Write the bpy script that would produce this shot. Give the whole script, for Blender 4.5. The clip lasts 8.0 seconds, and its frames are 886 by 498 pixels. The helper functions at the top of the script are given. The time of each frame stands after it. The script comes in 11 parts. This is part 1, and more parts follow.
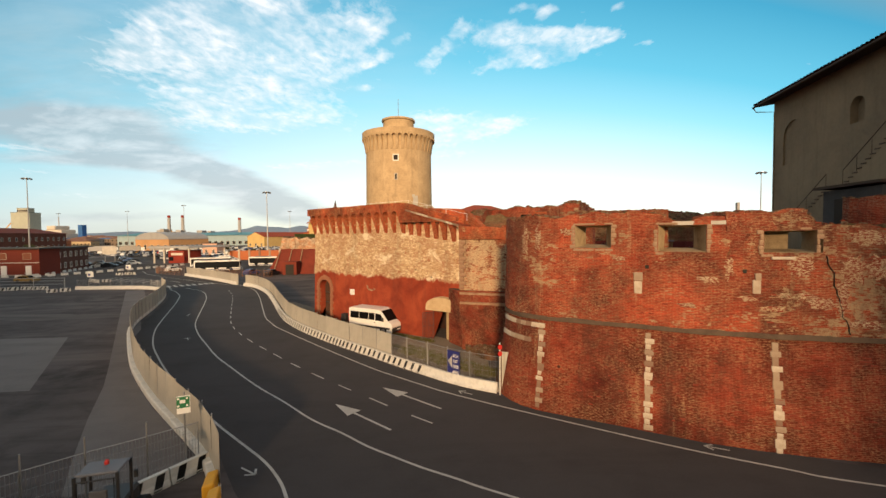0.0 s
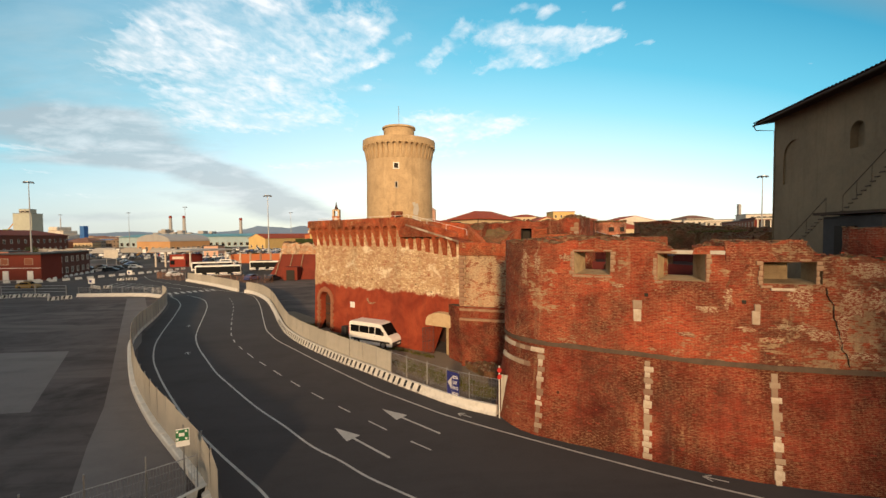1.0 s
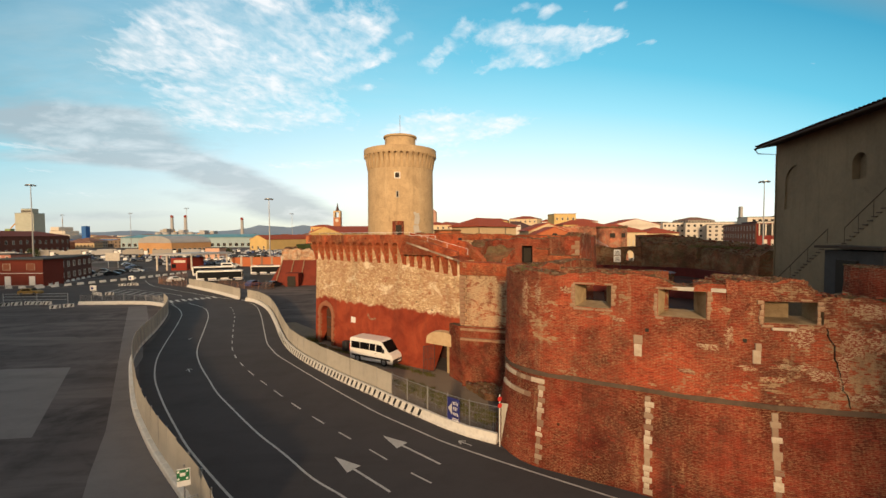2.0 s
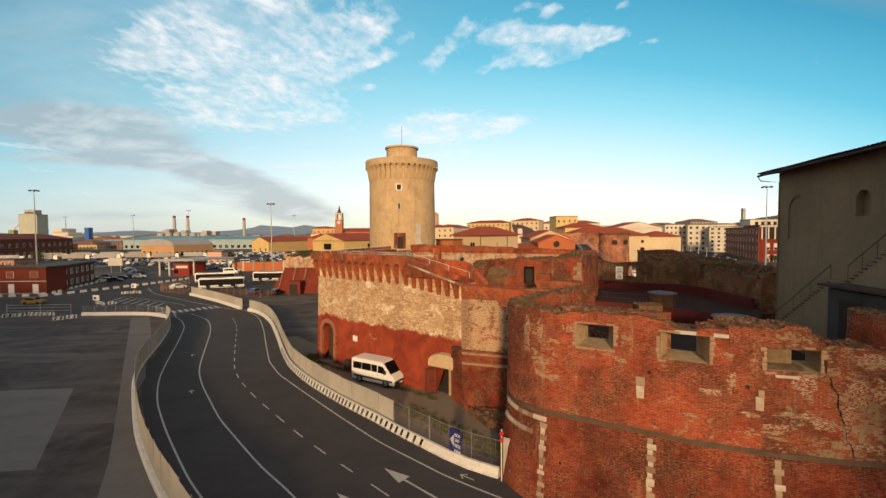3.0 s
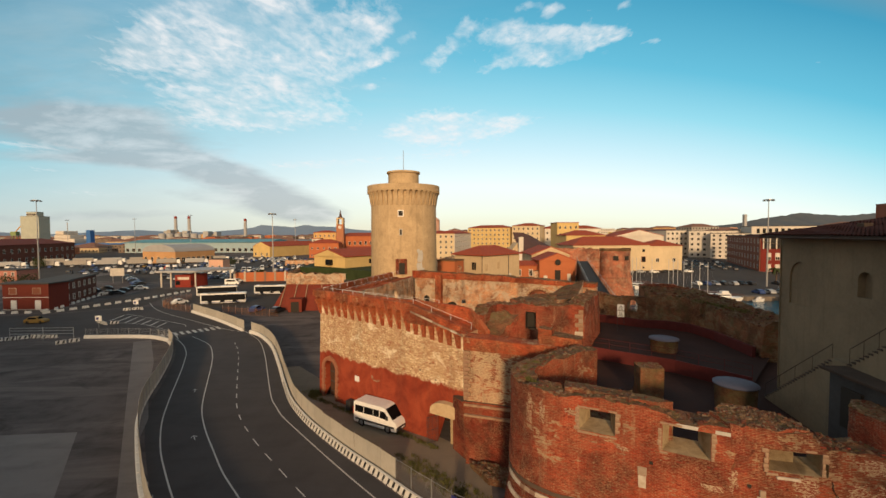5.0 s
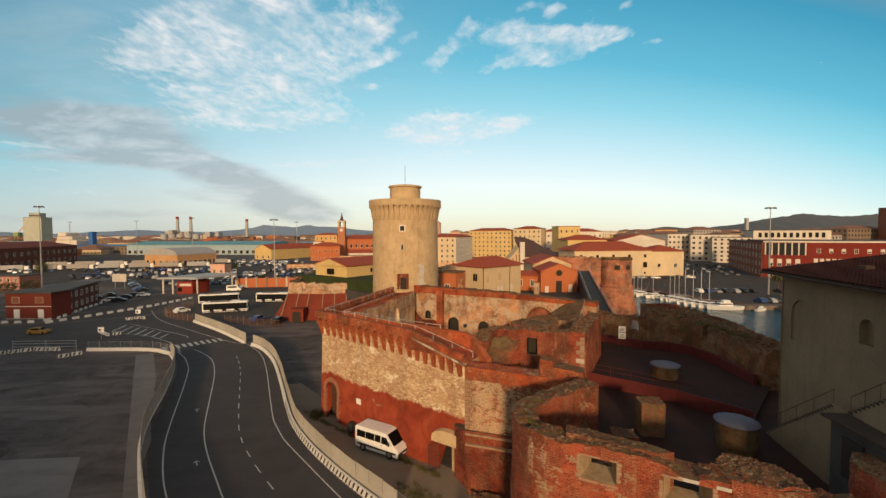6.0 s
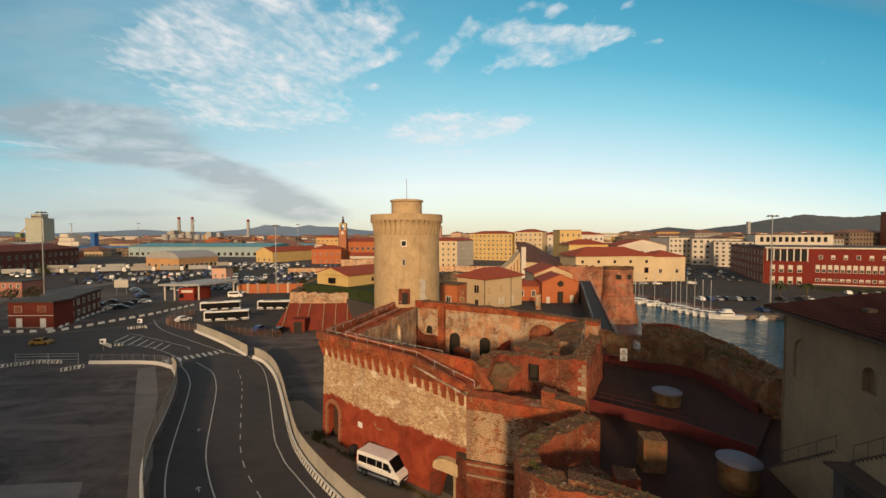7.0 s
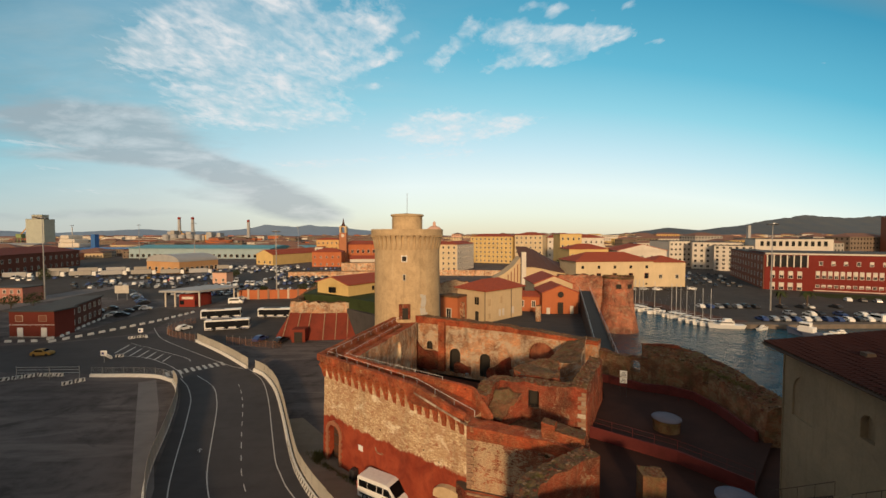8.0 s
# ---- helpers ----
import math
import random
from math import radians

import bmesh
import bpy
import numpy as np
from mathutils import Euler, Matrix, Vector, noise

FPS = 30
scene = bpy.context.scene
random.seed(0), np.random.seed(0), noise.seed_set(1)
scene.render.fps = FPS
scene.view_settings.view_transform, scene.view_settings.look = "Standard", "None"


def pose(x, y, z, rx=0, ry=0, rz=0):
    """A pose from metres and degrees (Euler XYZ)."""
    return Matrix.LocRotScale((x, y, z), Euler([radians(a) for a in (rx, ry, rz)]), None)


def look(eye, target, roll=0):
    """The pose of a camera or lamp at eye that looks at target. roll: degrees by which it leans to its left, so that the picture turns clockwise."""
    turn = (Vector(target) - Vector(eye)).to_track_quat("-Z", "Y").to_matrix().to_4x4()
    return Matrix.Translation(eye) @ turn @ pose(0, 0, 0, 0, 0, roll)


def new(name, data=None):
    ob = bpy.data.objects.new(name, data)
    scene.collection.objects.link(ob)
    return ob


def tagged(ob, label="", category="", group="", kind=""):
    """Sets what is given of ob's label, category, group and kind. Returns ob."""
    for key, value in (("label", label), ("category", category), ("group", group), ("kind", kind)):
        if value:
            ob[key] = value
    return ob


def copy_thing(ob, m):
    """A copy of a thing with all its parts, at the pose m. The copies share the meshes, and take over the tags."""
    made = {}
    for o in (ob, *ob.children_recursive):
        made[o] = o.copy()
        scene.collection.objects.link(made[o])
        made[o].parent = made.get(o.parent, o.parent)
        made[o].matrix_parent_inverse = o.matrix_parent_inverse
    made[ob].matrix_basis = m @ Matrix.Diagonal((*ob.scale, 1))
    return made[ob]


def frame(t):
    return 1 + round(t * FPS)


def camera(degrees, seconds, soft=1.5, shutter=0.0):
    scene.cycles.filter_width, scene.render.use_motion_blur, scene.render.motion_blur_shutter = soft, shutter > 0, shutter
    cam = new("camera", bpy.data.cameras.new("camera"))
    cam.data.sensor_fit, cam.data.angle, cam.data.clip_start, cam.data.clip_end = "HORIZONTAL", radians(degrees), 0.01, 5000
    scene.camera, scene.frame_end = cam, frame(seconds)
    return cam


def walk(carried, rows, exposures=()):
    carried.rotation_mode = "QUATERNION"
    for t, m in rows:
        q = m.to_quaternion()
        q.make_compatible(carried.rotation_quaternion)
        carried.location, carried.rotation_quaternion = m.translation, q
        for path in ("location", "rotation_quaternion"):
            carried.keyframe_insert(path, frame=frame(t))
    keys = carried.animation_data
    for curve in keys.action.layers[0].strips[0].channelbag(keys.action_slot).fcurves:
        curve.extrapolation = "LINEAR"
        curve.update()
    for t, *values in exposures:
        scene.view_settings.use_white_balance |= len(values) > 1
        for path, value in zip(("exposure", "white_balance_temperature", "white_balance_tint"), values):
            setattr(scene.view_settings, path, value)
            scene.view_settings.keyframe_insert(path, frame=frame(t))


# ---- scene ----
# ---------------------------------------------------------------- camera
cam = camera(94.0, 8.0)
PATH = [
    (0, (-1.347, 0.922, 9.828), (-1.235, 2.918, 9.757), -0.5),
    (0.5, (-1.303, 0.931, 10.477), (-1.194, 2.927, 10.405), -0.5),
    (1, (-1.232, 0.958, 11.234), (-1.125, 2.954, 11.163), -0.5),
    (1.5, (-1.213, 0.974, 12.038), (-1.107, 2.969, 11.966), -0.4),
    (3, (-1.188, 1.097, 15.133), (-1.094, 3.093, 15.058), -0.4),
    (3.5, (-1.201, 1.133, 16.179), (-1.108, 3.129, 16.103), -0.4),
    (4, (-1.199, 1.161, 17.372), (-1.107, 3.158, 17.296), -0.3),
    (4.5, (-1.237, 1.167, 18.488), (-1.146, 3.163, 18.412), -0.3),
    (6, (-1.304, 1.175, 22.33), (-1.22, 3.172, 22.254), -0.2),
    (6.5, (-1.335, 1.248, 23.589), (-1.256, 3.245, 23.512), -0.2),
    (7, (-1.372, 1.253, 24.972), (-1.293, 3.25, 24.896), -0.1),
    (7.5, (-1.368, 1.297, 26.273), (-1.289, 3.294, 26.196), -0.0),
    (8, (-1.407, 1.227, 27.707), (-1.329, 3.224, 27.63), 0.0),
]
EXPOSURE = [(0, 0.85), (2, 0.75), (4, 0.62), (6, 0.5), (8, 0.42)]
walk(cam, [(t, look(eye, target, roll)) for t, eye, target, roll in PATH], EXPOSURE)

# ---------------------------------------------------------------- sky and sun
SUN_EL, SUN_AZ = radians(14.0), radians(187.0)   # azimuth clockwise from +y


def make_sky():
    world = bpy.data.worlds.new("sky")
    scene.world = world
    world.use_nodes = True
    nt = world.node_tree
    nt.nodes.clear()
    N, L = nt.nodes.new, nt.links.new
    out, bg = N("ShaderNodeOutputWorld"), N("ShaderNodeBackground")
    L(bg.outputs[0], out.inputs[0])
    sky = N("ShaderNodeTexSky")
    sky.sky_type, sky.sun_disc = "NISHITA", False
    sky.sun_elevation, sky.sun_rotation = SUN_EL, SUN_AZ
    sky.air_density, sky.dust_density, sky.ozone_density = 1.0, 0.6, 2.2

    def op(kind, a, b=None, clamp=False):
        n = N("ShaderNodeMath")
        n.operation, n.use_clamp = kind, clamp
        for i, v in enumerate((a, b)):
            if v is None:
                continue
            if isinstance(v, (int, float)):
                n.inputs[i].default_value = v
            else:
                L(v, n.inputs[i])
        return n.outputs[0]

    tc, sep = N("ShaderNodeTexCoord"), N("ShaderNodeSeparateXYZ")
    L(tc.outputs["Generated"], sep.inputs[0])
    x, y, z = sep.outputs
    up = op("ADD", op("MAXIMUM", z, 0.0), 0.10)
    u, v = op("DIVIDE", x, up), op("DIVIDE", y, up)
    pos = N("ShaderNodeCombineXYZ")
    L(u, pos.inputs[0]), L(v, pos.inputs[1])

    def noise_at(scale, detail, rough, dist, seed, stretch=(1, 1, 1), rot=0.0):
        mp, tex = N("ShaderNodeMapping"), N("ShaderNodeTexNoise")
        mp.inputs["Scale"].default_value = stretch
        mp.inputs["Rotation"].default_value = (0, 0, rot)
        mp.inputs["Location"].default_value = (seed, seed * 0.7, 0)
        L(pos.outputs[0], mp.inputs[0]), L(mp.outputs[0], tex.inputs["Vector"])
        tex.inputs["Scale"].default_value, tex.inputs["Detail"].default_value = scale, detail
        tex.inputs["Roughness"].default_value, tex.inputs["Distortion"].default_value = rough, dist
        return tex.outputs["Fac"]

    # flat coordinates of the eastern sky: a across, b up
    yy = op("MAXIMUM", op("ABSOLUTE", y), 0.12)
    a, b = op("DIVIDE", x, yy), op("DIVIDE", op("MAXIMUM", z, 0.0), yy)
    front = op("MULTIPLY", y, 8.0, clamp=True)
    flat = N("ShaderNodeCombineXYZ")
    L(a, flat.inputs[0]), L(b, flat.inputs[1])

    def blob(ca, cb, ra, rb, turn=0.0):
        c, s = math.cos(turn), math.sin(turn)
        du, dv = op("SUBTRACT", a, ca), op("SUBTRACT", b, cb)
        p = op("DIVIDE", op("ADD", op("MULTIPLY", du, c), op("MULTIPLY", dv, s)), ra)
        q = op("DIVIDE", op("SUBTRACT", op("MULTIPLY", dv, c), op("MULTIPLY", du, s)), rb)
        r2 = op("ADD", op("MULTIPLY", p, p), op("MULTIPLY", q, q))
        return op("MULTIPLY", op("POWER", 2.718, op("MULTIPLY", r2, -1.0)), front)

    def gathered(fields):
        total = None
        for ca, cb, ra, rb, turn, weight in fields:
            f = op("MULTIPLY", blob(ca, cb, ra, rb, turn), weight)
            total = f if total is None else op("ADD", total, f)
        return op("MINIMUM", total, 1.3)

    def streaks(sx, sy, seed, detail=5.0):
        mp, tex = N("ShaderNodeMapping"), N("ShaderNodeTexNoise")
        mp.inputs["Scale"].default_value = (sx, sy, 1)
        mp.inputs["Rotation"].default_value = (0, 0, 0.1)
        mp.inputs["Location"].default_value = (seed, seed * 0.3, 0)
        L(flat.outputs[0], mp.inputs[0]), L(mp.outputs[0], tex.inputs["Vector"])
        tex.inputs["Scale"].default_value, tex.inputs["Detail"].default_value = 1.0, detail
        tex.inputs["Roughness"].default_value, tex.inputs["Distortion"].default_value = 0.6, 0.3
        return tex.outputs["Fac"]

    cells = noise_at(13.5, 6.0, 0.60, 0.3, 3.1, (1.1, 0.8, 1), -0.5)
    gaps = op("MULTIPLY", op("SUBTRACT", noise_at(5.2, 4.0, 0.55, 0.4, 5.5, (1.1, 0.75, 1), -0.5), 0.37), 4.5, clamp=True)
    soft = noise_at(1.7, 5.0, 0.6, 0.4, 8.4, (0.8, 1.2, 1), 0.2)
    total = gathered(BLOBS)
    mixn = op("ADD", op("MULTIPLY", cells, 0.80), op("MULTIPLY", soft, 0.20))
    thr = op("SUBTRACT", 0.665, op("MULTIPLY", total, 0.29))
    dens = op("MULTIPLY", op("SUBTRACT", mixn, thr), 3.2, clamp=True)
    dens = op("MULTIPLY", dens, op("ADD", op("MULTIPLY", gaps, 0.72), 0.28))
    # grey-violet banks over the harbour, drawn out sideways
    bank = op("SUBTRACT", op("MULTIPLY", gathered(BANKS), 1.2), op("MULTIPLY", streaks(4.5, 24.0, 2.2, 7.0), 1.25))
    bank = op("MULTIPLY", op("ADD", bank, 0.20), 1.5, clamp=True)
    rim = op("MULTIPLY", op("SUBTRACT", streaks(6.0, 20.0, 7.7, 7.0), 0.45), 5.0, clamp=True)

    def scaled(col, rgb):
        m = N("ShaderNodeMix")
        m.data_type, m.blend_type = "RGBA", "MULTIPLY"
        m.inputs["Factor"].default_value = 1.0
        L(col, m.inputs["A"])
        m.inputs["B"].default_value = (*rgb, 1)
        return m.outputs["Result"]

    def mixed(f, base, rgb):
        m = N("ShaderNodeMix")
        m.data_type = "RGBA"
        if isinstance(f, float):
            m.inputs["Factor"].default_value = f
        else:
            L(f, m.inputs["Factor"])
        L(base, m.inputs["A"])
        if isinstance(rgb, tuple):
            m.inputs["B"].default_value = (*rgb, 1)
        else:
            L(rgb, m.inputs["B"])
        return m.outputs["Result"]

    def flatcol(rgb):
        n = N("ShaderNodeRGB")
        n.outputs[0].default_value = (*rgb, 1)
        return n.outputs[0]

    # colour by height: cream, white, pale blue, deep teal
    ramp = N("ShaderNodeValToRGB")
    el = ramp.color_ramp.elements
    for k, (p, rgb) in enumerate(HEIGHTS):
        e = el[k] if k < 2 else el.new(p)
        e.position, e.color = p, (*[v / 6.0 for v in rgb], 1)
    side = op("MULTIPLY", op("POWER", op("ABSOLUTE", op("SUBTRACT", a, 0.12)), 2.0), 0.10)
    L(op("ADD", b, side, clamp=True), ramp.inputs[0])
    grade = scaled(ramp.outputs[0], (6.0, 6.0, 6.0))
    col = mixed(0.85, scaled(sky.outputs[0], SKY_TINT), grade)
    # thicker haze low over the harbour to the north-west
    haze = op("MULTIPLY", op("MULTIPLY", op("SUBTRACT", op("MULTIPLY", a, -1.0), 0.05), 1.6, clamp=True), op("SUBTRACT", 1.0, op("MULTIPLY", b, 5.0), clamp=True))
    col = mixed(op("MULTIPLY", op("MULTIPLY", haze, front), 0.75), col, VEIL)
    low = op("SUBTRACT", 1.0, op("MULTIPLY", op("MAXIMUM", z, 0.0), 1.15), clamp=True)
    west = op("MULTIPLY", op("MULTIPLY", op("ADD", op("MULTIPLY", y, -1.0), 0.15), 1.3, clamp=True), op("POWER", low, 1.6))
    col = mixed(op("MULTIPLY", west, 0.9), col, SUNSET)
    thin = op("MULTIPLY", op("MULTIPLY", blob(-0.95, 0.36, 0.5, 0.26), op("ADD", op("MULTIPLY", streaks(3.0, 13.0, 1.3), 1.3), 0.0), clamp=True), 0.85)
    col = mixed(thin, col, THIN)
    milk = op("MULTIPLY", op("MULTIPLY", blob(-0.56, 0.40, 0.52, 0.28), op("SUBTRACT", streaks(4.0, 14.0, 4.4, 7.0), 0.16), clamp=True), 0.85)
    col = mixed(milk, col, MILK)
    col = mixed(op("MULTIPLY", dens, 0.86), col, CLOUD)
    col = mixed(op("MULTIPLY", bank, 0.66), col, mixed(op("MULTIPLY", rim, 0.55), flatcol(BANK), CLOUD))
    L(col, bg.inputs["Color"])
    bg.inputs["Strength"].default_value = SKY_STRENGTH


SKY_TINT, SKY_STRENGTH = (0.40, 1.0, 1.0), 0.12
MILK = (3.3, 4.0, 4.3)
VEIL, THIN, BANK, CLOUD, SUNSET = (3.0, 3.1, 2.8), (1.45, 2.3, 2.65), (2.25, 2.5, 2.7), (5.1, 5.1, 5.15), (9.0, 5.6, 2.9)
HEIGHTS = [(0.0, (5.6, 4.7, 3.5)), (0.62, (0.32, 1.95, 3.0)), (0.05, (5.9, 5.5, 4.7)), (0.115, (5.9, 5.9, 5.6)), (0.20, (4.1, 5.15, 5.45)), (0.31, (2.0, 4.2, 4.85)), (0.42, (0.85, 3.1, 4.1)), (0.78, (1.3, 1.6, 1.7)), (0.95, (1.75, 1.7, 1.6))]
BLOBS = [(-0.545, 0.484, 0.129, 0.088, 0, 0.735), (-0.429, 0.505, 0.145, 0.073, 0, 0.931), (-0.288, 0.475, 0.145, 0.097, 0, 1.029), (-0.393, 0.402, 0.194, 0.073, 0, 0.931), (-0.25, 0.404, 0.08, 0.057, 0.2, 0.882), (-0.485, 0.323, 0.145, 0.065, 0, 0.784), (-0.304, 0.279, 0.129, 0.032, 0.1, 0.931), (-0.408, 0.298, 0.097, 0.04, 0, 0.784), (-0.129, 0.526, 0.073, 0.035, 0.3, 0.735), (-0.037, 0.466, 0.03, 0.012, 0.4, 1.25), (-0.103, 0.491, 0.068, 0.022, 0.4, 0.75), (-0.111, 0.41, 0.068, 0.015, 0.35, 1.35), (-0.184, 0.421, 0.062, 0.014, -0.1, 0.95), (-0.125, 0.347, 0.019, 0.008, 0, 1.3), (-0.173, 0.24, 0.025, 0.019, 0, 0.6), (0.054, 0.432, 0.085, 0.022, 0.82, 1.05), (0.104, 0.491, 0.037, 0.018, 0.35, 1.1), (0.179, 0.487, 0.071, 0.018, 0.45, 1.15), (0.268, 0.451, 0.083, 0.033, 0.15, 1.15), (0.247, 0.478, 0.061, 0.021, 0.2, 1.1), (0.392, 0.487, 0.089, 0.018, 0.05, 1.25), (0.399, 0.453, 0.065, 0.017, 0.3, 1.2), (0.206, 0.404, 0.089, 0.015, 0.14, 1.15), (0.323, 0.415, 0.051, 0.012, 0.2, 0.9), (0.315, 0.537, 0.034, 0.015, 0.55, 1.2), (0.247, 0.541, 0.041, 0.012, 0.3, 0.85), (0.489, 0.551, 0.024, 0.011, 0.4, 1.1), (0.461, 0.476, 0.048, 0.011, 0.35, 1.05), (0.539, 0.462, 0.048, 0.007, 0.2, 0.7), (-0.005, 0.259, 0.076, 0.034, 0.25, 1.265), (0.069, 0.242, 0.11, 0.03, 0.05, 1.43), (0.151, 0.256, 0.094, 0.02, 0.12, 1.375), (0.213, 0.269, 0.056, 0.014, 0.1, 1.155), (0.09, 0.278, 0.078, 0.015, 0.1, 0.99), (-0.039, 0.234, 0.063, 0.016, 0, 0.99), (0.055, 0.188, 0.096, 0.012, 0.12, 0.75), (-0.147, 0.174, 0.15, 0.011, 0.1, 0.75), (-0.293, 0.167, 0.096, 0.012, 0.05, 0.8), (-0.894, 0.206, 0.15, 0.012, -0.05, 1), (-0.718, 0.211, 0.096, 0.01, -0.1, 0.7), (-0.883, 0.152, 0.068, 0.008, 0, 0.7), (-0.747, 0.094, 0.15, 0.007, -0.06, 0.6), (0.199, 0.474, 0.075, 0.022, 0.15, 0.8), (0.323, 0.465, 0.082, 0.025, 0.1, 0.9), (0.261, 0.427, 0.096, 0.016, 0.1, 0.85), (0.406, 0.472, 0.055, 0.011, 0.45, 0.9), (0.03, 0.421, 0.041, 0.019, 0.8, 0.7), (-0.117, 0.472, 0.055, 0.03, 0.3, 0.8), (-0.648, 0.424, 0.082, 0.055, 0, 0.6), (-0.252, 0.279, 0.096, 0.022, 0.1, 0.85), (-0.369, 0.285, 0.096, 0.025, 0.1, 0.8), (-0.485, 0.323, 0.103, 0.038, 0, 0.75), (-0.304, 0.305, 0.082, 0.027, 0.1, 0.75), (-0.583, 0.477, 0.082, 0.057, 0, 0.75), (-0.680, 0.398, 0.082, 0.036, 0.1, 0.55), (-0.183, 0.431, 0.082, 0.055, 0.2, 0.6), (-0.538, 0.264, 0.096, 0.019, 0.1, 0.5)]
BANKS = [(-0.891, 0.261, 0.233, 0.057, 0, 0.85), (-0.691, 0.25, 0.205, 0.055, -0.1, 0.8), (-0.63, 0.189, 0.192, 0.036, -0.18, 0.95), (-0.464, 0.142, 0.15, 0.027, -0.22, 0.95), (-0.374, 0.093, 0.15, 0.027, -0.2, 0.85), (-0.295, 0.046, 0.109, 0.03, -0.1, 0.85), (-0.82, 0.178, 0.205, 0.016, -0.03, 0.7), (-0.85, 0.042, 0.41, 0.019, 0.03, 0.6), (-0.556, 0.093, 0.164, 0.019, -0.15, 0.5)]
make_sky()
sun = new("sun", bpy.data.lights.new("sun", "SUN"))
sun.data.energy, sun.data.angle, sun.data.color = 2.55, radians(5.0), (1.0, 0.66, 0.36)
sun.matrix_world = look((100 * math.sin(SUN_AZ) * math.cos(SUN_EL), 100 * math.cos(SUN_AZ) * math.cos(SUN_EL), 100 * math.sin(SUN_EL)), (0, 0, 0))

# ---------------------------------------------------------------- materials
MATS = {}


def material(name, base, rough=0.85, metal=0.0, spec=0.3):
    """A node material; returns the material and small tools for its nodes."""
    m = bpy.data.materials.new(name)
    m.use_nodes = True
    nt = m.node_tree
    b = nt.nodes["Principled BSDF"]
    b.inputs["Base Color"].default_value = (*base, 1)
    b.inputs["Roughness"].default_value, b.inputs["Metallic"].default_value = rough, metal
    b.inputs["Specular IOR Level"].default_value = spec
    MATS[name] = m
    return m, nt, b


class Nodes:
    """Short calls for building node chains in one tree."""

    def __init__(self, nt):
        self.nt, self.N, self.L = nt, nt.nodes.new, nt.links.new
        self.tc = self.N("ShaderNodeTexCoord")

    def put(self, sock, v):
        if isinstance(v, (int, float)):
            sock.default_value = v
        elif isinstance(v, tuple):
            sock.default_value = (*v, 1) if len(v) == 3 and len(sock.default_value) == 4 else v
        else:
            self.L(v, sock)

    def vec(self, kind="UV", scale=(1, 1, 1), loc=(0, 0, 0), rot=(0, 0, 0)):
        mp = self.N("ShaderNodeMapping")
        self.L(self.tc.outputs[kind], mp.inputs[0])
        mp.inputs["Scale"].default_value, mp.inputs["Location"].default_value, mp.inputs["Rotation"].default_value = scale, loc, rot
        return mp.outputs[0]

    def noise(self, vec, scale, detail=4.0, rough=0.6, dist=0.0):
        t = self.N("ShaderNodeTexNoise")
        self.L(vec, t.inputs["Vector"])
        t.inputs["Scale"].default_value, t.inputs["Detail"].default_value = scale, detail
        t.inputs["Roughness"].default_value, t.inputs["Distortion"].default_value = rough, dist
        return t.outputs["Fac"]

    def voronoi(self, vec, scale, feature="F1", out="Distance", rnd=1.0):
        t = self.N("ShaderNodeTexVoronoi")
        t.feature = feature
        self.L(vec, t.inputs["Vector"])
        t.inputs["Scale"].default_value, t.inputs["Randomness"].default_value = scale, rnd
        return t.outputs[out]

    def math(self, kind, a, b=0.0, clamp=False):
        n = self.N("ShaderNodeMath")
        n.operation, n.use_clamp = kind, clamp
        self.put(n.inputs[0], a), self.put(n.inputs[1], b)
        return n.outputs[0]

    def ramp(self, v, lo, hi):
        n = self.N("ShaderNodeMapRange")
        self.put(n.inputs["Value"], v)
        n.inputs["From Min"].default_value, n.inputs["From Max"].default_value = lo, hi
        return n.outputs[0]

    def mix(self, f, a, b, blend="MIX"):
        n = self.N("ShaderNodeMix")
        n.data_type, n.blend_type = "RGBA", blend
        self.put(n.inputs["Factor"], f), self.put(n.inputs["A"], a), self.put(n.inputs["B"], b)
        return n.outputs["Result"]

    def bump(self, h, strength=0.5, dist=0.02, normal=None):
        n = self.N("ShaderNodeBump")
        n.inputs["Strength"].default_value, n.inputs["Distance"].default_value = strength, dist
        self.L(h, n.inputs["Height"])
        if normal is not None:
            self.L(normal, n.inputs["Normal"])
        return n.outputs[0]

    def split(self, vec):
        n = self.N("ShaderNodeSeparateXYZ")
        self.L(vec, n.inputs[0])
        return n.outputs

    def random(self):
        n = self.N("ShaderNodeObjectInfo")
        return n.outputs["Random"]

    def island(self):
        n = self.N("ShaderNodeNewGeometry")
        return n.outputs["Random Per Island"]

    def bricks(self, vec, c1, c2, mortar, w=0.28, h=0.075, gap=0.012):
        t = self.N("ShaderNodeTexBrick")
        self.L(vec, t.inputs["Vector"])
        self.put(t.inputs["Color1"], c1), self.put(t.inputs["Color2"], c2), self.put(t.inputs["Mortar"], mortar)
        t.inputs["Scale"].default_value, t.inputs["Mortar Size"].default_value = 1.0, gap
        t.inputs["Brick Width"].default_value, t.inputs["Row Height"].default_value = w, h
        t.inputs["Mortar Smooth"].default_value, t.inputs["Bias"].default_value = 0.3, 0.0
        return t.outputs["Color"], t.outputs["Fac"]


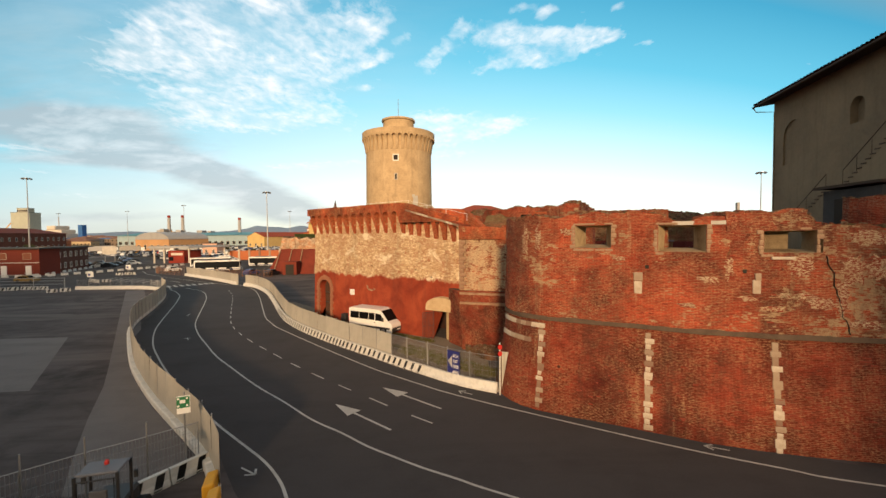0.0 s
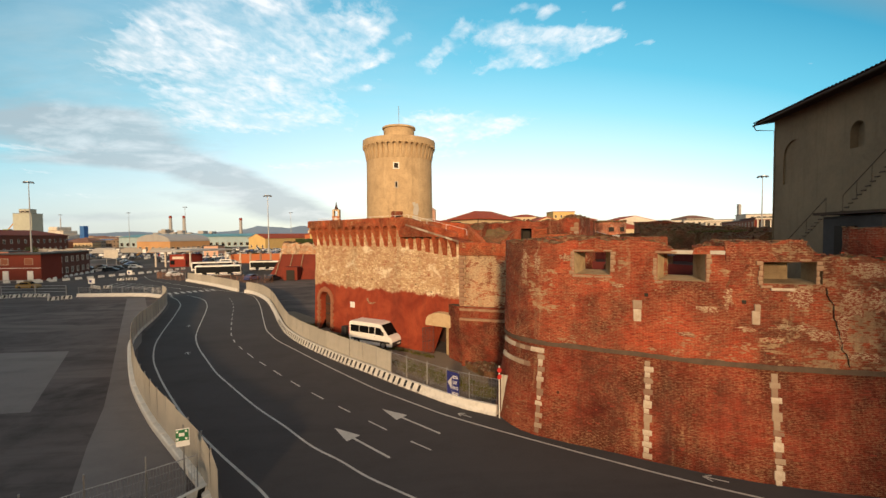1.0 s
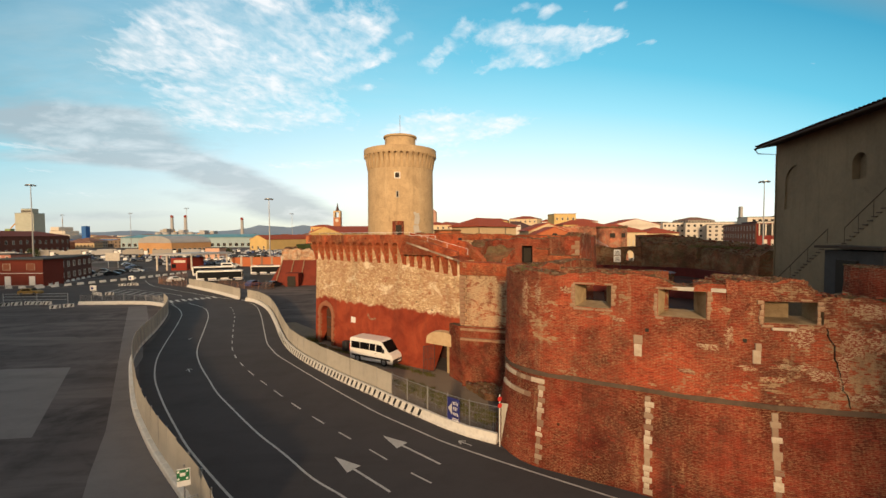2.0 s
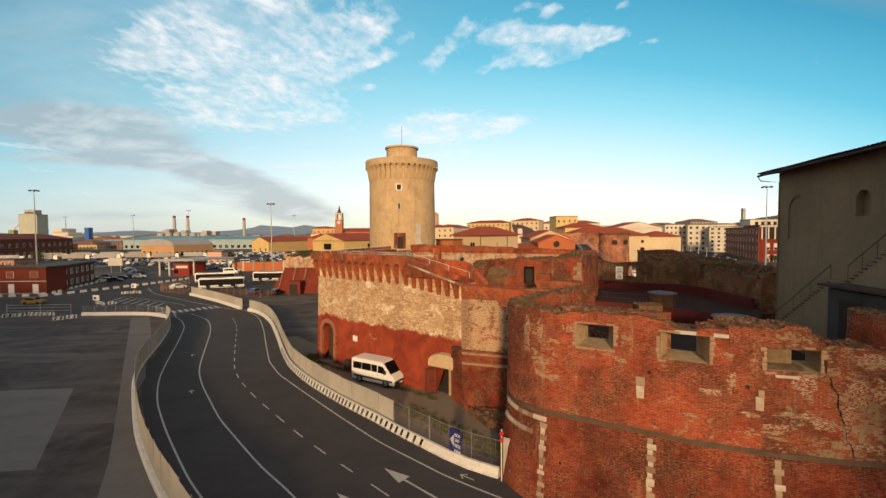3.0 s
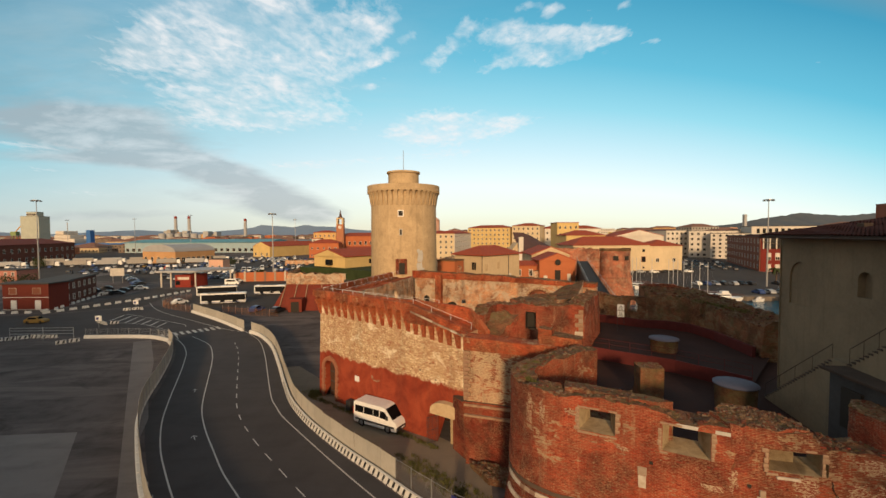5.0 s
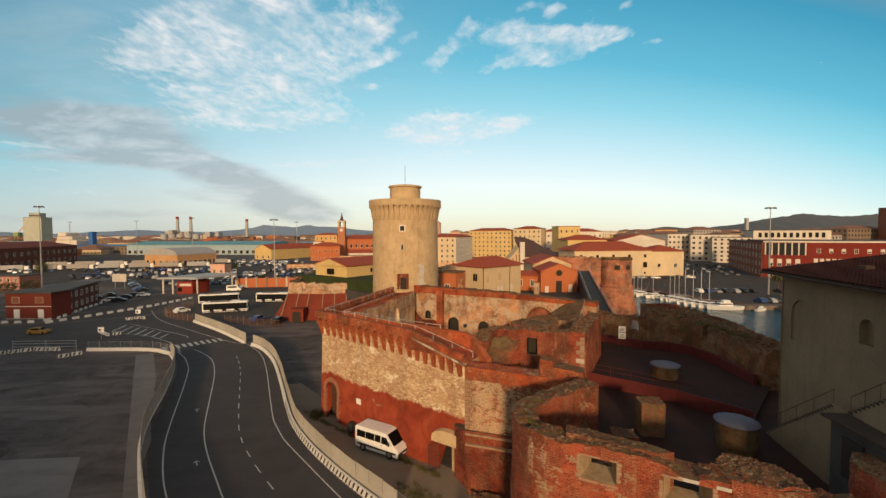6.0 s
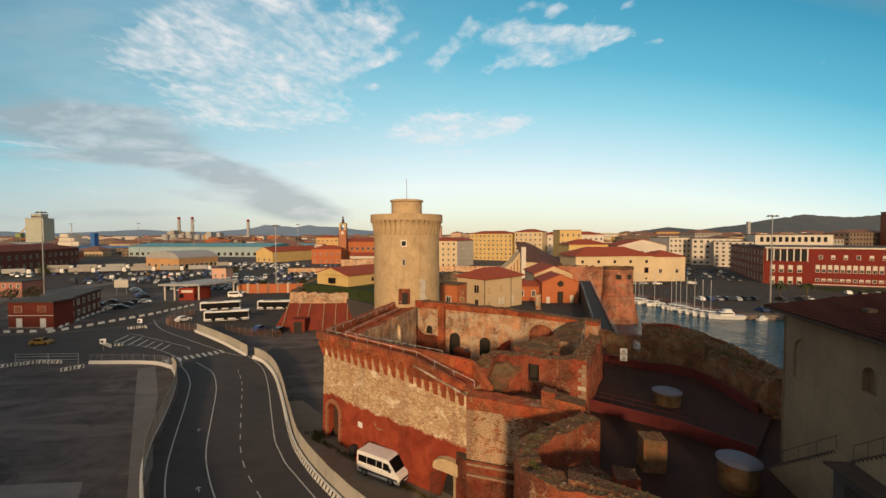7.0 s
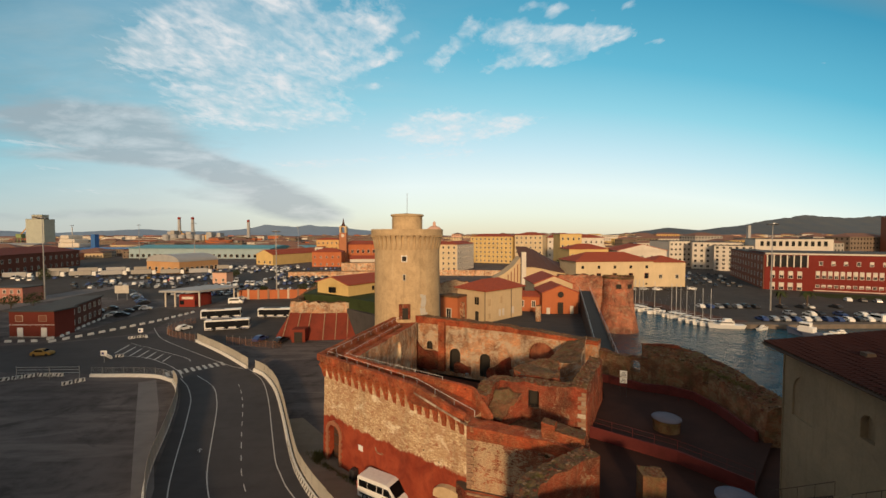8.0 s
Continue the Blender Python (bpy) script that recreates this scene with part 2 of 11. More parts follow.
def brick_wall(name, c1=(0.27, 0.048, 0.024), c2=(0.15, 0.026, 0.016), mortar=(0.24, 0.095, 0.055), pale=(0.46, 0.32, 0.19), patch=0.60, moss=0.0, dark=0.5, zones=None, ragged=None):
    """Old brickwork: single bricks, blotches, washed-out render patches, soot and moss. zones: heights of a smooth red foot and a brick head with rubble between."""
    m, nt, b = material(name, c1, 0.92, 0, 0.15)
    n = Nodes(nt)
    uv, ob = n.vec("UV"), n.vec("Object")
    col, fac = n.bricks(uv, c1, c2, mortar)
    grain = n.noise(n.vec("UV", (3.6, 14, 1)), 1.0, 3, 0.7)
    col = n.mix(n.ramp(grain, 0.35, 0.75), col, (c1[0] * 1.25, c1[1] * 1.35, c1[2] * 1.35), "MIX")
    big = n.noise(ob, 0.32, 7, 0.66, 0.6)
    col = n.mix(n.ramp(big, 0.38, 0.62), n.mix(1.0, col, (0.52, 0.50, 0.54), "MULTIPLY"), n.mix(1.0, col, (1.58, 1.36, 1.15), "MULTIPLY"))
    # every brick its own tone
    each, _ = n.bricks(uv, (0, 0, 0), (1, 1, 1), (0.5, 0.5, 0.5), gap=0.002)
    each = n.split(each)[0]
    col = n.mix(0.75, col, n.mix(1.0, col, n.mix(each, (0.55, 0.52, 0.55), (1.42, 1.40, 1.38)), "MULTIPLY"))
    # lost faces and lime patches, breaking up brick by brick at their edges
    p1 = n.noise(n.vec("Object", (1, 1, 1.15), (7, 3, 1)), 0.46, 8, 0.70, 0.6)
    p2 = n.noise(n.vec("UV", (1.5, 2.4, 1), (2, 5, 0)), 0.9, 6, 0.72, 0.3)
    pv = n.math("ADD", n.math("MULTIPLY", p1, 0.62), n.math("MULTIPLY", p2, 0.38))
    if ragged:
        pv = n.math("ADD", pv, n.math("MULTIPLY", n.math("MAXIMUM", n.math("MINIMUM", n.ramp(n.split(ob)[0], ragged[0], ragged[1]), 1.0), 0.0), ragged[2]))
    pm = n.ramp(pv, patch - 0.035, patch + 0.075)
    worn = n.math("MULTIPLY", n.math("ADD", n.math("SUBTRACT", pm, n.math("MULTIPLY", each, 0.75)), -0.06), 4.0, True)
    fleck = n.ramp(n.noise(n.vec("UV", (5.5, 9, 1), (9, 3, 0)), 1.0, 5, 0.78), 0.36, 0.50)
    col = n.mix(n.math("MULTIPLY", n.math("MULTIPLY", worn, fleck), 0.88), col, n.mix(grain, pale, (pale[0] * 0.72, pale[1] * 0.66, pale[2] * 0.60)))
    speck = n.noise(n.vec("UV", (6.0, 13, 1), (3, 8, 0)), 1.0, 5, 0.76)
    zone = n.noise(n.vec("Object", (1, 1, 1.2), (2, 6, 4)), 0.55, 6, 0.68)
    _, lime = n.bricks(uv, c1, c2, mortar, gap=0.030)
    limed = n.math("MULTIPLY", n.math("MULTIPLY", lime, n.ramp(speck, 0.44, 0.56)), n.ramp(zone, 0.36, 0.58))
    col = n.mix(n.math("MULTIPLY", limed, 0.50), col, (pale[0] * 0.88, pale[1] * 0.76, pale[2] * 0.66))
    col = n.mix(n.math("MULTIPLY", n.math("MULTIPLY", n.ramp(speck, 0.58, 0.64), n.ramp(zone, 0.42, 0.60)), 0.7), col, (pale[0] * 0.92, pale[1] * 0.82, pale[2] * 0.75))
    col = n.mix(n.math("MULTIPLY", n.ramp(speck, 0.46, 0.34), 0.55), col, (c2[0] * 0.75, c2[1] * 0.7, c2[2] * 0.7))
    runs = n.ramp(n.noise(n.vec("Object", (1.6, 1.6, 0.12), (8, 2, 3)), 0.9, 5, 0.68), 0.60, 0.70)
    col = n.mix(n.math("MULTIPLY", n.math("MULTIPLY", runs, n.ramp(speck, 0.38, 0.56)), 0.55), col, (pale[0] * 0.95, pale[1] * 0.9, pale[2] * 0.85))
    if zones:
        lo, hi = zones
        z = n.split(ob)[2]
        wob = n.math("ADD", z, n.math("MULTIPLY", n.math("SUBTRACT", n.noise(n.vec("Object", (1, 1, 0.4)), 0.55, 5, 0.68), 0.5), 1.9))
        st = n.noise(n.vec("UV", (3.4, 6.5, 1), (1, 4, 0)), 1.0, 4, 0.72)
        course = n.noise(n.vec("UV", (0.7, 5.5, 1), (6, 2, 0)), 1.0, 4, 0.7)
        cell = n.split(n.voronoi(n.vec("UV", (3.2, 6.4, 1)), 1.0, out="Color"))[0]
        edge = n.voronoi(n.vec("UV", (3.2, 6.4, 1)), 1.0, feature="DISTANCE_TO_EDGE")
        rub = n.mix(cell, (0.50, 0.33, 0.18), (0.84, 0.69, 0.46))
        rub = n.mix(n.math("MULTIPLY", n.ramp(cell, 0.80, 0.84), 0.7), rub, (0.34, 0.12, 0.06))
        rub = n.mix(n.math("MULTIPLY", n.ramp(edge, 0.10, 0.03), 0.55), rub, (0.30, 0.17, 0.09))
        rub = n.mix(n.math("MULTIPLY", n.ramp(st, 0.55, 0.40), 0.45), rub, (0.36, 0.21, 0.11))
        rub = n.mix(n.math("MULTIPLY", n.ramp(course, 0.57, 0.70), 0.45), rub, (0.30, 0.15, 0.08))
        rub = n.mix(n.math("MULTIPLY", n.ramp(n.noise(n.vec("Object", (1, 1, 1), (4, 9, 2)), 0.38, 7, 0.68, 0.5), 0.50, 0.68), 0.65), rub, n.mix(st, (0.24, 0.11, 0.06), (0.50, 0.30, 0.17)))
        red = n.ramp(n.noise(n.vec("Object", (1, 1, 1.3), (8, 1, 3)), 0.7, 6, 0.7), 0.60, 0.68)
        rub = n.mix(n.math("MULTIPLY", red, 0.75), rub, (0.30, 0.075, 0.036))
        rub = n.mix(n.math("MULTIPLY", n.ramp(n.noise(n.vec("Object", (1, 1, 1.4), (5, 3, 7)), 0.5, 7, 0.72, 0.6), 0.56, 0.64), 0.7), rub, (0.86, 0.76, 0.56))
        pit = n.ramp(n.noise(n.vec("UV", (3.4, 5.0, 1), (1, 2, 8)), 1.6, 3, 0.6), 0.62, 0.68)
        rub = n.mix(n.math("MULTIPLY", pit, 0.8), rub, (0.10, 0.05, 0.03))
        foot = n.mix(n.ramp(n.noise(n.vec("Object", (1, 1, 1), (3, 1, 6)), 0.35, 7, 0.7, 0.5), 0.36, 0.64), (0.20, 0.031, 0.017), (0.37, 0.074, 0.033))
        foot = n.mix(n.math("MULTIPLY", n.ramp(speck, 0.5, 0.7), 0.45), foot, (0.15, 0.035, 0.022))
        run = n.ramp(n.noise(n.vec("Object", (2.2, 2.2, 0.2), (2, 7, 1)), 0.8, 5, 0.65), 0.54, 0.72)
        foot = n.mix(n.math("MULTIPLY", run, 0.22), foot, (0.10, 0.04, 0.028))
        col = n.mix(n.ramp(wob, hi - 0.1, hi + 0.15), rub, col)
        col = n.mix(n.ramp(wob, lo - 0.12, lo + 0.12), foot, col)
        fac = n.math("MULTIPLY", fac, n.ramp(wob, hi, hi + 0.2))
    if moss:
        mo = n.ramp(n.noise(n.vec("Object", (1, 1, 1), (11, 2, 5)), 0.9, 6, 0.7), 0.62 - moss, 0.72 - moss * 0.5)
        col = n.mix(n.math("MULTIPLY", mo, 0.8), col, n.mix(grain, (0.10, 0.085, 0.035), (0.20, 0.16, 0.08)))
    soot = n.ramp(n.noise(n.vec("Object", (1.3, 1.3, 0.35), (5, 5, 0)), 0.5, 6, 0.7, 0.3), 0.50, 0.72)
    grime = dark
    if ragged and ragged[1] > ragged[0]:
        east = n.math("MINIMUM", n.math("MAXIMUM", n.ramp(n.split(ob)[0], ragged[0] - 1.0, ragged[1] + 2.0), 0.0), 1.0)
        film = n.ramp(n.noise(n.vec("Object", (1, 1, 0.8), (3, 7, 5)), 0.6, 7, 0.72, 0.6), 0.36, 0.62)
        col = n.mix(n.math("MULTIPLY", n.math("MULTIPLY", east, film), 0.55), col, (0.085, 0.050, 0.030))
        grime = n.math("ADD", n.math("MULTIPLY", east, 0.35), dark)
    col = n.mix(n.math("MULTIPLY", soot, grime), col, (0.055, 0.034, 0.026))
    holes = n.ramp(n.voronoi(n.vec("UV", (0.42, 0.42, 1)), 1.0), 0.05, 0.035)
    col = n.mix(n.math("MULTIPLY", holes, 0.85), col, (0.03, 0.018, 0.014))
    n.L(col, b.inputs["Base Color"])
    h = n.math("ADD", n.math("MULTIPLY", fac, -0.6), n.math("ADD", n.math("MULTIPLY", speck, 1.2), n.math("MULTIPLY", big, 1.5)))
    n.L(n.bump(h, 0.8, 0.06), b.inputs["Normal"])
    return m


def plaster(name, c, c2=None, rough=0.9, stain=0.5, scale=0.35, streak=True, bump=0.35):
    """Weathered plain surface: two-scale mottling, run-off streaks, fine bump."""
    m, nt, b = material(name, c, rough, 0, 0.2)
    n = Nodes(nt)
    c2 = c2 or tuple(v * 0.72 for v in c)
    ob = n.vec("Object")
    big = n.noise(ob, scale, 6, 0.62, 0.4)
    fine = n.noise(ob, scale * 14, 4, 0.65)
    col = n.mix(n.ramp(big, 0.35, 0.68), c, c2)
    if streak:
        s = n.noise(n.vec("Object", (2.4, 2.4, 0.16)), 0.9, 5, 0.65)
        col = n.mix(n.math("MULTIPLY", n.ramp(s, 0.52, 0.75), stain), col, tuple(v * 0.5 for v in c))
    col = n.mix(n.math("MULTIPLY", n.ramp(fine, 0.3, 0.8), 0.35), col, tuple(min(1, v * 1.22) for v in c))
    n.L(col, b.inputs["Base Color"])
    n.L(n.bump(n.math("ADD", n.math("MULTIPLY", fine, 0.4), big), bump, 0.04), b.inputs["Normal"])
    return m


def paint(name, c, rough=0.5, metal=0.0, dirt=0.25, scale=3.0, vary=0.0):
    """Painted or bare metal and plastic with faint grime."""
    m, nt, b = material(name, c, rough, metal, 0.4)
    n = Nodes(nt)
    f = n.noise(n.vec("Object"), scale, 5, 0.65)
    col = n.mix(n.math("MULTIPLY", n.ramp(f, 0.45, 0.75), dirt), c, tuple(v * 0.45 for v in c))
    if vary:
        col = n.mix(n.math("MULTIPLY", n.random(), vary), col, tuple(v * 0.55 for v in c))
    n.L(col, b.inputs["Base Color"])
    n.L(n.ramp(f, -0.6, 1.6), b.inputs["Roughness"]) if rough < 0 else None
    return m


def asphalt(name, c, c2, patchy=0.5, sweep=0.0):
    m, nt, b = material(name, c, 0.9, 0, 0.15)
    n = Nodes(nt)
    ob = n.vec("Object")
    big = n.noise(ob, 0.045, 7, 0.6, 0.8)
    mid = n.noise(n.vec("Object", (1, 1, 1), (9, 4, 0)), 0.35, 6, 0.65)
    fine = n.noise(ob, 9, 3, 0.7)
    col = n.mix(n.ramp(big, 0.38, 0.66), c, c2)
    col = n.mix(n.math("MULTIPLY", n.ramp(mid, 0.48, 0.7), patchy), col, tuple(v * 0.6 for v in c))
    col = n.mix(n.math("MULTIPLY", n.ramp(fine, 0.4, 0.9), 0.25), col, tuple(v * 1.6 for v in c))
    streak = n.noise(n.vec("Object", (0.16, 0.9, 1), (3, 1, 0)), 0.5, 6, 0.65, 0.6)
    col = n.mix(n.math("MULTIPLY", n.ramp(streak, 0.50, 0.68), patchy * 0.7), col, tuple(v * 0.5 for v in c))
    if sweep:
        # wide pale tyre sweeps and dark oil patches
        w = n.noise(n.vec("Object", (0.035, 0.16, 1), (7, 2, 0), (0, 0, 0.9)), 1.0, 5, 0.62, 0.8)
        col = n.mix(n.math("MULTIPLY", n.ramp(w, 0.50, 0.64), sweep), col, tuple(v * 1.25 for v in c2))
        d = n.noise(n.vec("Object", (0.10, 0.10, 1), (1, 9, 0)), 1.0, 6, 0.68, 0.6)
        col = n.mix(n.math("MULTIPLY", n.ramp(d, 0.56, 0.64), sweep), col, tuple(v * 0.5 for v in c))
    n.L(col, b.inputs["Base Color"])
    n.L(n.bump(fine, 0.4, 0.01), b.inputs["Normal"])
    return m


def roof_tiles(name, c1=(0.33, 0.085, 0.045), c2=(0.24, 0.058, 0.034), vary=True):
    m, nt, b = material(name, c1, 0.85, 0, 0.2)
    n = Nodes(nt)
    ob = n.vec("Object")
    f = n.noise(ob, 0.6, 6, 0.65)
    t = n.noise(n.vec("Object", (4, 4, 4)), 1.0, 2, 0.5)
    col = n.mix(n.ramp(t, 0.35, 0.65), c1, c2)
    col = n.mix(n.math("MULTIPLY", n.ramp(f, 0.5, 0.75), 0.4), col, tuple(v * 0.45 + 0.02 for v in c1))
    if vary:
        col = n.mix(n.math("MULTIPLY", n.island(), 0.45), col, (0.42, 0.16, 0.09))
    n.L(col, b.inputs["Base Color"])
    return m


bastion_brick = brick_wall("bastion_brick", dark=0.38, c1=(0.265, 0.046, 0.025), c2=(0.14, 0.024, 0.015), mortar=(0.27, 0.17, 0.105), pale=(0.50, 0.375, 0.235), moss=0.0, patch=0.555, ragged=(0.8, 5.5, 0.068))
scarp_brick = brick_wall("scarp_brick", c1=(0.170, 0.029, 0.018), c2=(0.095, 0.0165, 0.011), mortar=(0.22, 0.085, 0.055), patch=0.63, dark=0.5)
gate_brick = brick_wall("gate_brick", c1=(0.36, 0.078, 0.034), c2=(0.25, 0.050, 0.025), pale=(0.62, 0.43, 0.24), patch=0.60, dark=0.3)
gate_rubble = brick_wall("gate_rubble", c1=(0.36, 0.078, 0.034), c2=(0.25, 0.050, 0.025), pale=(0.62, 0.43, 0.24), patch=0.56, zones=(5.5, 11.9), dark=0.3)
ruin_brick = brick_wall("ruin_brick", c1=(0.24, 0.042, 0.024), c2=(0.12, 0.021, 0.014), mortar=(0.28, 0.13, 0.08), pale=(0.54, 0.41, 0.27), patch=0.575, moss=0.02, dark=0.6)
ruin_top = brick_wall("ruin_top", c1=(0.155, 0.066, 0.038), c2=(0.10, 0.050, 0.032), mortar=(0.17, 0.11, 0.07), pale=(0.30, 0.22, 0.14), patch=0.54, moss=0.20, dark=0.6)
flank_brick = brick_wall("flank_brick", c1=(0.26, 0.064, 0.036), c2=(0.15, 0.036, 0.022), mortar=(0.38, 0.24, 0.16), pale=(0.70, 0.55, 0.36), patch=0.50, moss=0.0, dark=0.5, ragged=(0.6, -2.2, 0.09))
court_stone = brick_wall("court_stone", c1=(0.47, 0.25, 0.14), c2=(0.27, 0.11, 0.062), mortar=(0.54, 0.40, 0.26), pale=(0.76, 0.66, 0.50), patch=0.475, dark=0.75)


def block_stone(name, c, c2):
    """Cut stone whose blocks differ from one another in tone."""
    m = plaster(name, c, c2, scale=2.2, streak=False)
    n = Nodes(m.node_tree)
    b = m.node_tree.nodes["Principled BSDF"]
    src = b.inputs["Base Color"].links[0].from_socket
    k = n.random()
    col = n.mix(n.math("MULTIPLY", n.ramp(k, 0.45, 0.55), 0.75), src, (0.27, 0.185, 0.125))
    col = n.mix(n.math("MULTIPLY", n.ramp(k, 0.82, 0.86), 0.6), col, (0.16, 0.075, 0.05))
    n.L(col, b.inputs["Base Color"])
    return m


quoin_stone = block_stone("quoin_stone", (0.56, 0.49, 0.40), (0.34, 0.26, 0.19))
jamb_plaster = plaster("jamb_plaster", (0.44, 0.335, 0.20), (0.22, 0.15, 0.085), scale=1.6, streak=False)
band_stone = plaster("band_stone", (0.115, 0.082, 0.060), (0.065, 0.045, 0.033), scale=1.2, streak=False)
def old_render(name, c, c2, lime):
    """Tower coat: rubble showing through thin lime render, rain runs, pale repairs and dark weathered blotches."""
    m = plaster(name, c, c2, scale=0.5, stain=0.75, bump=0.6)
    n = Nodes(m.node_tree)
    b = m.node_tree.nodes["Principled BSDF"]
    col = b.inputs["Base Color"].links[0].from_socket
    rub = n.noise(n.vec("Object", (2.6, 2.6, 4.2), (3, 8, 1)), 1.0, 5, 0.72)
    blot = n.noise(n.vec("Object", (1, 1, 0.7), (6, 1, 9)), 0.42, 7, 0.70, 0.5)
    run = n.noise(n.vec("Object", (1.5, 1.5, 0.10), (1, 4, 2)), 1.0, 5, 0.66)
    col = n.mix(n.math("MULTIPLY", n.ramp(rub, 0.48, 0.64), 0.38), col, tuple(v * 0.55 for v in c))
    col = n.mix(n.math("MULTIPLY", n.ramp(blot, 0.54, 0.66), 0.45), col, tuple(v * 0.6 for v in c2))
    col = n.mix(n.math("MULTIPLY", n.ramp(run, 0.58, 0.70), 0.40), col, lime)
    col = n.mix(n.math("MULTIPLY", n.ramp(blot, 0.40, 0.30), 0.45), col, lime)
    n.L(col, b.inputs["Base Color"])
    h = n.math("ADD", n.math("MULTIPLY", rub, 0.8), blot)
    n.L(n.bump(h, 0.7, 0.06), b.inputs["Normal"])
    return m


tower_render = old_render("tower_render", (0.53, 0.39, 0.23), (0.39, 0.28, 0.16), (0.60, 0.47, 0.30))
grey_render = plaster("grey_render", (0.255, 0.200, 0.130), (0.175, 0.138, 0.094), scale=0.30, stain=0.5)
asphalt_dark = asphalt("asphalt_dark", (0.082, 0.069, 0.068), (0.135, 0.115, 0.110), 0.9, 0.75)
asphalt_road = asphalt("asphalt_road", (0.060, 0.0555, 0.0565), (0.074, 0.068, 0.069), 0.3)
paving_grey = asphalt("paving_grey", (0.165, 0.150, 0.147), (0.20, 0.183, 0.177), 0.4)
gravel_yard = asphalt("gravel_yard", (0.27, 0.215, 0.16), (0.20, 0.16, 0.115), 0.45)
line_paint = paint("line_paint", (0.48, 0.47, 0.44), 0.7, dirt=0.6, scale=1.4)
concrete = plaster("concrete", (0.50, 0.47, 0.42), scale=0.9, streak=False)
white_paint = paint("white_paint", (0.78, 0.77, 0.74), 0.4)
black_paint = paint("black_paint", (0.03, 0.03, 0.032), 0.5)
fence_sheet = paint("fence_sheet", (0.47, 0.44, 0.38), 0.55, 0.15, 0.35, 1.2, vary=0.4)
steel = paint("steel", (0.36, 0.36, 0.36), 0.4, 0.7)
# red taken almost to black: the roof's shade is put into the tiles
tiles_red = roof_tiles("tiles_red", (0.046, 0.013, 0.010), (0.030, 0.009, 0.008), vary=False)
tiles_far = roof_tiles("tiles_far", (0.36, 0.080, 0.040), (0.26, 0.058, 0.032), vary=False)
glass_dark = paint("glass_dark", (0.012, 0.013, 0.015), 0.2, 0.0, 0.1)
glass_dark.node_tree.nodes["Principled BSDF"].inputs["Specular IOR Level"].default_value = 0.18
# near-black paint that stands in for the shade inside openings
dark_void = paint("dark_void", (0.03, 0.025, 0.02), 0.9)
red_deck = paint("red_deck", (0.115, 0.018, 0.016), 0.85, 0, 0.6, 0.8)
terrace_floor = plaster("terrace_floor", (0.048, 0.021, 0.016), (0.028, 0.014, 0.012), scale=0.3, streak=False)
pale_blue = paint("pale_blue", (0.125, 0.125, 0.17), 0.8, 0, 0.4, 1.5)


# ---------------------------------------------------------------- mesh tools
WORLD = {}


def world_of(ob):
    return WORLD.get(ob.name, Matrix.Identity(4)) if ob else Matrix.Identity(4)


def thing(name, label="", category="", at=(0, 0, 0), turn=0.0, group="", kind=""):
    """An Empty at a thing's base, to carry its parts."""
    e = new(name)
    m = Matrix.Translation(at) @ Matrix.Rotation(turn, 4, "Z")
    e.matrix_basis = m
    WORLD[e.name] = m
    e.empty_display_size = 0.2
    return tagged(e, label, category, group, kind)


def auto_uv(bm):
    lay = bm.loops.layers.uv.new("UVMap")
    for f in bm.faces:
        nrm = f.normal
        flat = abs(nrm.z) > 0.8
        t = Vector((-nrm.y, nrm.x, 0))
        t = t.normalized() if t.length > 1e-6 else Vector((1, 0, 0))
        for lp in f.loops:
            p = lp.vert.co
            lp[lay].uv = (p.x, p.y) if flat else (p.dot(t), p.z)


def part(name, bm, mat, parent=None, label="", smooth=False):
    """Links a bmesh, built in world coordinates, as one mesh object under a thing or a part."""
    if not bm.loops.layers.uv:
        bm.normal_update()
        auto_uv(bm)
    m = world_of(parent)
    bm.transform(m.inverted())
    if smooth:
        for f in bm.faces:
            f.smooth = True
    me = bpy.data.meshes.new(name)
    bm.to_mesh(me)
    bm.free()
    for one in (mat if isinstance(mat, (list, tuple)) else [mat]):
        me.materials.append(one)
    ob = new(name, me)
    if parent is not None:
        ob.parent = parent
    WORLD[ob.name] = m
    return tagged(ob, label)


def solid(name, bm, mat, label, category, group="", kind="", smooth=False):
    """A top-level thing of a single mesh."""
    ob = part(name, bm, mat, None, "", smooth)
    return tagged(ob, label, category, group, kind)


def share(ob, m, parent):
    """Another object on the same mesh, for alike pieces."""
    o = bpy.data.objects.new(ob.name.split(".")[0], ob.data)
    scene.collection.objects.link(o)
    o.parent = parent
    o.matrix_basis = m
    return o


def box(bm, cx, cy, z0, sx, sy, sz, turn=0.0, lean=None):
    m = Matrix.Translation((cx, cy, z0 + sz / 2)) @ Matrix.Rotation(turn, 4, "Z")
    if lean is not None:
        m = m @ lean
    return bmesh.ops.create_cube(bm, size=1, matrix=m @ Matrix.Diagonal((sx, sy, sz, 1)))["verts"]


def soften(bm, width, seg=1):
    bmesh.ops.bevel(bm, geom=list(bm.edges), offset=width, segments=seg, affect="EDGES", clamp_overlap=True)


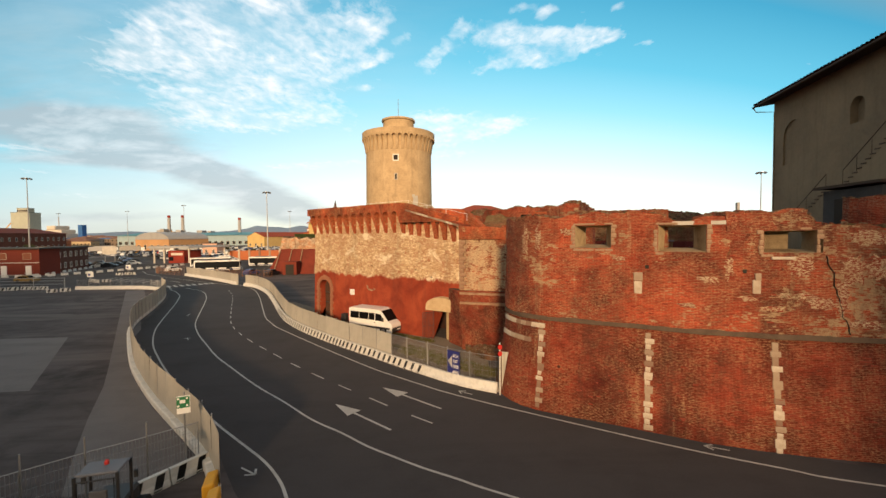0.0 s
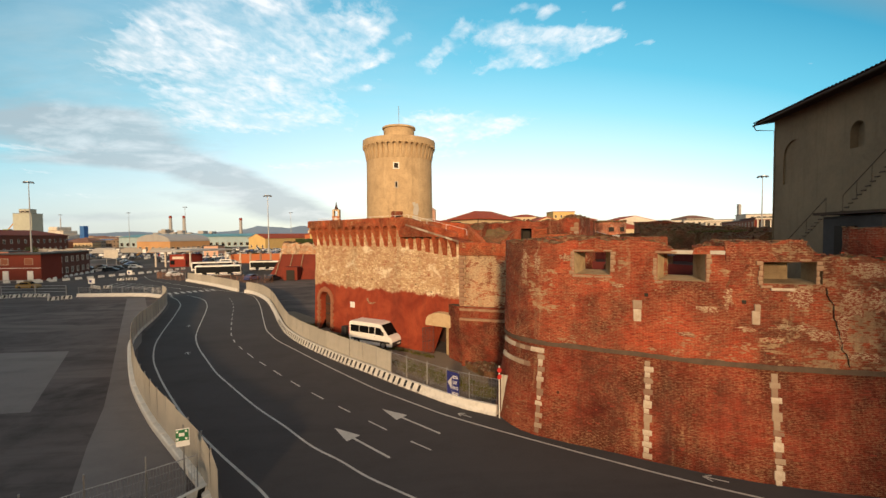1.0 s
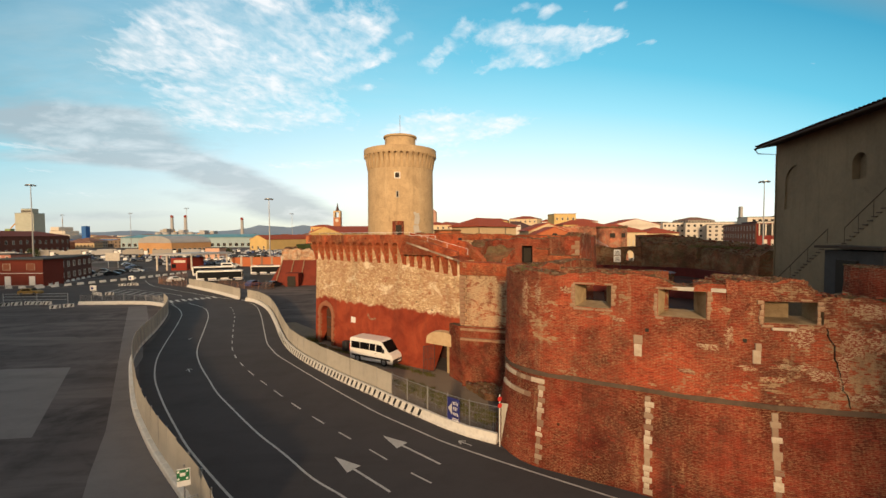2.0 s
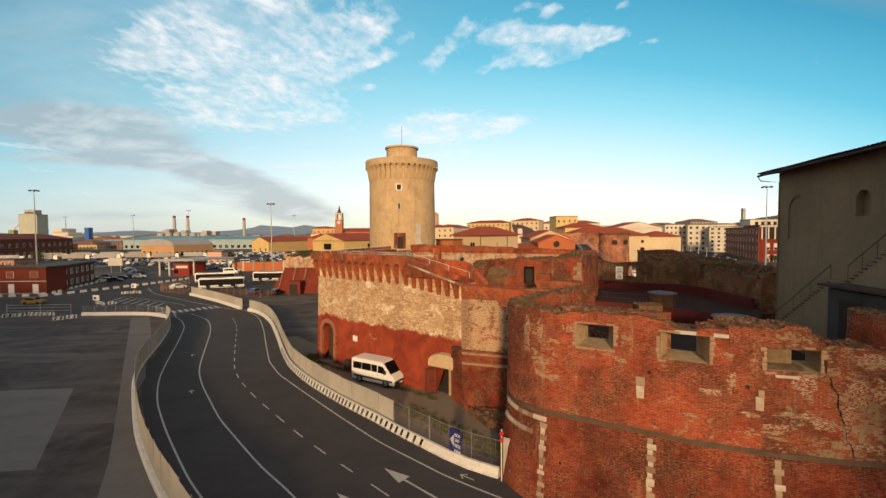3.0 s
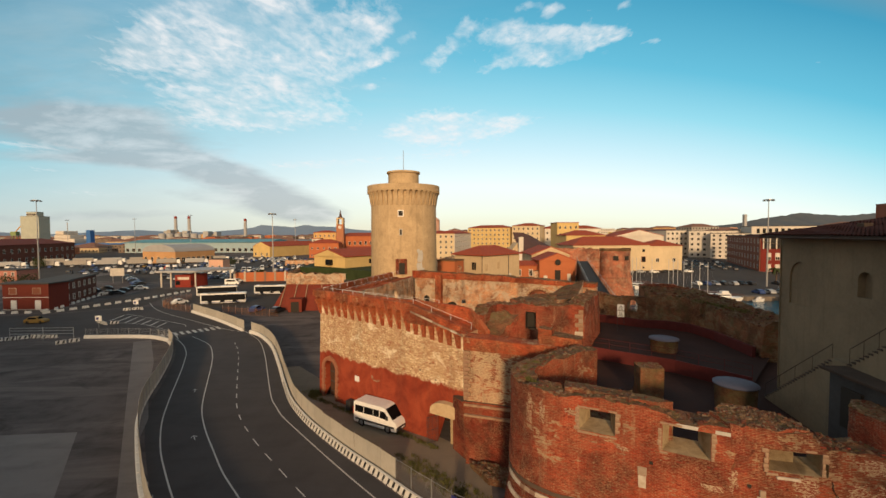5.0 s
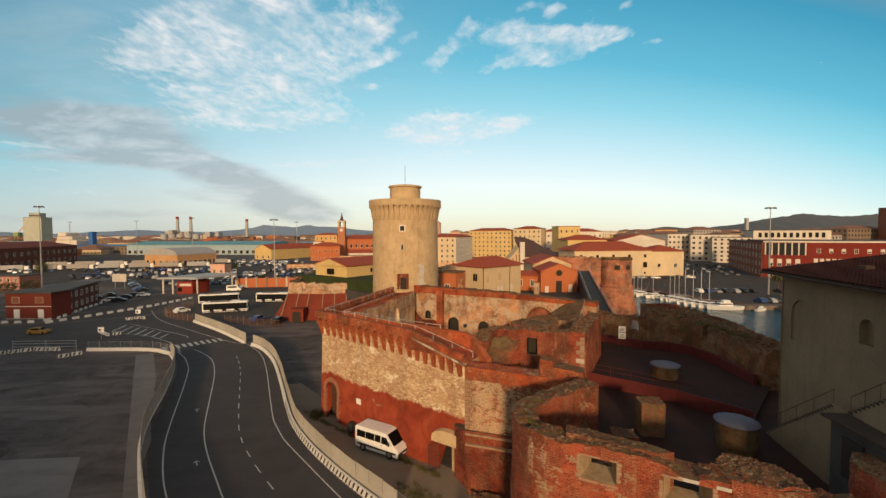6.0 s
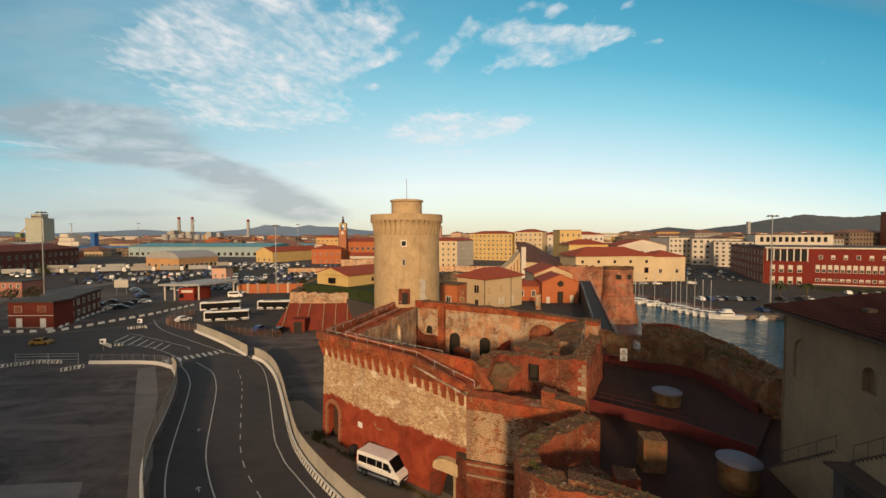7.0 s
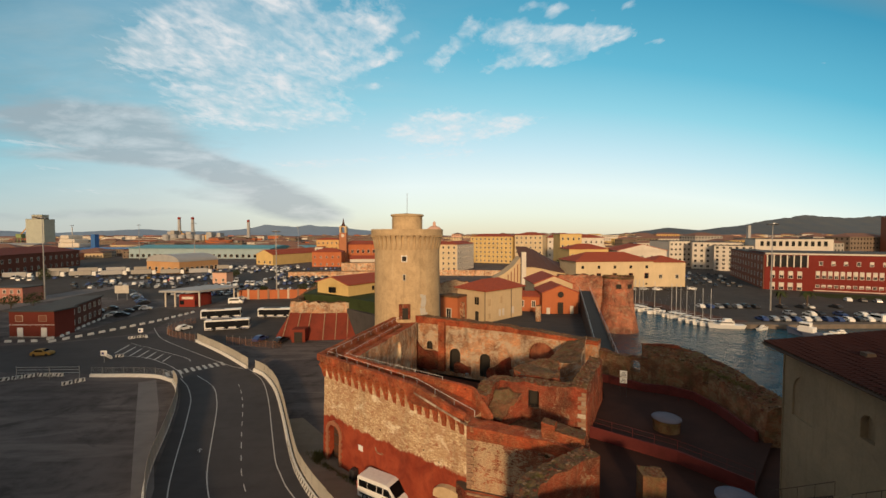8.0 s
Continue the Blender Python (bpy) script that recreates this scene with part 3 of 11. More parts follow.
def prism(bm, pts, z0, z1, grow=0.0):
    """Upright prism on a polygon; grow widens its foot (batter)."""
    c = Vector((sum(p[0] for p in pts) / len(pts), sum(p[1] for p in pts) / len(pts)))
    lo = []
    for p in pts:
        d = Vector(p[:2]) - c
        q = Vector(p[:2]) + d.normalized() * grow
        lo.append(bm.verts.new((q.x, q.y, z0)))
    hi = [bm.verts.new((p[0], p[1], z1 if len(p) < 3 else p[2])) for p in pts]
    k = len(pts)
    faces = [bm.faces.new(lo[::-1]), bm.faces.new(hi)]
    for i in range(k):
        j = (i + 1) % k
        faces.append(bm.faces.new((lo[i], lo[j], hi[j], hi[i])))
    bmesh.ops.recalc_face_normals(bm, faces=faces)
    return faces


def lathe(bm, cx, cy, profile, n=32, closed=True, squash=1.0):
    rings = []
    for r, z in profile:
        rings.append([bm.verts.new((cx + r * math.cos(2 * math.pi * i / n), cy + squash * r * math.sin(2 * math.pi * i / n), z)) for i in range(n)])
    for a, b in zip(rings, rings[1:]):
        for i in range(n):
            j = (i + 1) % n
            bm.faces.new((a[i], a[j], b[j], b[i]))
    if closed:
        bm.faces.new(rings[0][::-1])
        bm.faces.new(rings[-1])
    return rings


def tube(bm, pts, r, n=6):
    """A round bar along a polyline."""
    pts = [Vector(p) for p in pts]
    rings = []
    for i, p in enumerate(pts):
        d = (pts[min(i + 1, len(pts) - 1)] - pts[max(i - 1, 0)]).normalized()
        s = d.cross(Vector((0, 0, 1))) if abs(d.z) < 0.95 else d.cross(Vector((1, 0, 0)))
        s.normalize()
        t = d.cross(s)
        rings.append([bm.verts.new(p + r * (math.cos(2 * math.pi * k / n) * s + math.sin(2 * math.pi * k / n) * t)) for k in range(n)])
    for a, b in zip(rings, rings[1:]):
        for k in range(n):
            j = (k + 1) % n
            bm.faces.new((a[k], b[k], b[j], a[j]))
    bm.faces.new(rings[0])
    bm.faces.new(rings[-1][::-1])


def resample(path, step):
    """Points along a polyline about step apart that keep its corners: place, length so far, tangent."""
    out, run = [], 0.0
    path = [Vector((p[0], p[1])) for p in path]
    for a, b in zip(path, path[1:]):
        d = (b - a).length
        k = max(1, round(d / step))
        for i in range(k):
            out.append((a.lerp(b, i / k), run + d * i / k, (b - a).normalized()))
        run += d
    out.append((path[-1], run, (path[-1] - path[-2]).normalized()))
    res = []
    for i, (p, s, t) in enumerate(out):
        if 0 < i < len(out) - 1:
            t = (out[i][2] + out[i - 1][2]).normalized()
        res.append((p, s, t))
    return res


def smooth_path(path, k=6):
    """Catmull-Rom through the points."""
    P = [Vector(p) for p in path]
    P = [2 * P[0] - P[1]] + P + [2 * P[-1] - P[-2]]
    out = []
    for i in range(1, len(P) - 2):
        for j in range(k):
            t = j / k
            a, b, c, d = P[i - 1], P[i], P[i + 1], P[i + 2]
            out.append(0.5 * ((2 * b) + (c - a) * t + (2 * a - 5 * b + 4 * c - d) * t * t + (3 * b - a - 3 * c + d) * t ** 3))
    out.append(P[-2])
    return out


def wall_strip(bm, path, z0, top, thick, batter=0.0, step=0.6, rough=0.05, ragged=0.1, rows=5, back_z=None, side=1.0, topn=3, climb=0.0):
    """A wall along a polyline: its face on the right-hand side of the way (side=-1: left), thickness behind it, an uneven crown.
    top: height or a function of the length; batter: how far the foot stands out."""
    pts = resample(path, step)
    lay = bm.loops.layers.uv.verify()
    cols = []
    for p, s, t in pts:
        nx, ny = t.y * side, -t.x * side
        zt = (top(s) if callable(top) else top) + ragged * 2.0 * noise.noise((p.x * 0.9, p.y * 0.9, 3.7)) + ragged * 0.8 * noise.noise((p.x * 3.1, p.y * 3.1, 9.2))
        col = []
        for k in range(rows + 1):
            f = k / rows
            z = z0 + (zt - z0) * f
            o = batter * (1 - f) + rough * noise.noise((p.x * 0.8, p.y * 0.8, z * 0.8))
            col.append(((p.x + nx * o, p.y + ny * o, z), (s, z)))
        for k in range(1, topn + 1):
            f = k / topn
            o = -thick * f
            zz = zt + climb * f + ragged * 1.5 * noise.noise((p.x * 1.3 + nx * o * 2, p.y * 1.3 + ny * o * 2, 1.1)) * (1 if 0 < f else 0)
            col.append(((p.x + nx * o, p.y + ny * o, zz), (s, zt + thick * f)))
        col.append(((p.x - nx * thick, p.y - ny * thick, back_z if back_z is not None else z0), (s, (back_z if back_z is not None else z0))))
        cols.append([(bm.verts.new(c), uv) for c, uv in col])
    faces = []
    for a, b in zip(cols, cols[1:]):
        for k in range(len(a)):
            j = (k + 1) % len(a)
            q = (a[k], b[k], b[j], a[j])
            try:
                f = bm.faces.new([v for v, _ in q])
            except ValueError:
                continue
            for lp, (_, uv) in zip(f.loops, q):
                lp[lay].uv = uv
            f.material_index = 1 if rows <= k < rows + topn else 0
            faces.append(f)
    for col in (cols[0], cols[-1]):
        f = bm.faces.new([v for v, _ in col])
        for lp in f.loops:
            lp[lay].uv = (lp.vert.co.x + lp.vert.co.y, lp.vert.co.z)
        faces.append(f)
    bmesh.ops.recalc_face_normals(bm, faces=faces)
    return cols


def cut(ob, cutters, lining=None):
    """Takes the cutter bmeshes out of a mesh object; lining: material of the cut faces."""
    for bm in cutters:
        me = bpy.data.meshes.new("cutter")
        bmesh.ops.recalc_face_normals(bm, faces=bm.faces)
        bm.to_mesh(me)
        bm.free()
        if lining is not None:
            me.materials.append(lining)
        c = new("cutter", me)
        mod = ob.modifiers.new("cut", "BOOLEAN")
        mod.operation, mod.object, mod.solver = "DIFFERENCE", c, "EXACT"
        if lining is not None:
            mod.material_mode = "TRANSFER"
        bpy.context.view_layer.update()
        dg = bpy.context.evaluated_depsgraph_get()
        out = bpy.data.meshes.new_from_object(ob.evaluated_get(dg))
        ob.modifiers.remove(mod)
        old = ob.data
        ob.data = out
        bpy.data.objects.remove(c)
        bpy.data.meshes.remove(old), bpy.data.meshes.remove(me)
    return ob


def strip(bm, path, width, z, dash=None):
    """A flat painted line along a polyline, or dashes (length, gap)."""
    pts = resample(path, 0.25 if dash else 1.0)
    if dash:
        total, s = pts[-1][1], 0.0
        while s < total:
            seg = [q for q in pts if s <= q[1] <= s + dash[0]]
            if len(seg) > 1:
                ribbon(bm, seg, width, z)
            s += dash[0] + dash[1]
    else:
        ribbon(bm, pts, width, z)


def ribbon(bm, pts, width, z):
    prev = None
    for p, s, t in pts:
        nx, ny = t.y * width / 2, -t.x * width / 2
        cur = (bm.verts.new((p.x + nx, p.y + ny, z)), bm.verts.new((p.x - nx, p.y - ny, z)))
        if prev:
            bm.faces.new((prev[0], cur[0], cur[1], prev[1]))
        prev = cur


def sheet(bm, pts, z):
    return bm.faces.new([bm.verts.new((p[0], p[1], z)) for p in pts])


# ---------------------------------------------------------------- loose stones
def rubble_material():
    m, nt, b = material("rubble_stones", (0.2, 0.1, 0.06), 0.95, 0, 0.15)
    n = Nodes(nt)
    k = n.island()
    col = n.mix(n.ramp(k, 0.25, 0.35), (0.15, 0.050, 0.031), (0.165, 0.098, 0.062))
    col = n.mix(n.ramp(k, 0.62, 0.70), col, (0.23, 0.165, 0.11))
    col = n.mix(n.ramp(k, 0.86, 0.90), col, (0.088, 0.066, 0.034))
    f = n.noise(n.vec("Object"), 9.0, 4, 0.65)
    col = n.mix(n.math("MULTIPLY", n.ramp(f, 0.45, 0.7), 0.6), col, (0.075, 0.045, 0.03))
    n.L(col, b.inputs["Base Color"])
    n.L(n.bump(f, 0.6, 0.03), b.inputs["Normal"])
    return m


rubble_stones = rubble_material()
STONE_SHAPE = [(sx, sy, sz) for sx in (-1, 1) for sy in (-1, 1) for sz in (-1, 1)]
STONE_FACES = ((0, 1, 3, 2), (4, 6, 7, 5), (0, 4, 5, 1), (2, 3, 7, 6), (0, 2, 6, 4), (1, 5, 7, 3))


def scatter_stones(ob, parent, n, size, seed, keep=None):
    """Loose bricks and stones lying over the crown faces of a mesh; keep: test on a place."""
    rnd = random.Random(seed)
    me = ob.data
    mw = world_of(parent) @ ob.matrix_basis if ob.parent else world_of(ob)
    crown = []
    for f in me.polygons:
        if f.normal.z > 0.55 and f.area > 1e-4:
            c = mw @ f.center
            if keep is None or keep(c):
                crown.append(f)
    if not crown:
        return
    bm = bmesh.new()
    for f in rnd.choices(crown, weights=[f.area for f in crown], k=n):
        vs = [mw @ me.vertices[i].co for i in f.vertices]
        k = rnd.randrange(1, len(vs) - 1)
        u, v = sorted((rnd.random(), rnd.random()))
        p = vs[0] * u + vs[k] * (v - u) + vs[k + 1] * (1 - v)
        s = size * rnd.uniform(0.35, 1.0) ** 1.5
        m = Matrix.Translation(p + Vector((0, 0, s * 0.12))) @ Matrix.Rotation(rnd.uniform(0, 6.28), 4, "Z") @ Matrix.Rotation(rnd.uniform(-0.5, 0.5), 4, "X") @ Matrix.Diagonal((s, s * rnd.uniform(0.5, 0.9), s * rnd.uniform(0.3, 0.6), 1))
        q = [bm.verts.new(m @ Vector((x * rnd.uniform(0.6, 1), y * rnd.uniform(0.6, 1), z * rnd.uniform(0.6, 1)))) for x, y, z in STONE_SHAPE]
        for g in STONE_FACES:
            bm.faces.new([q[i] for i in g])
    tagged(part("loose_rubble", bm, rubble_stones, parent), kind="stuff")

# ---------------------------------------------------------------- ground, road, water
QUAY = [(27, 63), (40, 104), (46, 128), (52, 172), (84, 164), (92, 126), (97, 123.5), (340, 121), (340, -120), (55, -120), (48, 10), (42, 33), (36, 39), (36.5, 46), (35.6, 51.5), (30, 57)]


def make_ground():
    bm = bmesh.new()
    edges = []
    for loop in ([(-4600, -600), (4600, -600), (4600, 4800), (-4600, 4800)], QUAY):
        vs = [bm.verts.new((x, y, 0)) for x, y in loop]
        edges += [bm.edges.new((vs[i], vs[(i + 1) % len(vs)])) for i in range(len(vs))]
    bmesh.ops.triangle_fill(bm, edges=edges, use_beauty=True)
    for f in list(bm.faces):
        if f.normal.z < 0:
            f.normal_flip()
    g = tagged(part("ground", bm, asphalt_dark), "dark worn asphalt yard and quay ground", "ground", kind="structure")
    bm = bmesh.new()
    for a, b in zip(QUAY, QUAY[1:] + QUAY[:1]):
        bm.faces.new([bm.verts.new(v) for v in ((*a, 0), (*b, 0), (*b, -4), (*a, -4))])
    tagged(part("quay_wall", bm, band_stone), "stained stone quay wall of the harbour basin", "quay wall", kind="structure")
    m, nt, b = material("harbour_water", (0.006, 0.058, 0.095), 0.08, 0, 0.22)
    n = Nodes(nt)
    h = n.math("ADD", n.noise(n.vec("Object", (1, 0.6, 1)), 0.9, 4, 0.6, 0.3), n.math("MULTIPLY", n.noise(n.vec("Object"), 0.12, 3, 0.5), 1.5))
    n.L(n.bump(h, 0.9, 1.2), b.inputs["Normal"])
    bm = bmesh.new()
    sheet(bm, [(20, -130), (350, -130), (350, 200), (20, 200)], -1.2)
    tagged(part("water", bm, m), "calm blue-green harbour water", "water", kind="structure")
    return g


lot_grey = asphalt("lot_grey", (0.060, 0.053, 0.050), (0.082, 0.073, 0.067), 0.5)
lawn_green = asphalt("lawn_green", (0.030, 0.045, 0.016), (0.045, 0.058, 0.022), 0.5)
quay_red = asphalt("quay_red", (0.105, 0.050, 0.036), (0.135, 0.070, 0.050), 0.4)


def _strip_bm(path, width, z):
    bm = bmesh.new()
    ribbon(bm, [(p, s, t) for p, s, t in resample([(x - 0.0, y) for x, y in path], 2.0)], width, z)
    bm.normal_update()
    for f in bm.faces:
        if f.normal.z < 0:
            f.normal_flip()
    return bm


ground = make_ground()
tagged(part("road", _strip_bm([(-160, 150), (-163, 186), (-165, 235), (-156, 280), (-148, 350), (-140, 430)], 13.0, 0.012), paving_grey), "pale grey port road between the parking lots", "road", kind="structure")

FENCE_L = [(-9.0, 16.7), (-10.7, 19.2), (-12.5, 21.2), (-14.8, 23.6), (-17.6, 26.6), (-21.9, 31.7), (-24.8, 35.6), (-28.7, 41.2), (-31.6, 45.7), (-34.3, 51.1), (-37.5, 58.9), (-41.4, 67.5), (-45.0, 74.2), (-48.5, 78.8), (-54.3, 81.8), (-66.3, 82.4)]
FENCE_R = [(3.35, 26.0), (1.04, 27.6), (-1.5, 30.2), (-3.25, 32.05), (-5.2, 34.3), (-7.5, 36.75), (-10.15, 39.8), (-13.4, 43.9), (-16.6, 48.85), (-19.2, 54.3), (-23.0, 63.1), (-27.3, 72.5), (-30.6, 78.2), (-33.5, 82.2), (-36.2, 84.6)]
LINE_L = [(-4.6, 12.5), (-6.4, 16.3), (-7.2, 17.7), (-8.3, 19.1), (-10.0, 20.8), (-12.0, 22.8), (-15.4, 26.4), (-17.6, 29.0), (-20.5, 32.6), (-22.8, 35.6), (-25.2, 38.9), (-27.4, 42.4), (-29.4, 46.0), (-31.2, 49.8), (-33.0, 53.8), (-35.9, 60.4), (-38.8, 66.7), (-41.0, 71.1), (-44.6, 76.5), (-48.5, 81.0)]
LINE_M = [(20, 7.5), (10, 11.2), (1.85, 15.95), (0.1, 17.1), (-1.3, 18.0), (-2.5, 18.9), (-3.9, 20.0), (-5.35, 21.4), (-7.2, 23.0), (-9.45, 25.5), (-12.2, 28.4), (-16.0, 32.9), (-18.2, 35.6), (-20.6, 39.0), (-23.3, 42.9), (-25.7, 46.8), (-27.6, 50.6), (-30.7, 57.8), (-33.8, 65.0), (-36.4, 70.4), (-40.2, 76.6), (-46.2, 82.5)]
LINE_R = [(30, 10.6), (16.4, 15.5), (13.6, 16.9), (9.9, 19.15), (4.65, 22.85), (2.0, 24.8), (0.0, 26.4), (-1.41, 27.75), (-2.9, 29.2), (-4.5, 30.8), (-6.4, 33.0), (-8.4, 35.4), (-10.6, 38.1), (-12.72, 40.75), (-14.9, 43.5), (-16.9, 46.1), (-18.4, 48.6), (-19.85, 51.2), (-22.7, 57.9), (-27.4, 69.1), (-31.6, 77.8), (-35.4, 83.2), (-38.6, 87.0)]
DASH = [(-0.8, 22.1), (-2.15, 23.35), (-3.3, 24.5), (-4.65, 25.9), (-7.3, 28.6), (-10.0, 31.5), (-12.24, 34.1), (-14.3, 36.6), (-16.3, 39.0), (-18.3, 41.6), (-20.35, 44.5), (-22.0, 47.2), (-23.6, 50.4), (-26.8, 57.8), (-28.9, 62.8), (-31.0, 67.8), (-33.5, 73.0), (-35.9, 77.3)]


def make_road():
    left = [Vector((x + 0.5, y + 0.1)) for x, y in FENCE_L[:-2]]
    right = [(40, 8), (30, 13.2), (17.5, 16.6), (10.4, 20.2), (5.6, 23.4)] + [(x - 0.2, y - 0.3) for x, y in FENCE_R] + [(-38, 86), (-60, 108), (-75, 118)]
    bm = bmesh.new()
    sheet(bm, [(40, -6), (14, -4), (-2, 9)] + [tuple(p) for p in left] + [(-54, 84), (-68, 84), (-130, 90), (-130, 100), (-95, 108)] + right[::-1], 0.004)
    bmesh.ops.triangulate(bm, faces=bm.faces)
    for f in bm.faces:
        if f.normal.z < 0:
            f.normal_flip()
    tagged(part("road", bm, asphalt_road), "smooth dark asphalt road curving past the fortress", "road", kind="structure")
    bm = bmesh.new()
    sheet(bm, [(-12.4, 20.8), (-11.0, 17.8), (-15.0, 17.0), (-16.7, 19.6), (-19.4, 24.0), (-22.3, 29.1), (-25.2, 33.6), (-30.0, 40.9), (-38.8, 54.3), (-54.9, 79.0), (-52.6, 80.4), (-43.2, 66.3), (-36.0, 53.9), (-31.0, 46.2), (-28.9, 41.6), (-24.9, 35.8), (-21.6, 31.3), (-17.8, 26.5), (-15.0, 23.4)], 0.006)
    bmesh.ops.triangulate(bm, faces=bm.faces)
    tagged(part("pavement", bm, paving_grey), "grey concrete strip along the yard fence", "pavement", kind="structure")
    bm = bmesh.new()
    sheet(bm, [(-58, 42.5), (-36.1, 43.4), (-26.5, 28.6), (-48, 27)], 0.006)
    tagged(part("concrete_slab", bm, paving_grey), "pale concrete slab set into the asphalt yard", "slab", kind="structure")
    bm = bmesh.new()
    sheet(bm, [(3.2, 26.4), (-1.4, 30.6), (-12.4, 44.6), (-18.5, 54), (-22.5, 62.5), (-20, 63), (-16, 58), (-13.5, 54), (2, 38.5), (4, 34)], 0.007)
    bmesh.ops.triangulate(bm, faces=bm.faces)
    tagged(part("forecourt", bm, gravel_yard), "dusty gravel forecourt below the fortress gate", "forecourt", kind="structure")
    for nm, lab, pts in (("bus_yard", "grey worn concrete surface of the bus yard", [(-74, 118), (-60, 108), (-50, 106), (-37, 101), (-39, 150), (-44, 174), (-80, 174)]),
                         ("port_lot", "pale grey asphalt of the port car parks", [(-118, 178), (-84, 178), (-20, 182), (-20, 292), (-62, 292), (-150, 360), (-420, 520), (-330, 300), (-200, 200)]),
                         ("port_road", "grey asphalt port road along the office", [(-96.5, 109), (-79, 118), (-86, 150), (-101, 158)])):
        bm = bmesh.new()
        sheet(bm, pts, 0.005 if nm != "port_road" else 0.008)
        bmesh.ops.triangulate(bm, faces=bm.faces)
        for f in bm.faces:
            if f.normal.z < 0:
                f.normal_flip()
        tagged(part(nm, bm, lot_grey), lab, "car park", kind="structure")
    bm = bmesh.new()
    for quad in ([(54, 174), (86, 166), (120, 205), (60, 205)], [(86, 166), (94, 128), (165, 196), (120, 205)], [(94, 128), (99, 123), (340, 114), (340, 140), (165, 196)], [(120, 205.1), (165, 196.1), (230, 330), (185, 330)]):
        sheet(bm, quad, 0.005)
    for f in bm.faces:
        if f.normal.z < 0:
            f.normal_flip()
    tagged(part("quay_paving", _strip_bm([(54.5, 173.2), (85, 165.4), (93.4, 127), (98, 124.2)], 7.0, 0.012), quay_red), "reddish-brown paved edge of the quay", "pavement", kind="structure")
    tagged(part("promenade", bm, lot_grey), "grey asphalt promenade and street by the basin", "pavement", kind="structure")
    bm = bmesh.new()
    sheet(bm, [(172, 187), (169.5, 170), (246, 140), (252, 146.5), (196, 175.5)], 0.02)
    bm.normal_update()
    for f in bm.faces:
        if f.normal.z < 0:
            f.normal_flip()
    tagged(part("lawn", bm, lawn_green), "dark green lawn in front of the red building", "lawn", kind="structure")
    lines = thing("road_markings", "white painted lane lines and arrows on the asphalt", "road marking", kind="structure")
    far_edge = [(-38.6, 86.0), (-43.4, 88.9), (-56.3, 99.1), (-71.0, 111.6), (-81.2, 124.3)]
    island = [(-75.7, 107.1), (-64.8, 100.4), (-54.6, 93.9), (-52.5, 91.5)]
    island_low = [(-73.2, 96.4), (-65.2, 95.2), (-57.5, 90.5), (-52.0, 85.9), (-48.0, 81.0)]
    for k in range(7):
        f = k / 7
        a, b = Vector((-73.5, 98.5)).lerp(Vector((-56.0, 90.6)), f), Vector((-75.2, 106.2)).lerp(Vector((-56.5, 94.4)), f)
        bm = bmesh.new()
        strip(bm, [tuple(a), tuple(b.lerp(a, 0.1))], 0.35, 0.010)
        part("hatch_bar", bm, line_paint, lines)
    for name, path, w, dash in (("edge_line", far_edge, 0.15, None), ("island_line", island, 0.15, None), ("island_line", island_low, 0.15, None), ("edge_line", LINE_L, 0.125, None), ("lane_line", LINE_M, 0.125, None), ("edge_line", LINE_R, 0.125, None), ("dashed_line", DASH, 0.10, (1.8, 1.6))):
        bm = bmesh.new()
        strip(bm, smooth_path(path, 5), w, 0.009, dash)
        part(name, bm, line_paint, lines)
    for (hx, hy), (tx, ty) in (((-6.4, 25.0), (-2.9, 21.5)), ((-3.85, 27.4), (-0.25, 23.85))):
        d = (Vector((hx, hy)) - Vector((tx, ty))).normalized()
        nrm = Vector((-d.y, d.x))
        bm = bmesh.new()
        tip, neck = Vector((hx, hy)), Vector((hx, hy)) - d * 1.9
        for poly in ([tip, neck - nrm * 0.45, neck + nrm * 0.45], [neck - nrm * 0.07, Vector((tx, ty)) - nrm * 0.07, Vector((tx, ty)) + nrm * 0.07, neck + nrm * 0.07]):
            sheet(bm, [tuple(p) for p in poly], 0.009)
        part("lane_arrow", bm, line_paint, lines)
    # small bicycle-lane marks on the carriageway
    for mx, my, deg in ((-8.2, 18.0, -35), (11.6, 18.9, 150), (1.0, 26.4, 140), (-24.0, 42.0, 125), (-13.0, 45.4, 125), (-30.6, 54.5, 115), (-21.2, 59.5, 112)):
        bm = bmesh.new()
        for turn, ln in ((0, 1.0), (35, 0.45), (-35, 0.45)):
            r = radians(deg + turn)
            strip(bm, [(mx, my), (mx - ln * math.cos(r), my - ln * math.sin(r))], 0.09, 0.010)
        part("lane_mark", bm, line_paint, lines)
    a, b = Vector((-52.4, 83.4)), Vector((-44.9, 89.8))
    for i in range(10):
        p = a.lerp(b, i / 9)
        bm = bmesh.new()
        box(bm, p.x, p.y, 0.007, 0.55, 3.0, 0.003, radians(40))
        part("zebra_bar", bm, line_paint, lines)


make_road()


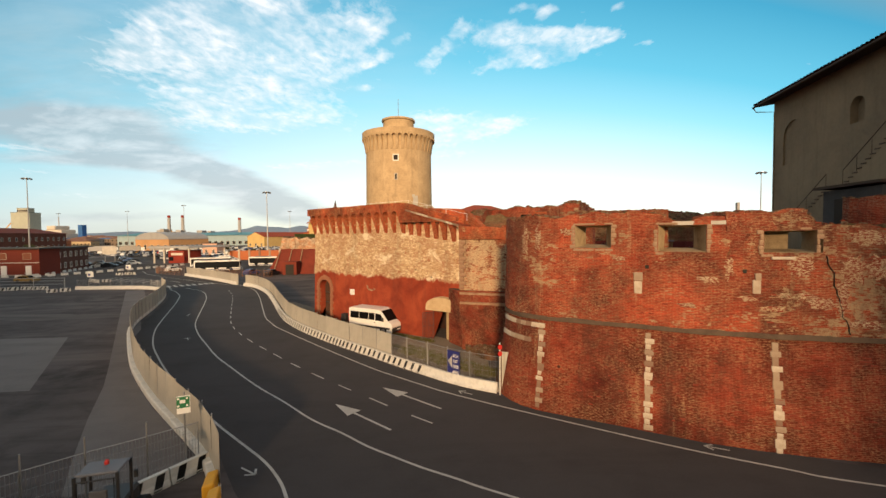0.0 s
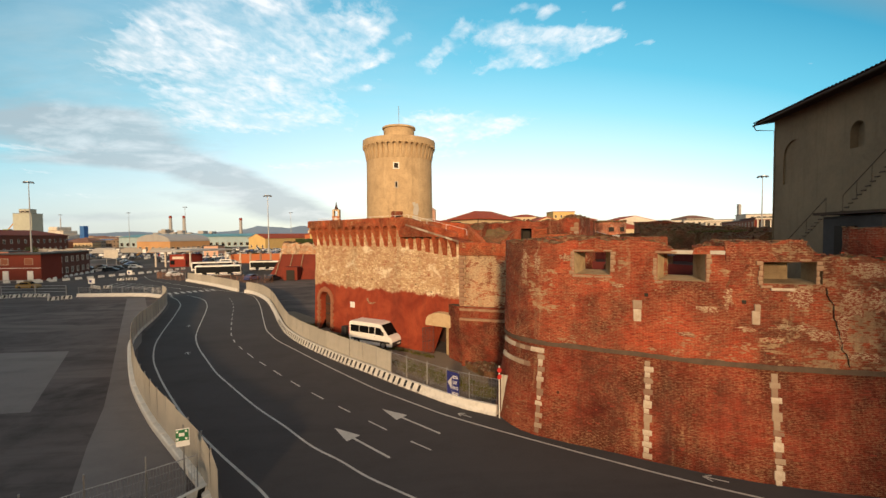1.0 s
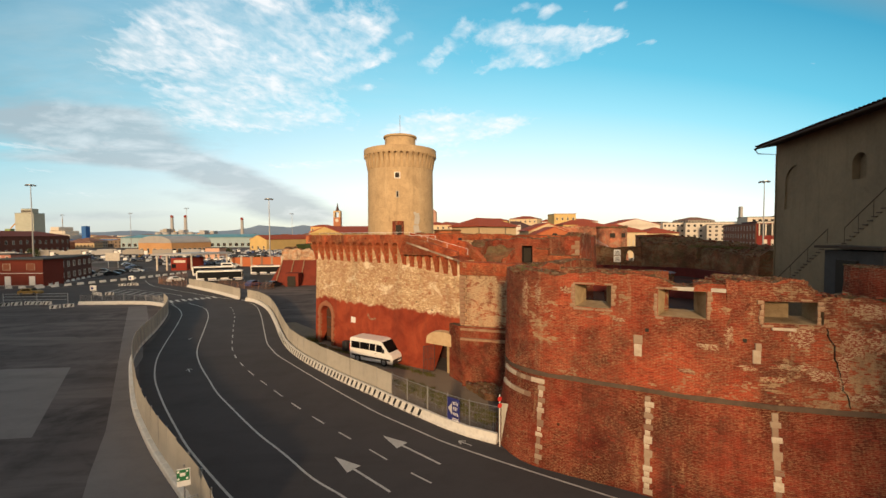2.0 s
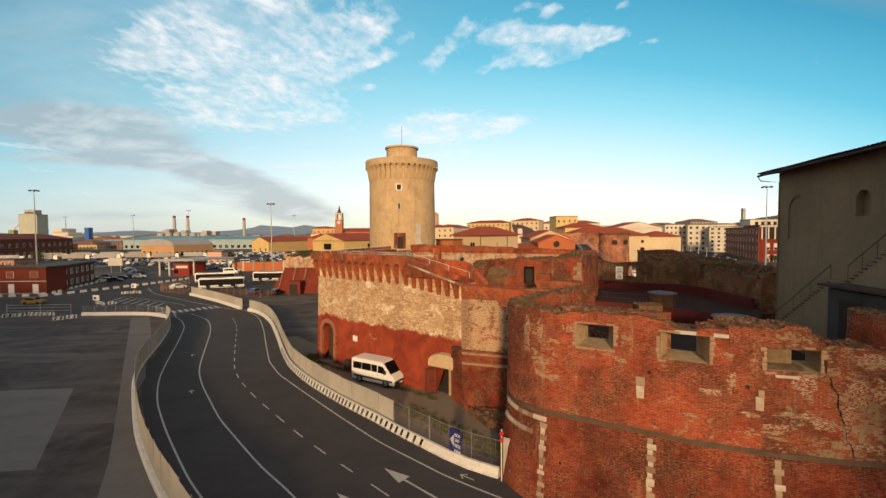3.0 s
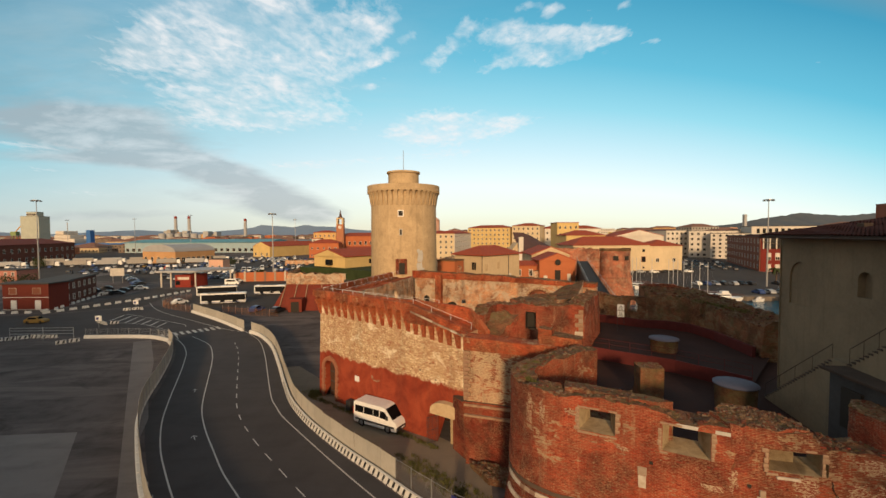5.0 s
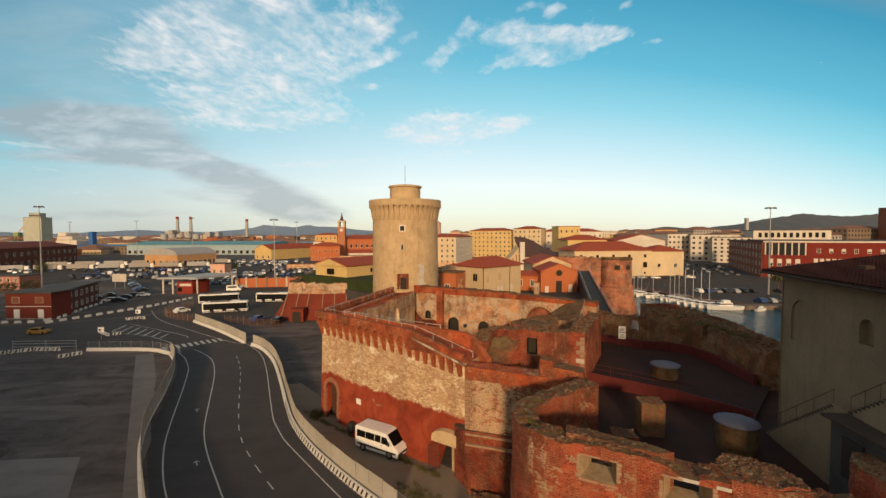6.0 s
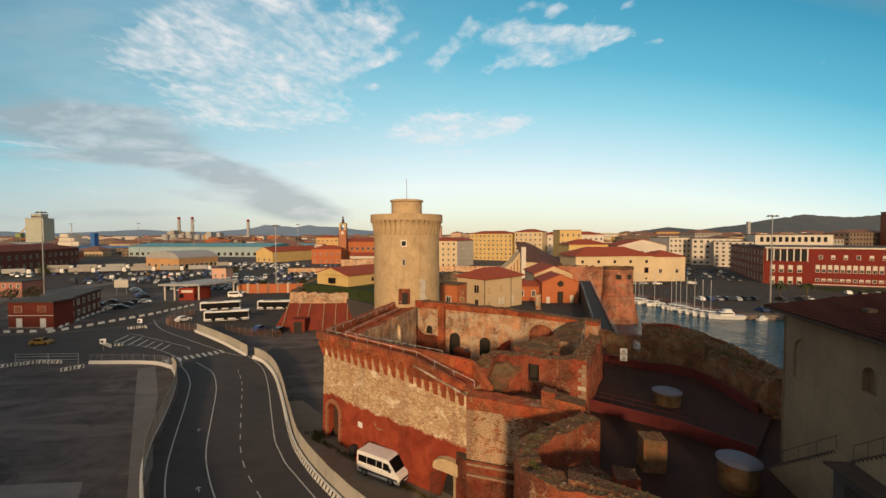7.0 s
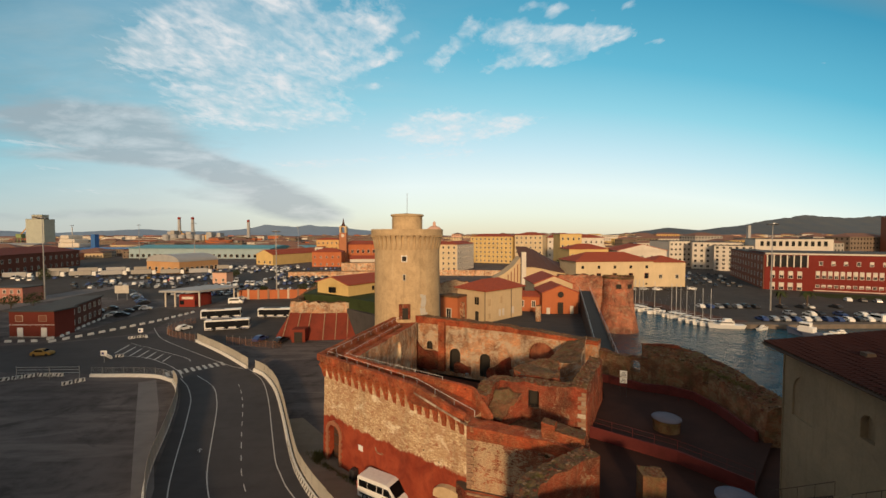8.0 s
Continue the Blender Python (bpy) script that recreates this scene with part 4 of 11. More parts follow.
def make_shade_blocks():
    """Unseen blocks added behind the camera to shade yard, road and terrace."""
    bm = bmesh.new()
    # heights chosen by where the shadow should end on the ground
    crest = [(70, 15.0), (7, 15.5), (-4, 16.0), (-32, 21.0), (-57, 28.0), (-82, 35.0), (-125, 46.0), (-210, 52.0)]
    for (x0, h0), (x1, h1) in zip(crest, crest[1:]):
        prism(bm, [(x1, -62, h1), (x0, -62, h0), (x0, -48, h0), (x1, -48, h1)], 0, h0)
    # taller added block shades grey building, terrace and seaward wall
    prism(bm, [(7.2, -80), (70, -80), (70, -62.5), (7.2, -62.5)], 0, 43.0)
    tagged(part("quay_shed", bm, concrete), "unseen plain blocks added to shade the yard and bastion", "shed", kind="structure")


make_shade_blocks()

# ---------------------------------------------------------------- the fortress
def profile(points):
    """Piecewise linear function through (s, z) pairs."""
    xs, zs = [p[0] for p in points], [p[1] for p in points]
    return lambda s: float(np.interp(s, xs, zs))


RC = Vector((7.9, 26.7))     # centre of the rounded corner
FRONT = [(5.87, 23.6), (8.8, 21.9), (9.74, 21.3), (12.24, 19.75), (14.08, 18.95), (15.08, 18.6), (17.08, 17.96), (20, 17.2), (24, 16.45), (30, 15.6), (38, 15.0)]


def bastion_path():
    arc = [(RC.x + 3.7 * math.cos(radians(a)), RC.y + 3.7 * math.sin(radians(a))) for a in range(118, 236, 10)]
    back = [(10.9, 32.6)]
    return back + arc + FRONT


def nearest_s(path, p):
    pts = resample(path, 0.1)
    return min(pts, key=lambda q: (q[0] - Vector(p)).length)[1]


def make_bastion():
    path = bastion_path()
    b = thing("bastion", "rounded red brick bastion with embrasures and pale quoins", "bastion", (12, 24, 0), kind="structure")
    # lower scarp with batter, stone band, upper wall with parapet
    bm = bmesh.new()
    wall_strip(bm, path, -0.1, 5.0, 2.0, 0.75, 0.6, 0.06, 0.0, rows=5)
    part("scarp", bm, [scarp_brick, band_stone], b)
    pts = resample(path, 0.6)
    bm = bmesh.new()
    band = [(p + Vector((t.y, -t.x)) * 0.16) for p, s, t in pts]
    wall_strip(bm, band, 4.95, 5.19, 0.4, 0.0, 0.25, 0.09, 0.035, rows=3)
    part("stone_band", bm, band_stone, b)
    S = lambda p: nearest_s(path, p)
    s1, s2, s3, s4, s5, s6 = S((8.0, 22.3)), S((10.9, 20.6)), S((13.0, 19.4)), S((13.2, 19.3)), S((16.6, 18.1)), S((18.9, 17.4))
    top = profile([(0, 10.9), (4, 10.9), (9, 10.75), (s1 - 0.8, 10.75), (s1 - 0.4, 10.95), (s2 - 0.4, 10.85), (s2 + 0.5, 10.42), (s3, 10.42), (s4 + 0.2, 10.7), (s5 - 0.9, 10.7), (s5 - 0.4, 10.15), (s6, 10.05), (s6 + 0.3, 11.2), (s6 + 4, 11.2)])
    bm = bmesh.new()
    wall_strip(bm, path, 5.1, top, 1.5, 0.12, 0.35, 0.07, 0.13, rows=8)
    w = part("parapet", bm, [bastion_brick, ruin_top], b)
    return b, w, path


bastion, parapet, BPATH = make_bastion()


def face_frame(path, p):
    """Place, way along and outward normal of the wall nearest to p."""
    q, s, t = min(resample(path, 0.05), key=lambda q: (q[0] - Vector(p)).length)
    return q, t, Vector((t.y, -t.x))


def embrasure(p, w_out, w_in, z0, z1, deep=1.9, skew=0.0):
    q, t, nrm = face_frame(BPATH, p)
    bm = bmesh.new()
    a, c = q + nrm * 0.4, q - nrm * deep
    lo, hi = [], []
    for base, w, dz in ((a, w_out, 0.0), (c, w_in, 0.22)):
        for sgn in (-1, 1):
            e = base + t * (sgn * w / 2 + skew * (1 if base is c else 0))
            lo.append(bm.verts.new((e.x, e.y, z0 + dz)))
            hi.append(bm.verts.new((e.x, e.y, z1 - dz * 0.6)))
    for f in ((lo[0], lo[1], lo[3], lo[2]), (hi[0], hi[2], hi[3], hi[1]), (lo[0], hi[0], hi[1], lo[1]), (lo[2], lo[3], hi[3], hi[2]), (lo[0], lo[2], hi[2], hi[0]), (lo[1], hi[1], hi[3], lo[3])):
        bm.faces.new(f)
    return bm


EMB = [((7.80, 22.38), 2.0, 0.9, 9.0, 10.25), ((11.33, 20.30), 2.25, 0.9, 8.85, 10.2), ((15.25, 18.6), 2.2, 1.3, 8.8, 9.9)]
cut(parapet, [embrasure(*EMB[0]), embrasure(*EMB[1]), embrasure(*EMB[2], deep=0.75, skew=-0.1), embrasure((15.93, 18.33), 1.0, 0.8, 8.85, 9.88, deep=2.6)], jamb_plaster)

# terrace and fort body
TERRACE = [(8.5, 24.5), (13, 21), (18, 19.2), (38, 17), (41, 31), (34, 39.5), (35, 45), (34, 48.4), (31.5, 52.4), (28, 54.8), (25, 62), (21, 59), (12, 38), (9, 32)]


def make_terrace():
    bm = bmesh.new()
    prism(bm, TERRACE, 0, 7.3)
    tagged(part("terrace", bm, terrace_floor), "reddish-brown earthen terrace inside the fortress", "terrace", kind="structure")


make_terrace()

GA, GB, GC = Vector((-14.0, 52.2)), Vector((-2.9, 42.1)), Vector((2.3, 38.2))


def arcade(bm, p0, p1, z_spring, z_head, n, depth, pier=0.34):
    """A strip of small round arches between corbels, depth thick, standing out to the right of the way."""
    t = (p1 - p0)
    length = t.length
    t.normalize()
    nrm = Vector((t.y, -t.x))
    bay = length / n
    r = bay * (1 - pier) / 2
    faces = []
    for i in range(n):
        s0 = i * bay
        mid = s0 + bay / 2
        prof = [(s0, z_spring), (mid - r, z_spring)]
        prof += [(mid - r * math.cos(math.pi * k / 8), z_spring + r * math.sin(math.pi * k / 8)) for k in range(1, 8)]
        prof += [(mid + r, z_spring), (s0 + bay, z_spring), (s0 + bay, z_head), (s0, z_head)]
        vs = []
        for s, z in prof:
            q = p0 + t * s + nrm * depth
            vs.append(bm.verts.new((q.x, q.y, z)))
        faces.append(bm.faces.new(vs))
    ex = bmesh.ops.extrude_face_region(bm, geom=faces)
    mv = [v for v in ex["geom"] if isinstance(v, bmesh.types.BMVert)]
    bmesh.ops.translate(bm, verts=mv, vec=(-nrm.x * depth, -nrm.y * depth, 0))
    bmesh.ops.recalc_face_normals(bm, faces=bm.faces)


def corbel_mesh(z0, z1, width, depth):
    """A tapering brick bracket, its back on y=0 and standing out to -y."""
    bm = bmesh.new()
    prof = [(0, z0), (-0.10, z0 + 0.15), (-depth * 0.55, z0 + (z1 - z0) * 0.62), (-depth, z1 - 0.1), (-depth, z1), (0, z1)]
    a = [bm.verts.new((-width / 2, y, z)) for y, z in prof]
    c = [bm.verts.new((width / 2, y, z)) for y, z in prof]
    k = len(prof)
    bm.faces.new(a), bm.faces.new(c[::-1])
    for i in range(k):
        j = (i + 1) % k
        bm.faces.new((a[i], c[i], c[j], a[j]))
    bmesh.ops.recalc_face_normals(bm, faces=bm.faces)
    return bm


def make_gate():
    g = thing("gatehouse", "gate bulwark with red foot, pale rubble and brick corbel parapet", "gatehouse", (-5, 46, 0), kind="structure")
    GD = Vector((-6.3, 74.5))       # back corner beside the tower
    bm = bmesh.new()
    wall_strip(bm, [GD, GA, GB, GC], -0.1, profile([(0, 12.0), (39.2, 12.0), (45.1, 10.5)]), 3.2, 0.35, 0.7, 0.05, 0.0, rows=10, back_z=5.0)
    w = part("curtain", bm, [gate_rubble, gate_brick], g)
    # corbel head
    DEP = 0.75
    for p0, p1, n, z_s, z_h in ((GA, GB, 12, 11.75, 12.2), (GD, GA, 18, 11.75, 12.2)):
        bm = bmesh.new()
        arcade(bm, p0, p1, z_s, z_h, n, DEP)
        part("arch_band", bm, gate_brick, g)
        t = (p1 - p0).normalized()
        bay = (p1 - p0).length / n
        turn = math.atan2(t.y, t.x)
        first = None
        for i in range(n + (1 if p1 is GB else 0)):
            q = p0 + t * (i * bay)
            m = Matrix.Translation((q.x, q.y, 0)) @ Matrix.Rotation(turn, 4, "Z")
            if first is None:
                first = part("corbel", corbel_mesh(9.9 if n != 6 else 9.7, z_s + 0.02, bay * 0.36, DEP), gate_brick)
                first.parent = g
                first.matrix_basis = world_of(g).inverted() @ m
            else:
                share(first, world_of(g).inverted() @ m, g)
    t = (GC - GB).normalized()
    for i in range(1, 7):
        q = GB + t * (6.5 * i / 6.6)
        m = Matrix.Translation((q.x, q.y, 0)) @ Matrix.Rotation(math.atan2(t.y, t.x), 4, "Z")
        ob = part("corbel", corbel_mesh(9.8 - 0.12 * i, 12.4 - 1.75 * i / 6.6, 0.46, DEP), gate_brick)
        ob.parent = g
        ob.matrix_basis = world_of(g).inverted() @ m
    # parapet along the crown, dropping along the ramp
    off = lambda a, b, d: Vector(((b - a).normalized().y * d, -(b - a).normalized().x * d))
    o1, o2 = off(GA, GB, DEP), off(GB, GC, DEP)
    o0 = off(GD, GA, DEP)
    corner = GA + (o0 + o1) * 0.75
    mid = GB + (o1 + o2) * 0.5
    bm = bmesh.new()
    wall_strip(bm, [GD + o0, corner, mid], 12.15, 12.95, 0.55, 0, 0.8, 0.02, 0.02, rows=2, topn=1)
    part("parapet", bm, [gate_brick, gate_brick], g)
    bm = bmesh.new()
    L = (GC + o2 - mid).length
    wall_strip(bm, [mid, GC + o2], 11.0, profile([(0, 12.95), (0.8, 12.9), (L, 11.35)]), 0.5, 0, 0.5, 0.02, 0.02, rows=2, topn=1)
    part("ramp_parapet", bm, [gate_brick, gate_brick], g)
    return g, w


gatehouse, gate_wall = make_gate()


def make_tower():
    cx, cy, r = -5.1, 79.4, 6.05
    t = thing("keep_tower", "round buff-rendered keep tower with machicolated crown", "tower", (cx, cy, 0), kind="structure")
    bm = bmesh.new()
    lathe(bm, cx, cy, [(r + 0.15, 0), (r + 0.1, 12), (r, 24.6), (r, 28.0), (r - 1.2, 28.0), (r - 1.2, 26.5)], 64)
    part("shaft", bm, tower_render, t, smooth=False)
    n = 40
    bm = bmesh.new()
    ro, z_s, z_h = 6.72, 27.25, 28.75
    lathe(bm, cx, cy, [(r - 0.2, 27.62), (ro, 27.62), (ro, 28.4), (ro - 0.5, 28.4), (ro - 0.5, 27.9), (r - 1.0, 27.9)], 80)
    part("crown", bm, tower_render, t)
    first = None
    for i in range(n):
        a = 2 * math.pi * i / n
        m = Matrix.Translation((cx, cy, 0)) @ Matrix.Rotation(a, 4, "Z") @ Matrix.Translation((0, -r + 0.02, 0))
        if first is None:
            first = part("corbel", corbel_mesh(24.7, 27.64, 0.52, ro - r + 0.02), tower_render)
            first.parent = t
            first.matrix_basis = world_of(t).inverted() @ m
        else:
            share(first, world_of(t).inverted() @ m, t)
    # small round arches that span from corbel to corbel
    arch = None
    half, rise = 0.32, 0.30
    edge = [(-half - 0.06, 27.62), (-half - 0.06, 27.0)] + [(-0.27 * math.cos(math.pi * k / 8), 27.02 + rise * math.sin(math.pi * k / 8)) for k in range(9)] + [(half + 0.06, 27.0), (half + 0.06, 27.62)]
    for i in range(n):
        a = 2 * math.pi * (i + 0.5) / n
        m = Matrix.Translation((cx, cy, 0)) @ Matrix.Rotation(a, 4, "Z") @ Matrix.Translation((0, -r, 0))
        if arch is None:
            bm = bmesh.new()
            o = [bm.verts.new((x, r - ro, z)) for x, z in edge]
            b = [bm.verts.new((x, 0.1, z)) for x, z in edge]
            bm.faces.new(o), bm.faces.new(b[::-1])
            for k in range(len(edge)):
                j = (k + 1) % len(edge)
                bm.faces.new((o[k], b[k], b[j], o[j]))
            bmesh.ops.recalc_face_normals(bm, faces=bm.faces)
            arch = part("arch", bm, tower_render)
            arch.parent = t
            arch.matrix_basis = world_of(t).inverted() @ m
        else:
            share(arch, world_of(t).inverted() @ m, t)
    bm = bmesh.new()
    lathe(bm, cx, cy, [(2.85, 27.5), (2.85, 30.75), (3.1, 30.85), (3.1, 31.15), (2.6, 31.25), (0.3, 31.4)], 48)
    part("drum", bm, tower_render, t)
    bm = bmesh.new()
    tube(bm, [(cx, cy, 31.0), (cx, cy, 35.2)], 0.05)
    part("lightning_rod", bm, steel, t)
    bm = bmesh.new()
    box(bm, cx - 0.2, cy - r - 0.02, 12.6, 2.0, 0.5, 2.7)
    soften(bm, 0.06)
    part("door_surround", bm, scarp_brick, t)
    bm = bmesh.new()
    box(bm, cx - 0.1, cy - r - 0.2, 12.6, 1.0, 0.3, 2.0)
    part("door", bm, dark_void, t)
    # pale plaster scars beside the door
    for a, z0, w, h in ((-60, 14.7, 0.9, 1.9), (-61, 12.7, 1.0, 1.9), (-56, 12.2, 0.7, 1.3), (-63, 16.3, 0.5, 0.5)):
        a = radians(a)
        bm = bmesh.new()
        box(bm, cx + (r + 0.02) * math.cos(a), cy + (r + 0.02) * math.sin(a), z0, w, 0.34, h, a + math.pi / 2)
        bmesh.ops.subdivide_edges(bm, edges=bm.edges, cuts=2, use_grid_fill=True)
        for v in bm.verts:
            v.co += Vector((0, 0, 0.30 * noise.noise(v.co * 1.7))) + Vector((-math.sin(a), math.cos(a), 0)) * 0.30 * noise.noise(v.co * 1.1) + Vector((math.sin(a), -math.cos(a), 0)) * 0.10 * noise.noise(v.co * 2.3)
        part("plaster_scar", bm, concrete, t)
    for z, w, h in ((22.65, 0.75, 0.85), (19.35, 0.3, 0.9)):
        bm = bmesh.new()
        box(bm, cx - 0.25, cy - r + 0.1, z, w + 0.28, 0.5, h + 0.28)
        part("window_surround", bm, white_paint if w > 0.5 else concrete, t)
        bm = bmesh.new()
        box(bm, cx - 0.25, cy - r + 0.05, z + 0.15, w, 0.55, h)
        part("window", bm, dark_void, t)
    return t


tower = make_tower()


hood_plaster = plaster("hood_plaster", (0.58, 0.44, 0.27), (0.42, 0.29, 0.16), scale=1.2, streak=False)
worn_quoin = plaster("worn_quoin", (0.34, 0.235, 0.15), (0.22, 0.10, 0.065), scale=1.4, streak=False)


def make_flank():
    f = thing("flank_wall", "battered brick flank wall between gate and round bastion", "wall", (6, 36, 0), kind="structure")
    top = [(2.25, 37.5), (8.7, 34.9), (10.9, 33.0)]
    bm = bmesh.new()
    wall_strip(bm, top, 4.9, 10.35, 1.6, 0.3, 0.5, 0.07, 0.05, rows=6)
    part("upper_wall", bm, [flank_brick, flank_brick], f)
    bm = bmesh.new()
    wall_strip(bm, [(2.1, 37.3), (8.62, 34.68), (10.8, 32.85)], 9.35, profile([(0, 10.5), (7, 10.3), (10, 10.3)]), 1.9, 0.0, 0.5, 0.05, 0.05, rows=2)
    part("brick_cap", bm, [gate_brick, gate_brick], f)
    for z in (4.55, 3.75):
        bm = bmesh.new()
        out = 0.36 * (4.9 - z)
        wall_strip(bm, [(2.1 - 0.1 * out, 36.95 - out), (8.6 - 0.5 * out, 34.45 - out)], z, z + 0.2, 0.4, 0.0, 0.6, 0.04, 0.02, rows=1)
        part("stone_course", bm, worn_quoin, f)
    for i in range(12):
        w = 0.62 if i % 2 else 0.42
        m = Matrix.Translation((2.12 + w / 2 * 0.93, 37.18 - w / 2 * 0.37 + 0.02 * i, 5.15 + i * 0.36)) @ Matrix.Rotation(math.atan2(-2.6, 6.45), 4, "Z")
        bm = bmesh.new()
        box(bm, 0, 0.05, -0.17, w, 0.3, 0.34)
        soften(bm, 0.02)
        ob = part("quoin", bm, worn_quoin)
        ob.parent = f
        ob.matrix_basis = world_of(f).inverted() @ m
    bm = bmesh.new()
    low = [(1.9, 36.9), (2.1, 37.0), (8.6, 34.5), (10.9, 32.6)]
    wall_strip(bm, low, -0.1, 4.9, 1.5, 1.2, 0.5, 0.08, 0.0, rows=5)
    part("foot", bm, [scarp_brick, band_stone], f)
    bm = bmesh.new()
    prism(bm, [(2.3, 37.8), (8.7, 35.2), (12, 33.2), (13.6, 39.2), (6, 42.6)], 0, 9.0)
    part("fill", bm, ruin_top, f)


make_flank()


RUIN = [(4.4, 41.2), (6.2, 43.7), (7.6, 43.0), (14.0, 39.9), (19.5, 49.2)]


def make_court():
    c = thing("inner_court", "ruined courtyard walls of pale stone and brick, roofless", "ruin", (8, 58, 0), kind="structure")
    bm = bmesh.new()
    wall_strip(bm, [(-7.0, 75.6), (2.8, 70.6), (11.5, 65.8), (18.7, 60.3), (22.5, 57.6)], 3.5, profile([(0, 13.1), (20, 12.7), (30, 12.4), (40, 12.3)]), 1.6, 0.1, 0.8, 0.12, 0.12, rows=8, side=1.0)
    part("back_wall", bm, [court_stone, gate_brick], c)
    bm = bmesh.new()
    prism(bm, [(-11, 54), (-2, 46), (5, 41), (13.5, 41), (21, 56), (-6, 73)], 0, 4.2)
    part("court_floor", bm, terrace_floor, c)
    bm = bmesh.new()
    wall_strip(bm, RUIN, 5.0, profile([(0, 11.6), (1.5, 12.2), (3.1, 12.3), (4.6, 12.5), (9.6, 12.6), (12.3, 12.9), (23.0, 12.55)]), 1.5, 0.1, 0.35, 0.12, 0.16, rows=10)
    part("ruined_wall", bm, [ruin_brick, ruin_top], c)


make_court()



# ---------------------------------------------------------------- bastion details
def loose(name, bm, mat, parent, m):
    """A part built round its own origin and then set under a thing at a world pose."""
    ob = part(name, bm, mat)
    ob.parent = parent
    ob.matrix_basis = world_of(parent).inverted() @ m
    return ob


def face_pose(path, p, z, out=0.0):
    """Pose on the face of a wall: x along it, y into it, z up."""
    q, t, nrm = face_frame(path, p)
    q = q + nrm * out
    return Matrix.Translation((q.x, q.y, z)) @ Matrix.Rotation(math.atan2(t.y, t.x), 4, "Z")


def stone_mesh(w, h, d=0.16, seed=0):
    """A chamfered, slightly uneven block, face to -y."""
    rnd = random.Random(seed)
    bm = bmesh.new()
    box(bm, 0, 0, -h / 2, w, d, h)
    soften(bm, 0.018)
    for v in bm.verts:
        v.co += Vector((rnd.uniform(-1, 1), rnd.uniform(-1, 1), rnd.uniform(-1, 1))) * 0.008
    return bm


def make_quoins():
    """Pale stone strips on the scarp, and the stone frame round its corner."""
    kinds = [loose("quoin", stone_mesh(w, h, 0.16, i), quoin_stone, bastion, Matrix.Translation((0, 0, -30))) for i, (w, h) in enumerate(((0.42, 0.26), (0.25, 0.26), (0.40, 0.40), (0.25, 0.40)))]
    used = set()
    inv = world_of(bastion).inverted()

    def lay(k, m):
        if k in used:
            share(kinds[k], inv @ m, bastion)
        else:
            kinds[k].matrix_basis = inv @ m
            used.add(k)
    rnd = random.Random(4)
    for p, z_top in (((5.55, 23.85), 4.75), ((10.15, 21.05), 4.75), ((14.75, 18.72), 4.75)):
        q, t, nrm = face_frame(BPATH, p)
        ang = math.atan2(t.y, t.x)
        z, k = z_top, 0
        while z > 0.15:
            tall = rnd.random() < 0.35
            h = 0.36 if tall else 0.26
            wide = k % 2
            out = 0.75 * (1 - (z - h / 2 + 0.1) / 5.1)
            e = q + nrm * (out - 0.045) + t * ((0.03 if wide else 0.0) + rnd.uniform(-0.03, 0.03))
            lay((2 if tall else 0) + (0 if wide else 1), Matrix.Translation((e.x, e.y, z - h / 2)) @ Matrix.Rotation(ang, 4, "Z") @ Matrix.Rotation(-0.146, 4, "X"))
            z -= h + 0.015
            k += 1
    # two pale courses on the rounded corner
    for z, a0, a1 in ((4.62, 176, 232), (3.75, 182, 222)):
        a = a0
        while a < a1:
            ca = radians(a)
            out = 0.75 * (1 - (z + 0.1) / 5.1)
            r = 3.7 + out
            m = Matrix.Translation((RC.x + r * math.cos(ca), RC.y + r * math.sin(ca), z)) @ Matrix.Rotation(ca + math.pi / 2, 4, "Z") @ Matrix.Rotation(-0.146, 4, "X")
            lay(0, m)
            a += 6.0
    # pale plaques and patches on the upper wall
    for (x, y), z, w, h in (((9.75, 21.28), 7.6, 0.42, 0.42), ((9.75, 21.28), 7.05, 0.36, 0.62), ((14.08, 18.95), 7.75, 0.24, 0.34), ((14.05, 18.97), 7.3, 0.32, 0.62), ((15.0, 18.62), 8.62, 0.9, 0.12)):
        loose("stone_plaque", stone_mesh(w, h, 0.14, 9), quoin_stone, bastion, face_pose(BPATH, (x, y), z, 0.05))


make_quoins()


worn_stone = plaster("worn_stone", (0.38, 0.275, 0.18), (0.23, 0.12, 0.08), scale=1.6, streak=False)


def make_embrasure_frames():
    """Pale stone lining round each embrasure: blocks of uneven size."""
    rnd = random.Random(8)
    for (p, w_out, w_in, z0, z1) in EMB:
        q, t, nrm = face_frame(BPATH, p)
        ang = math.atan2(t.y, t.x)

        def place(s, z, w, h):
            e = q + t * s - nrm * 0.045
            loose("embrasure_stone", stone_mesh(w, h, 0.2, rnd.randint(0, 999)), worn_stone, bastion, Matrix.Translation((e.x, e.y, z)) @ Matrix.Rotation(ang, 4, "Z"))
        for side in (-1, 1):
            z = z0
            while z < z1 - 0.05:
                h = min(rnd.uniform(0.18, 0.3), z1 - z)
                w = rnd.uniform(0.12, 0.27)
                if rnd.random() < 0.95:
                    place(side * (w_out / 2 - 0.03 + w / 2 - 0.06), z + h / 2, w, h - 0.012)
                z += h
        s = -w_out / 2
        while s < w_out / 2 - 0.1:
            w = min(rnd.uniform(0.35, 0.75), w_out / 2 - s)
            if rnd.random() < 0.6:
                place(s + w / 2, z0 - 0.07, w - 0.012, 0.12)
            if rnd.random() < 0.45:
                place(s + w / 2, z1 + 0.05, w - 0.012, 0.1)
            s += w


make_embrasure_frames()


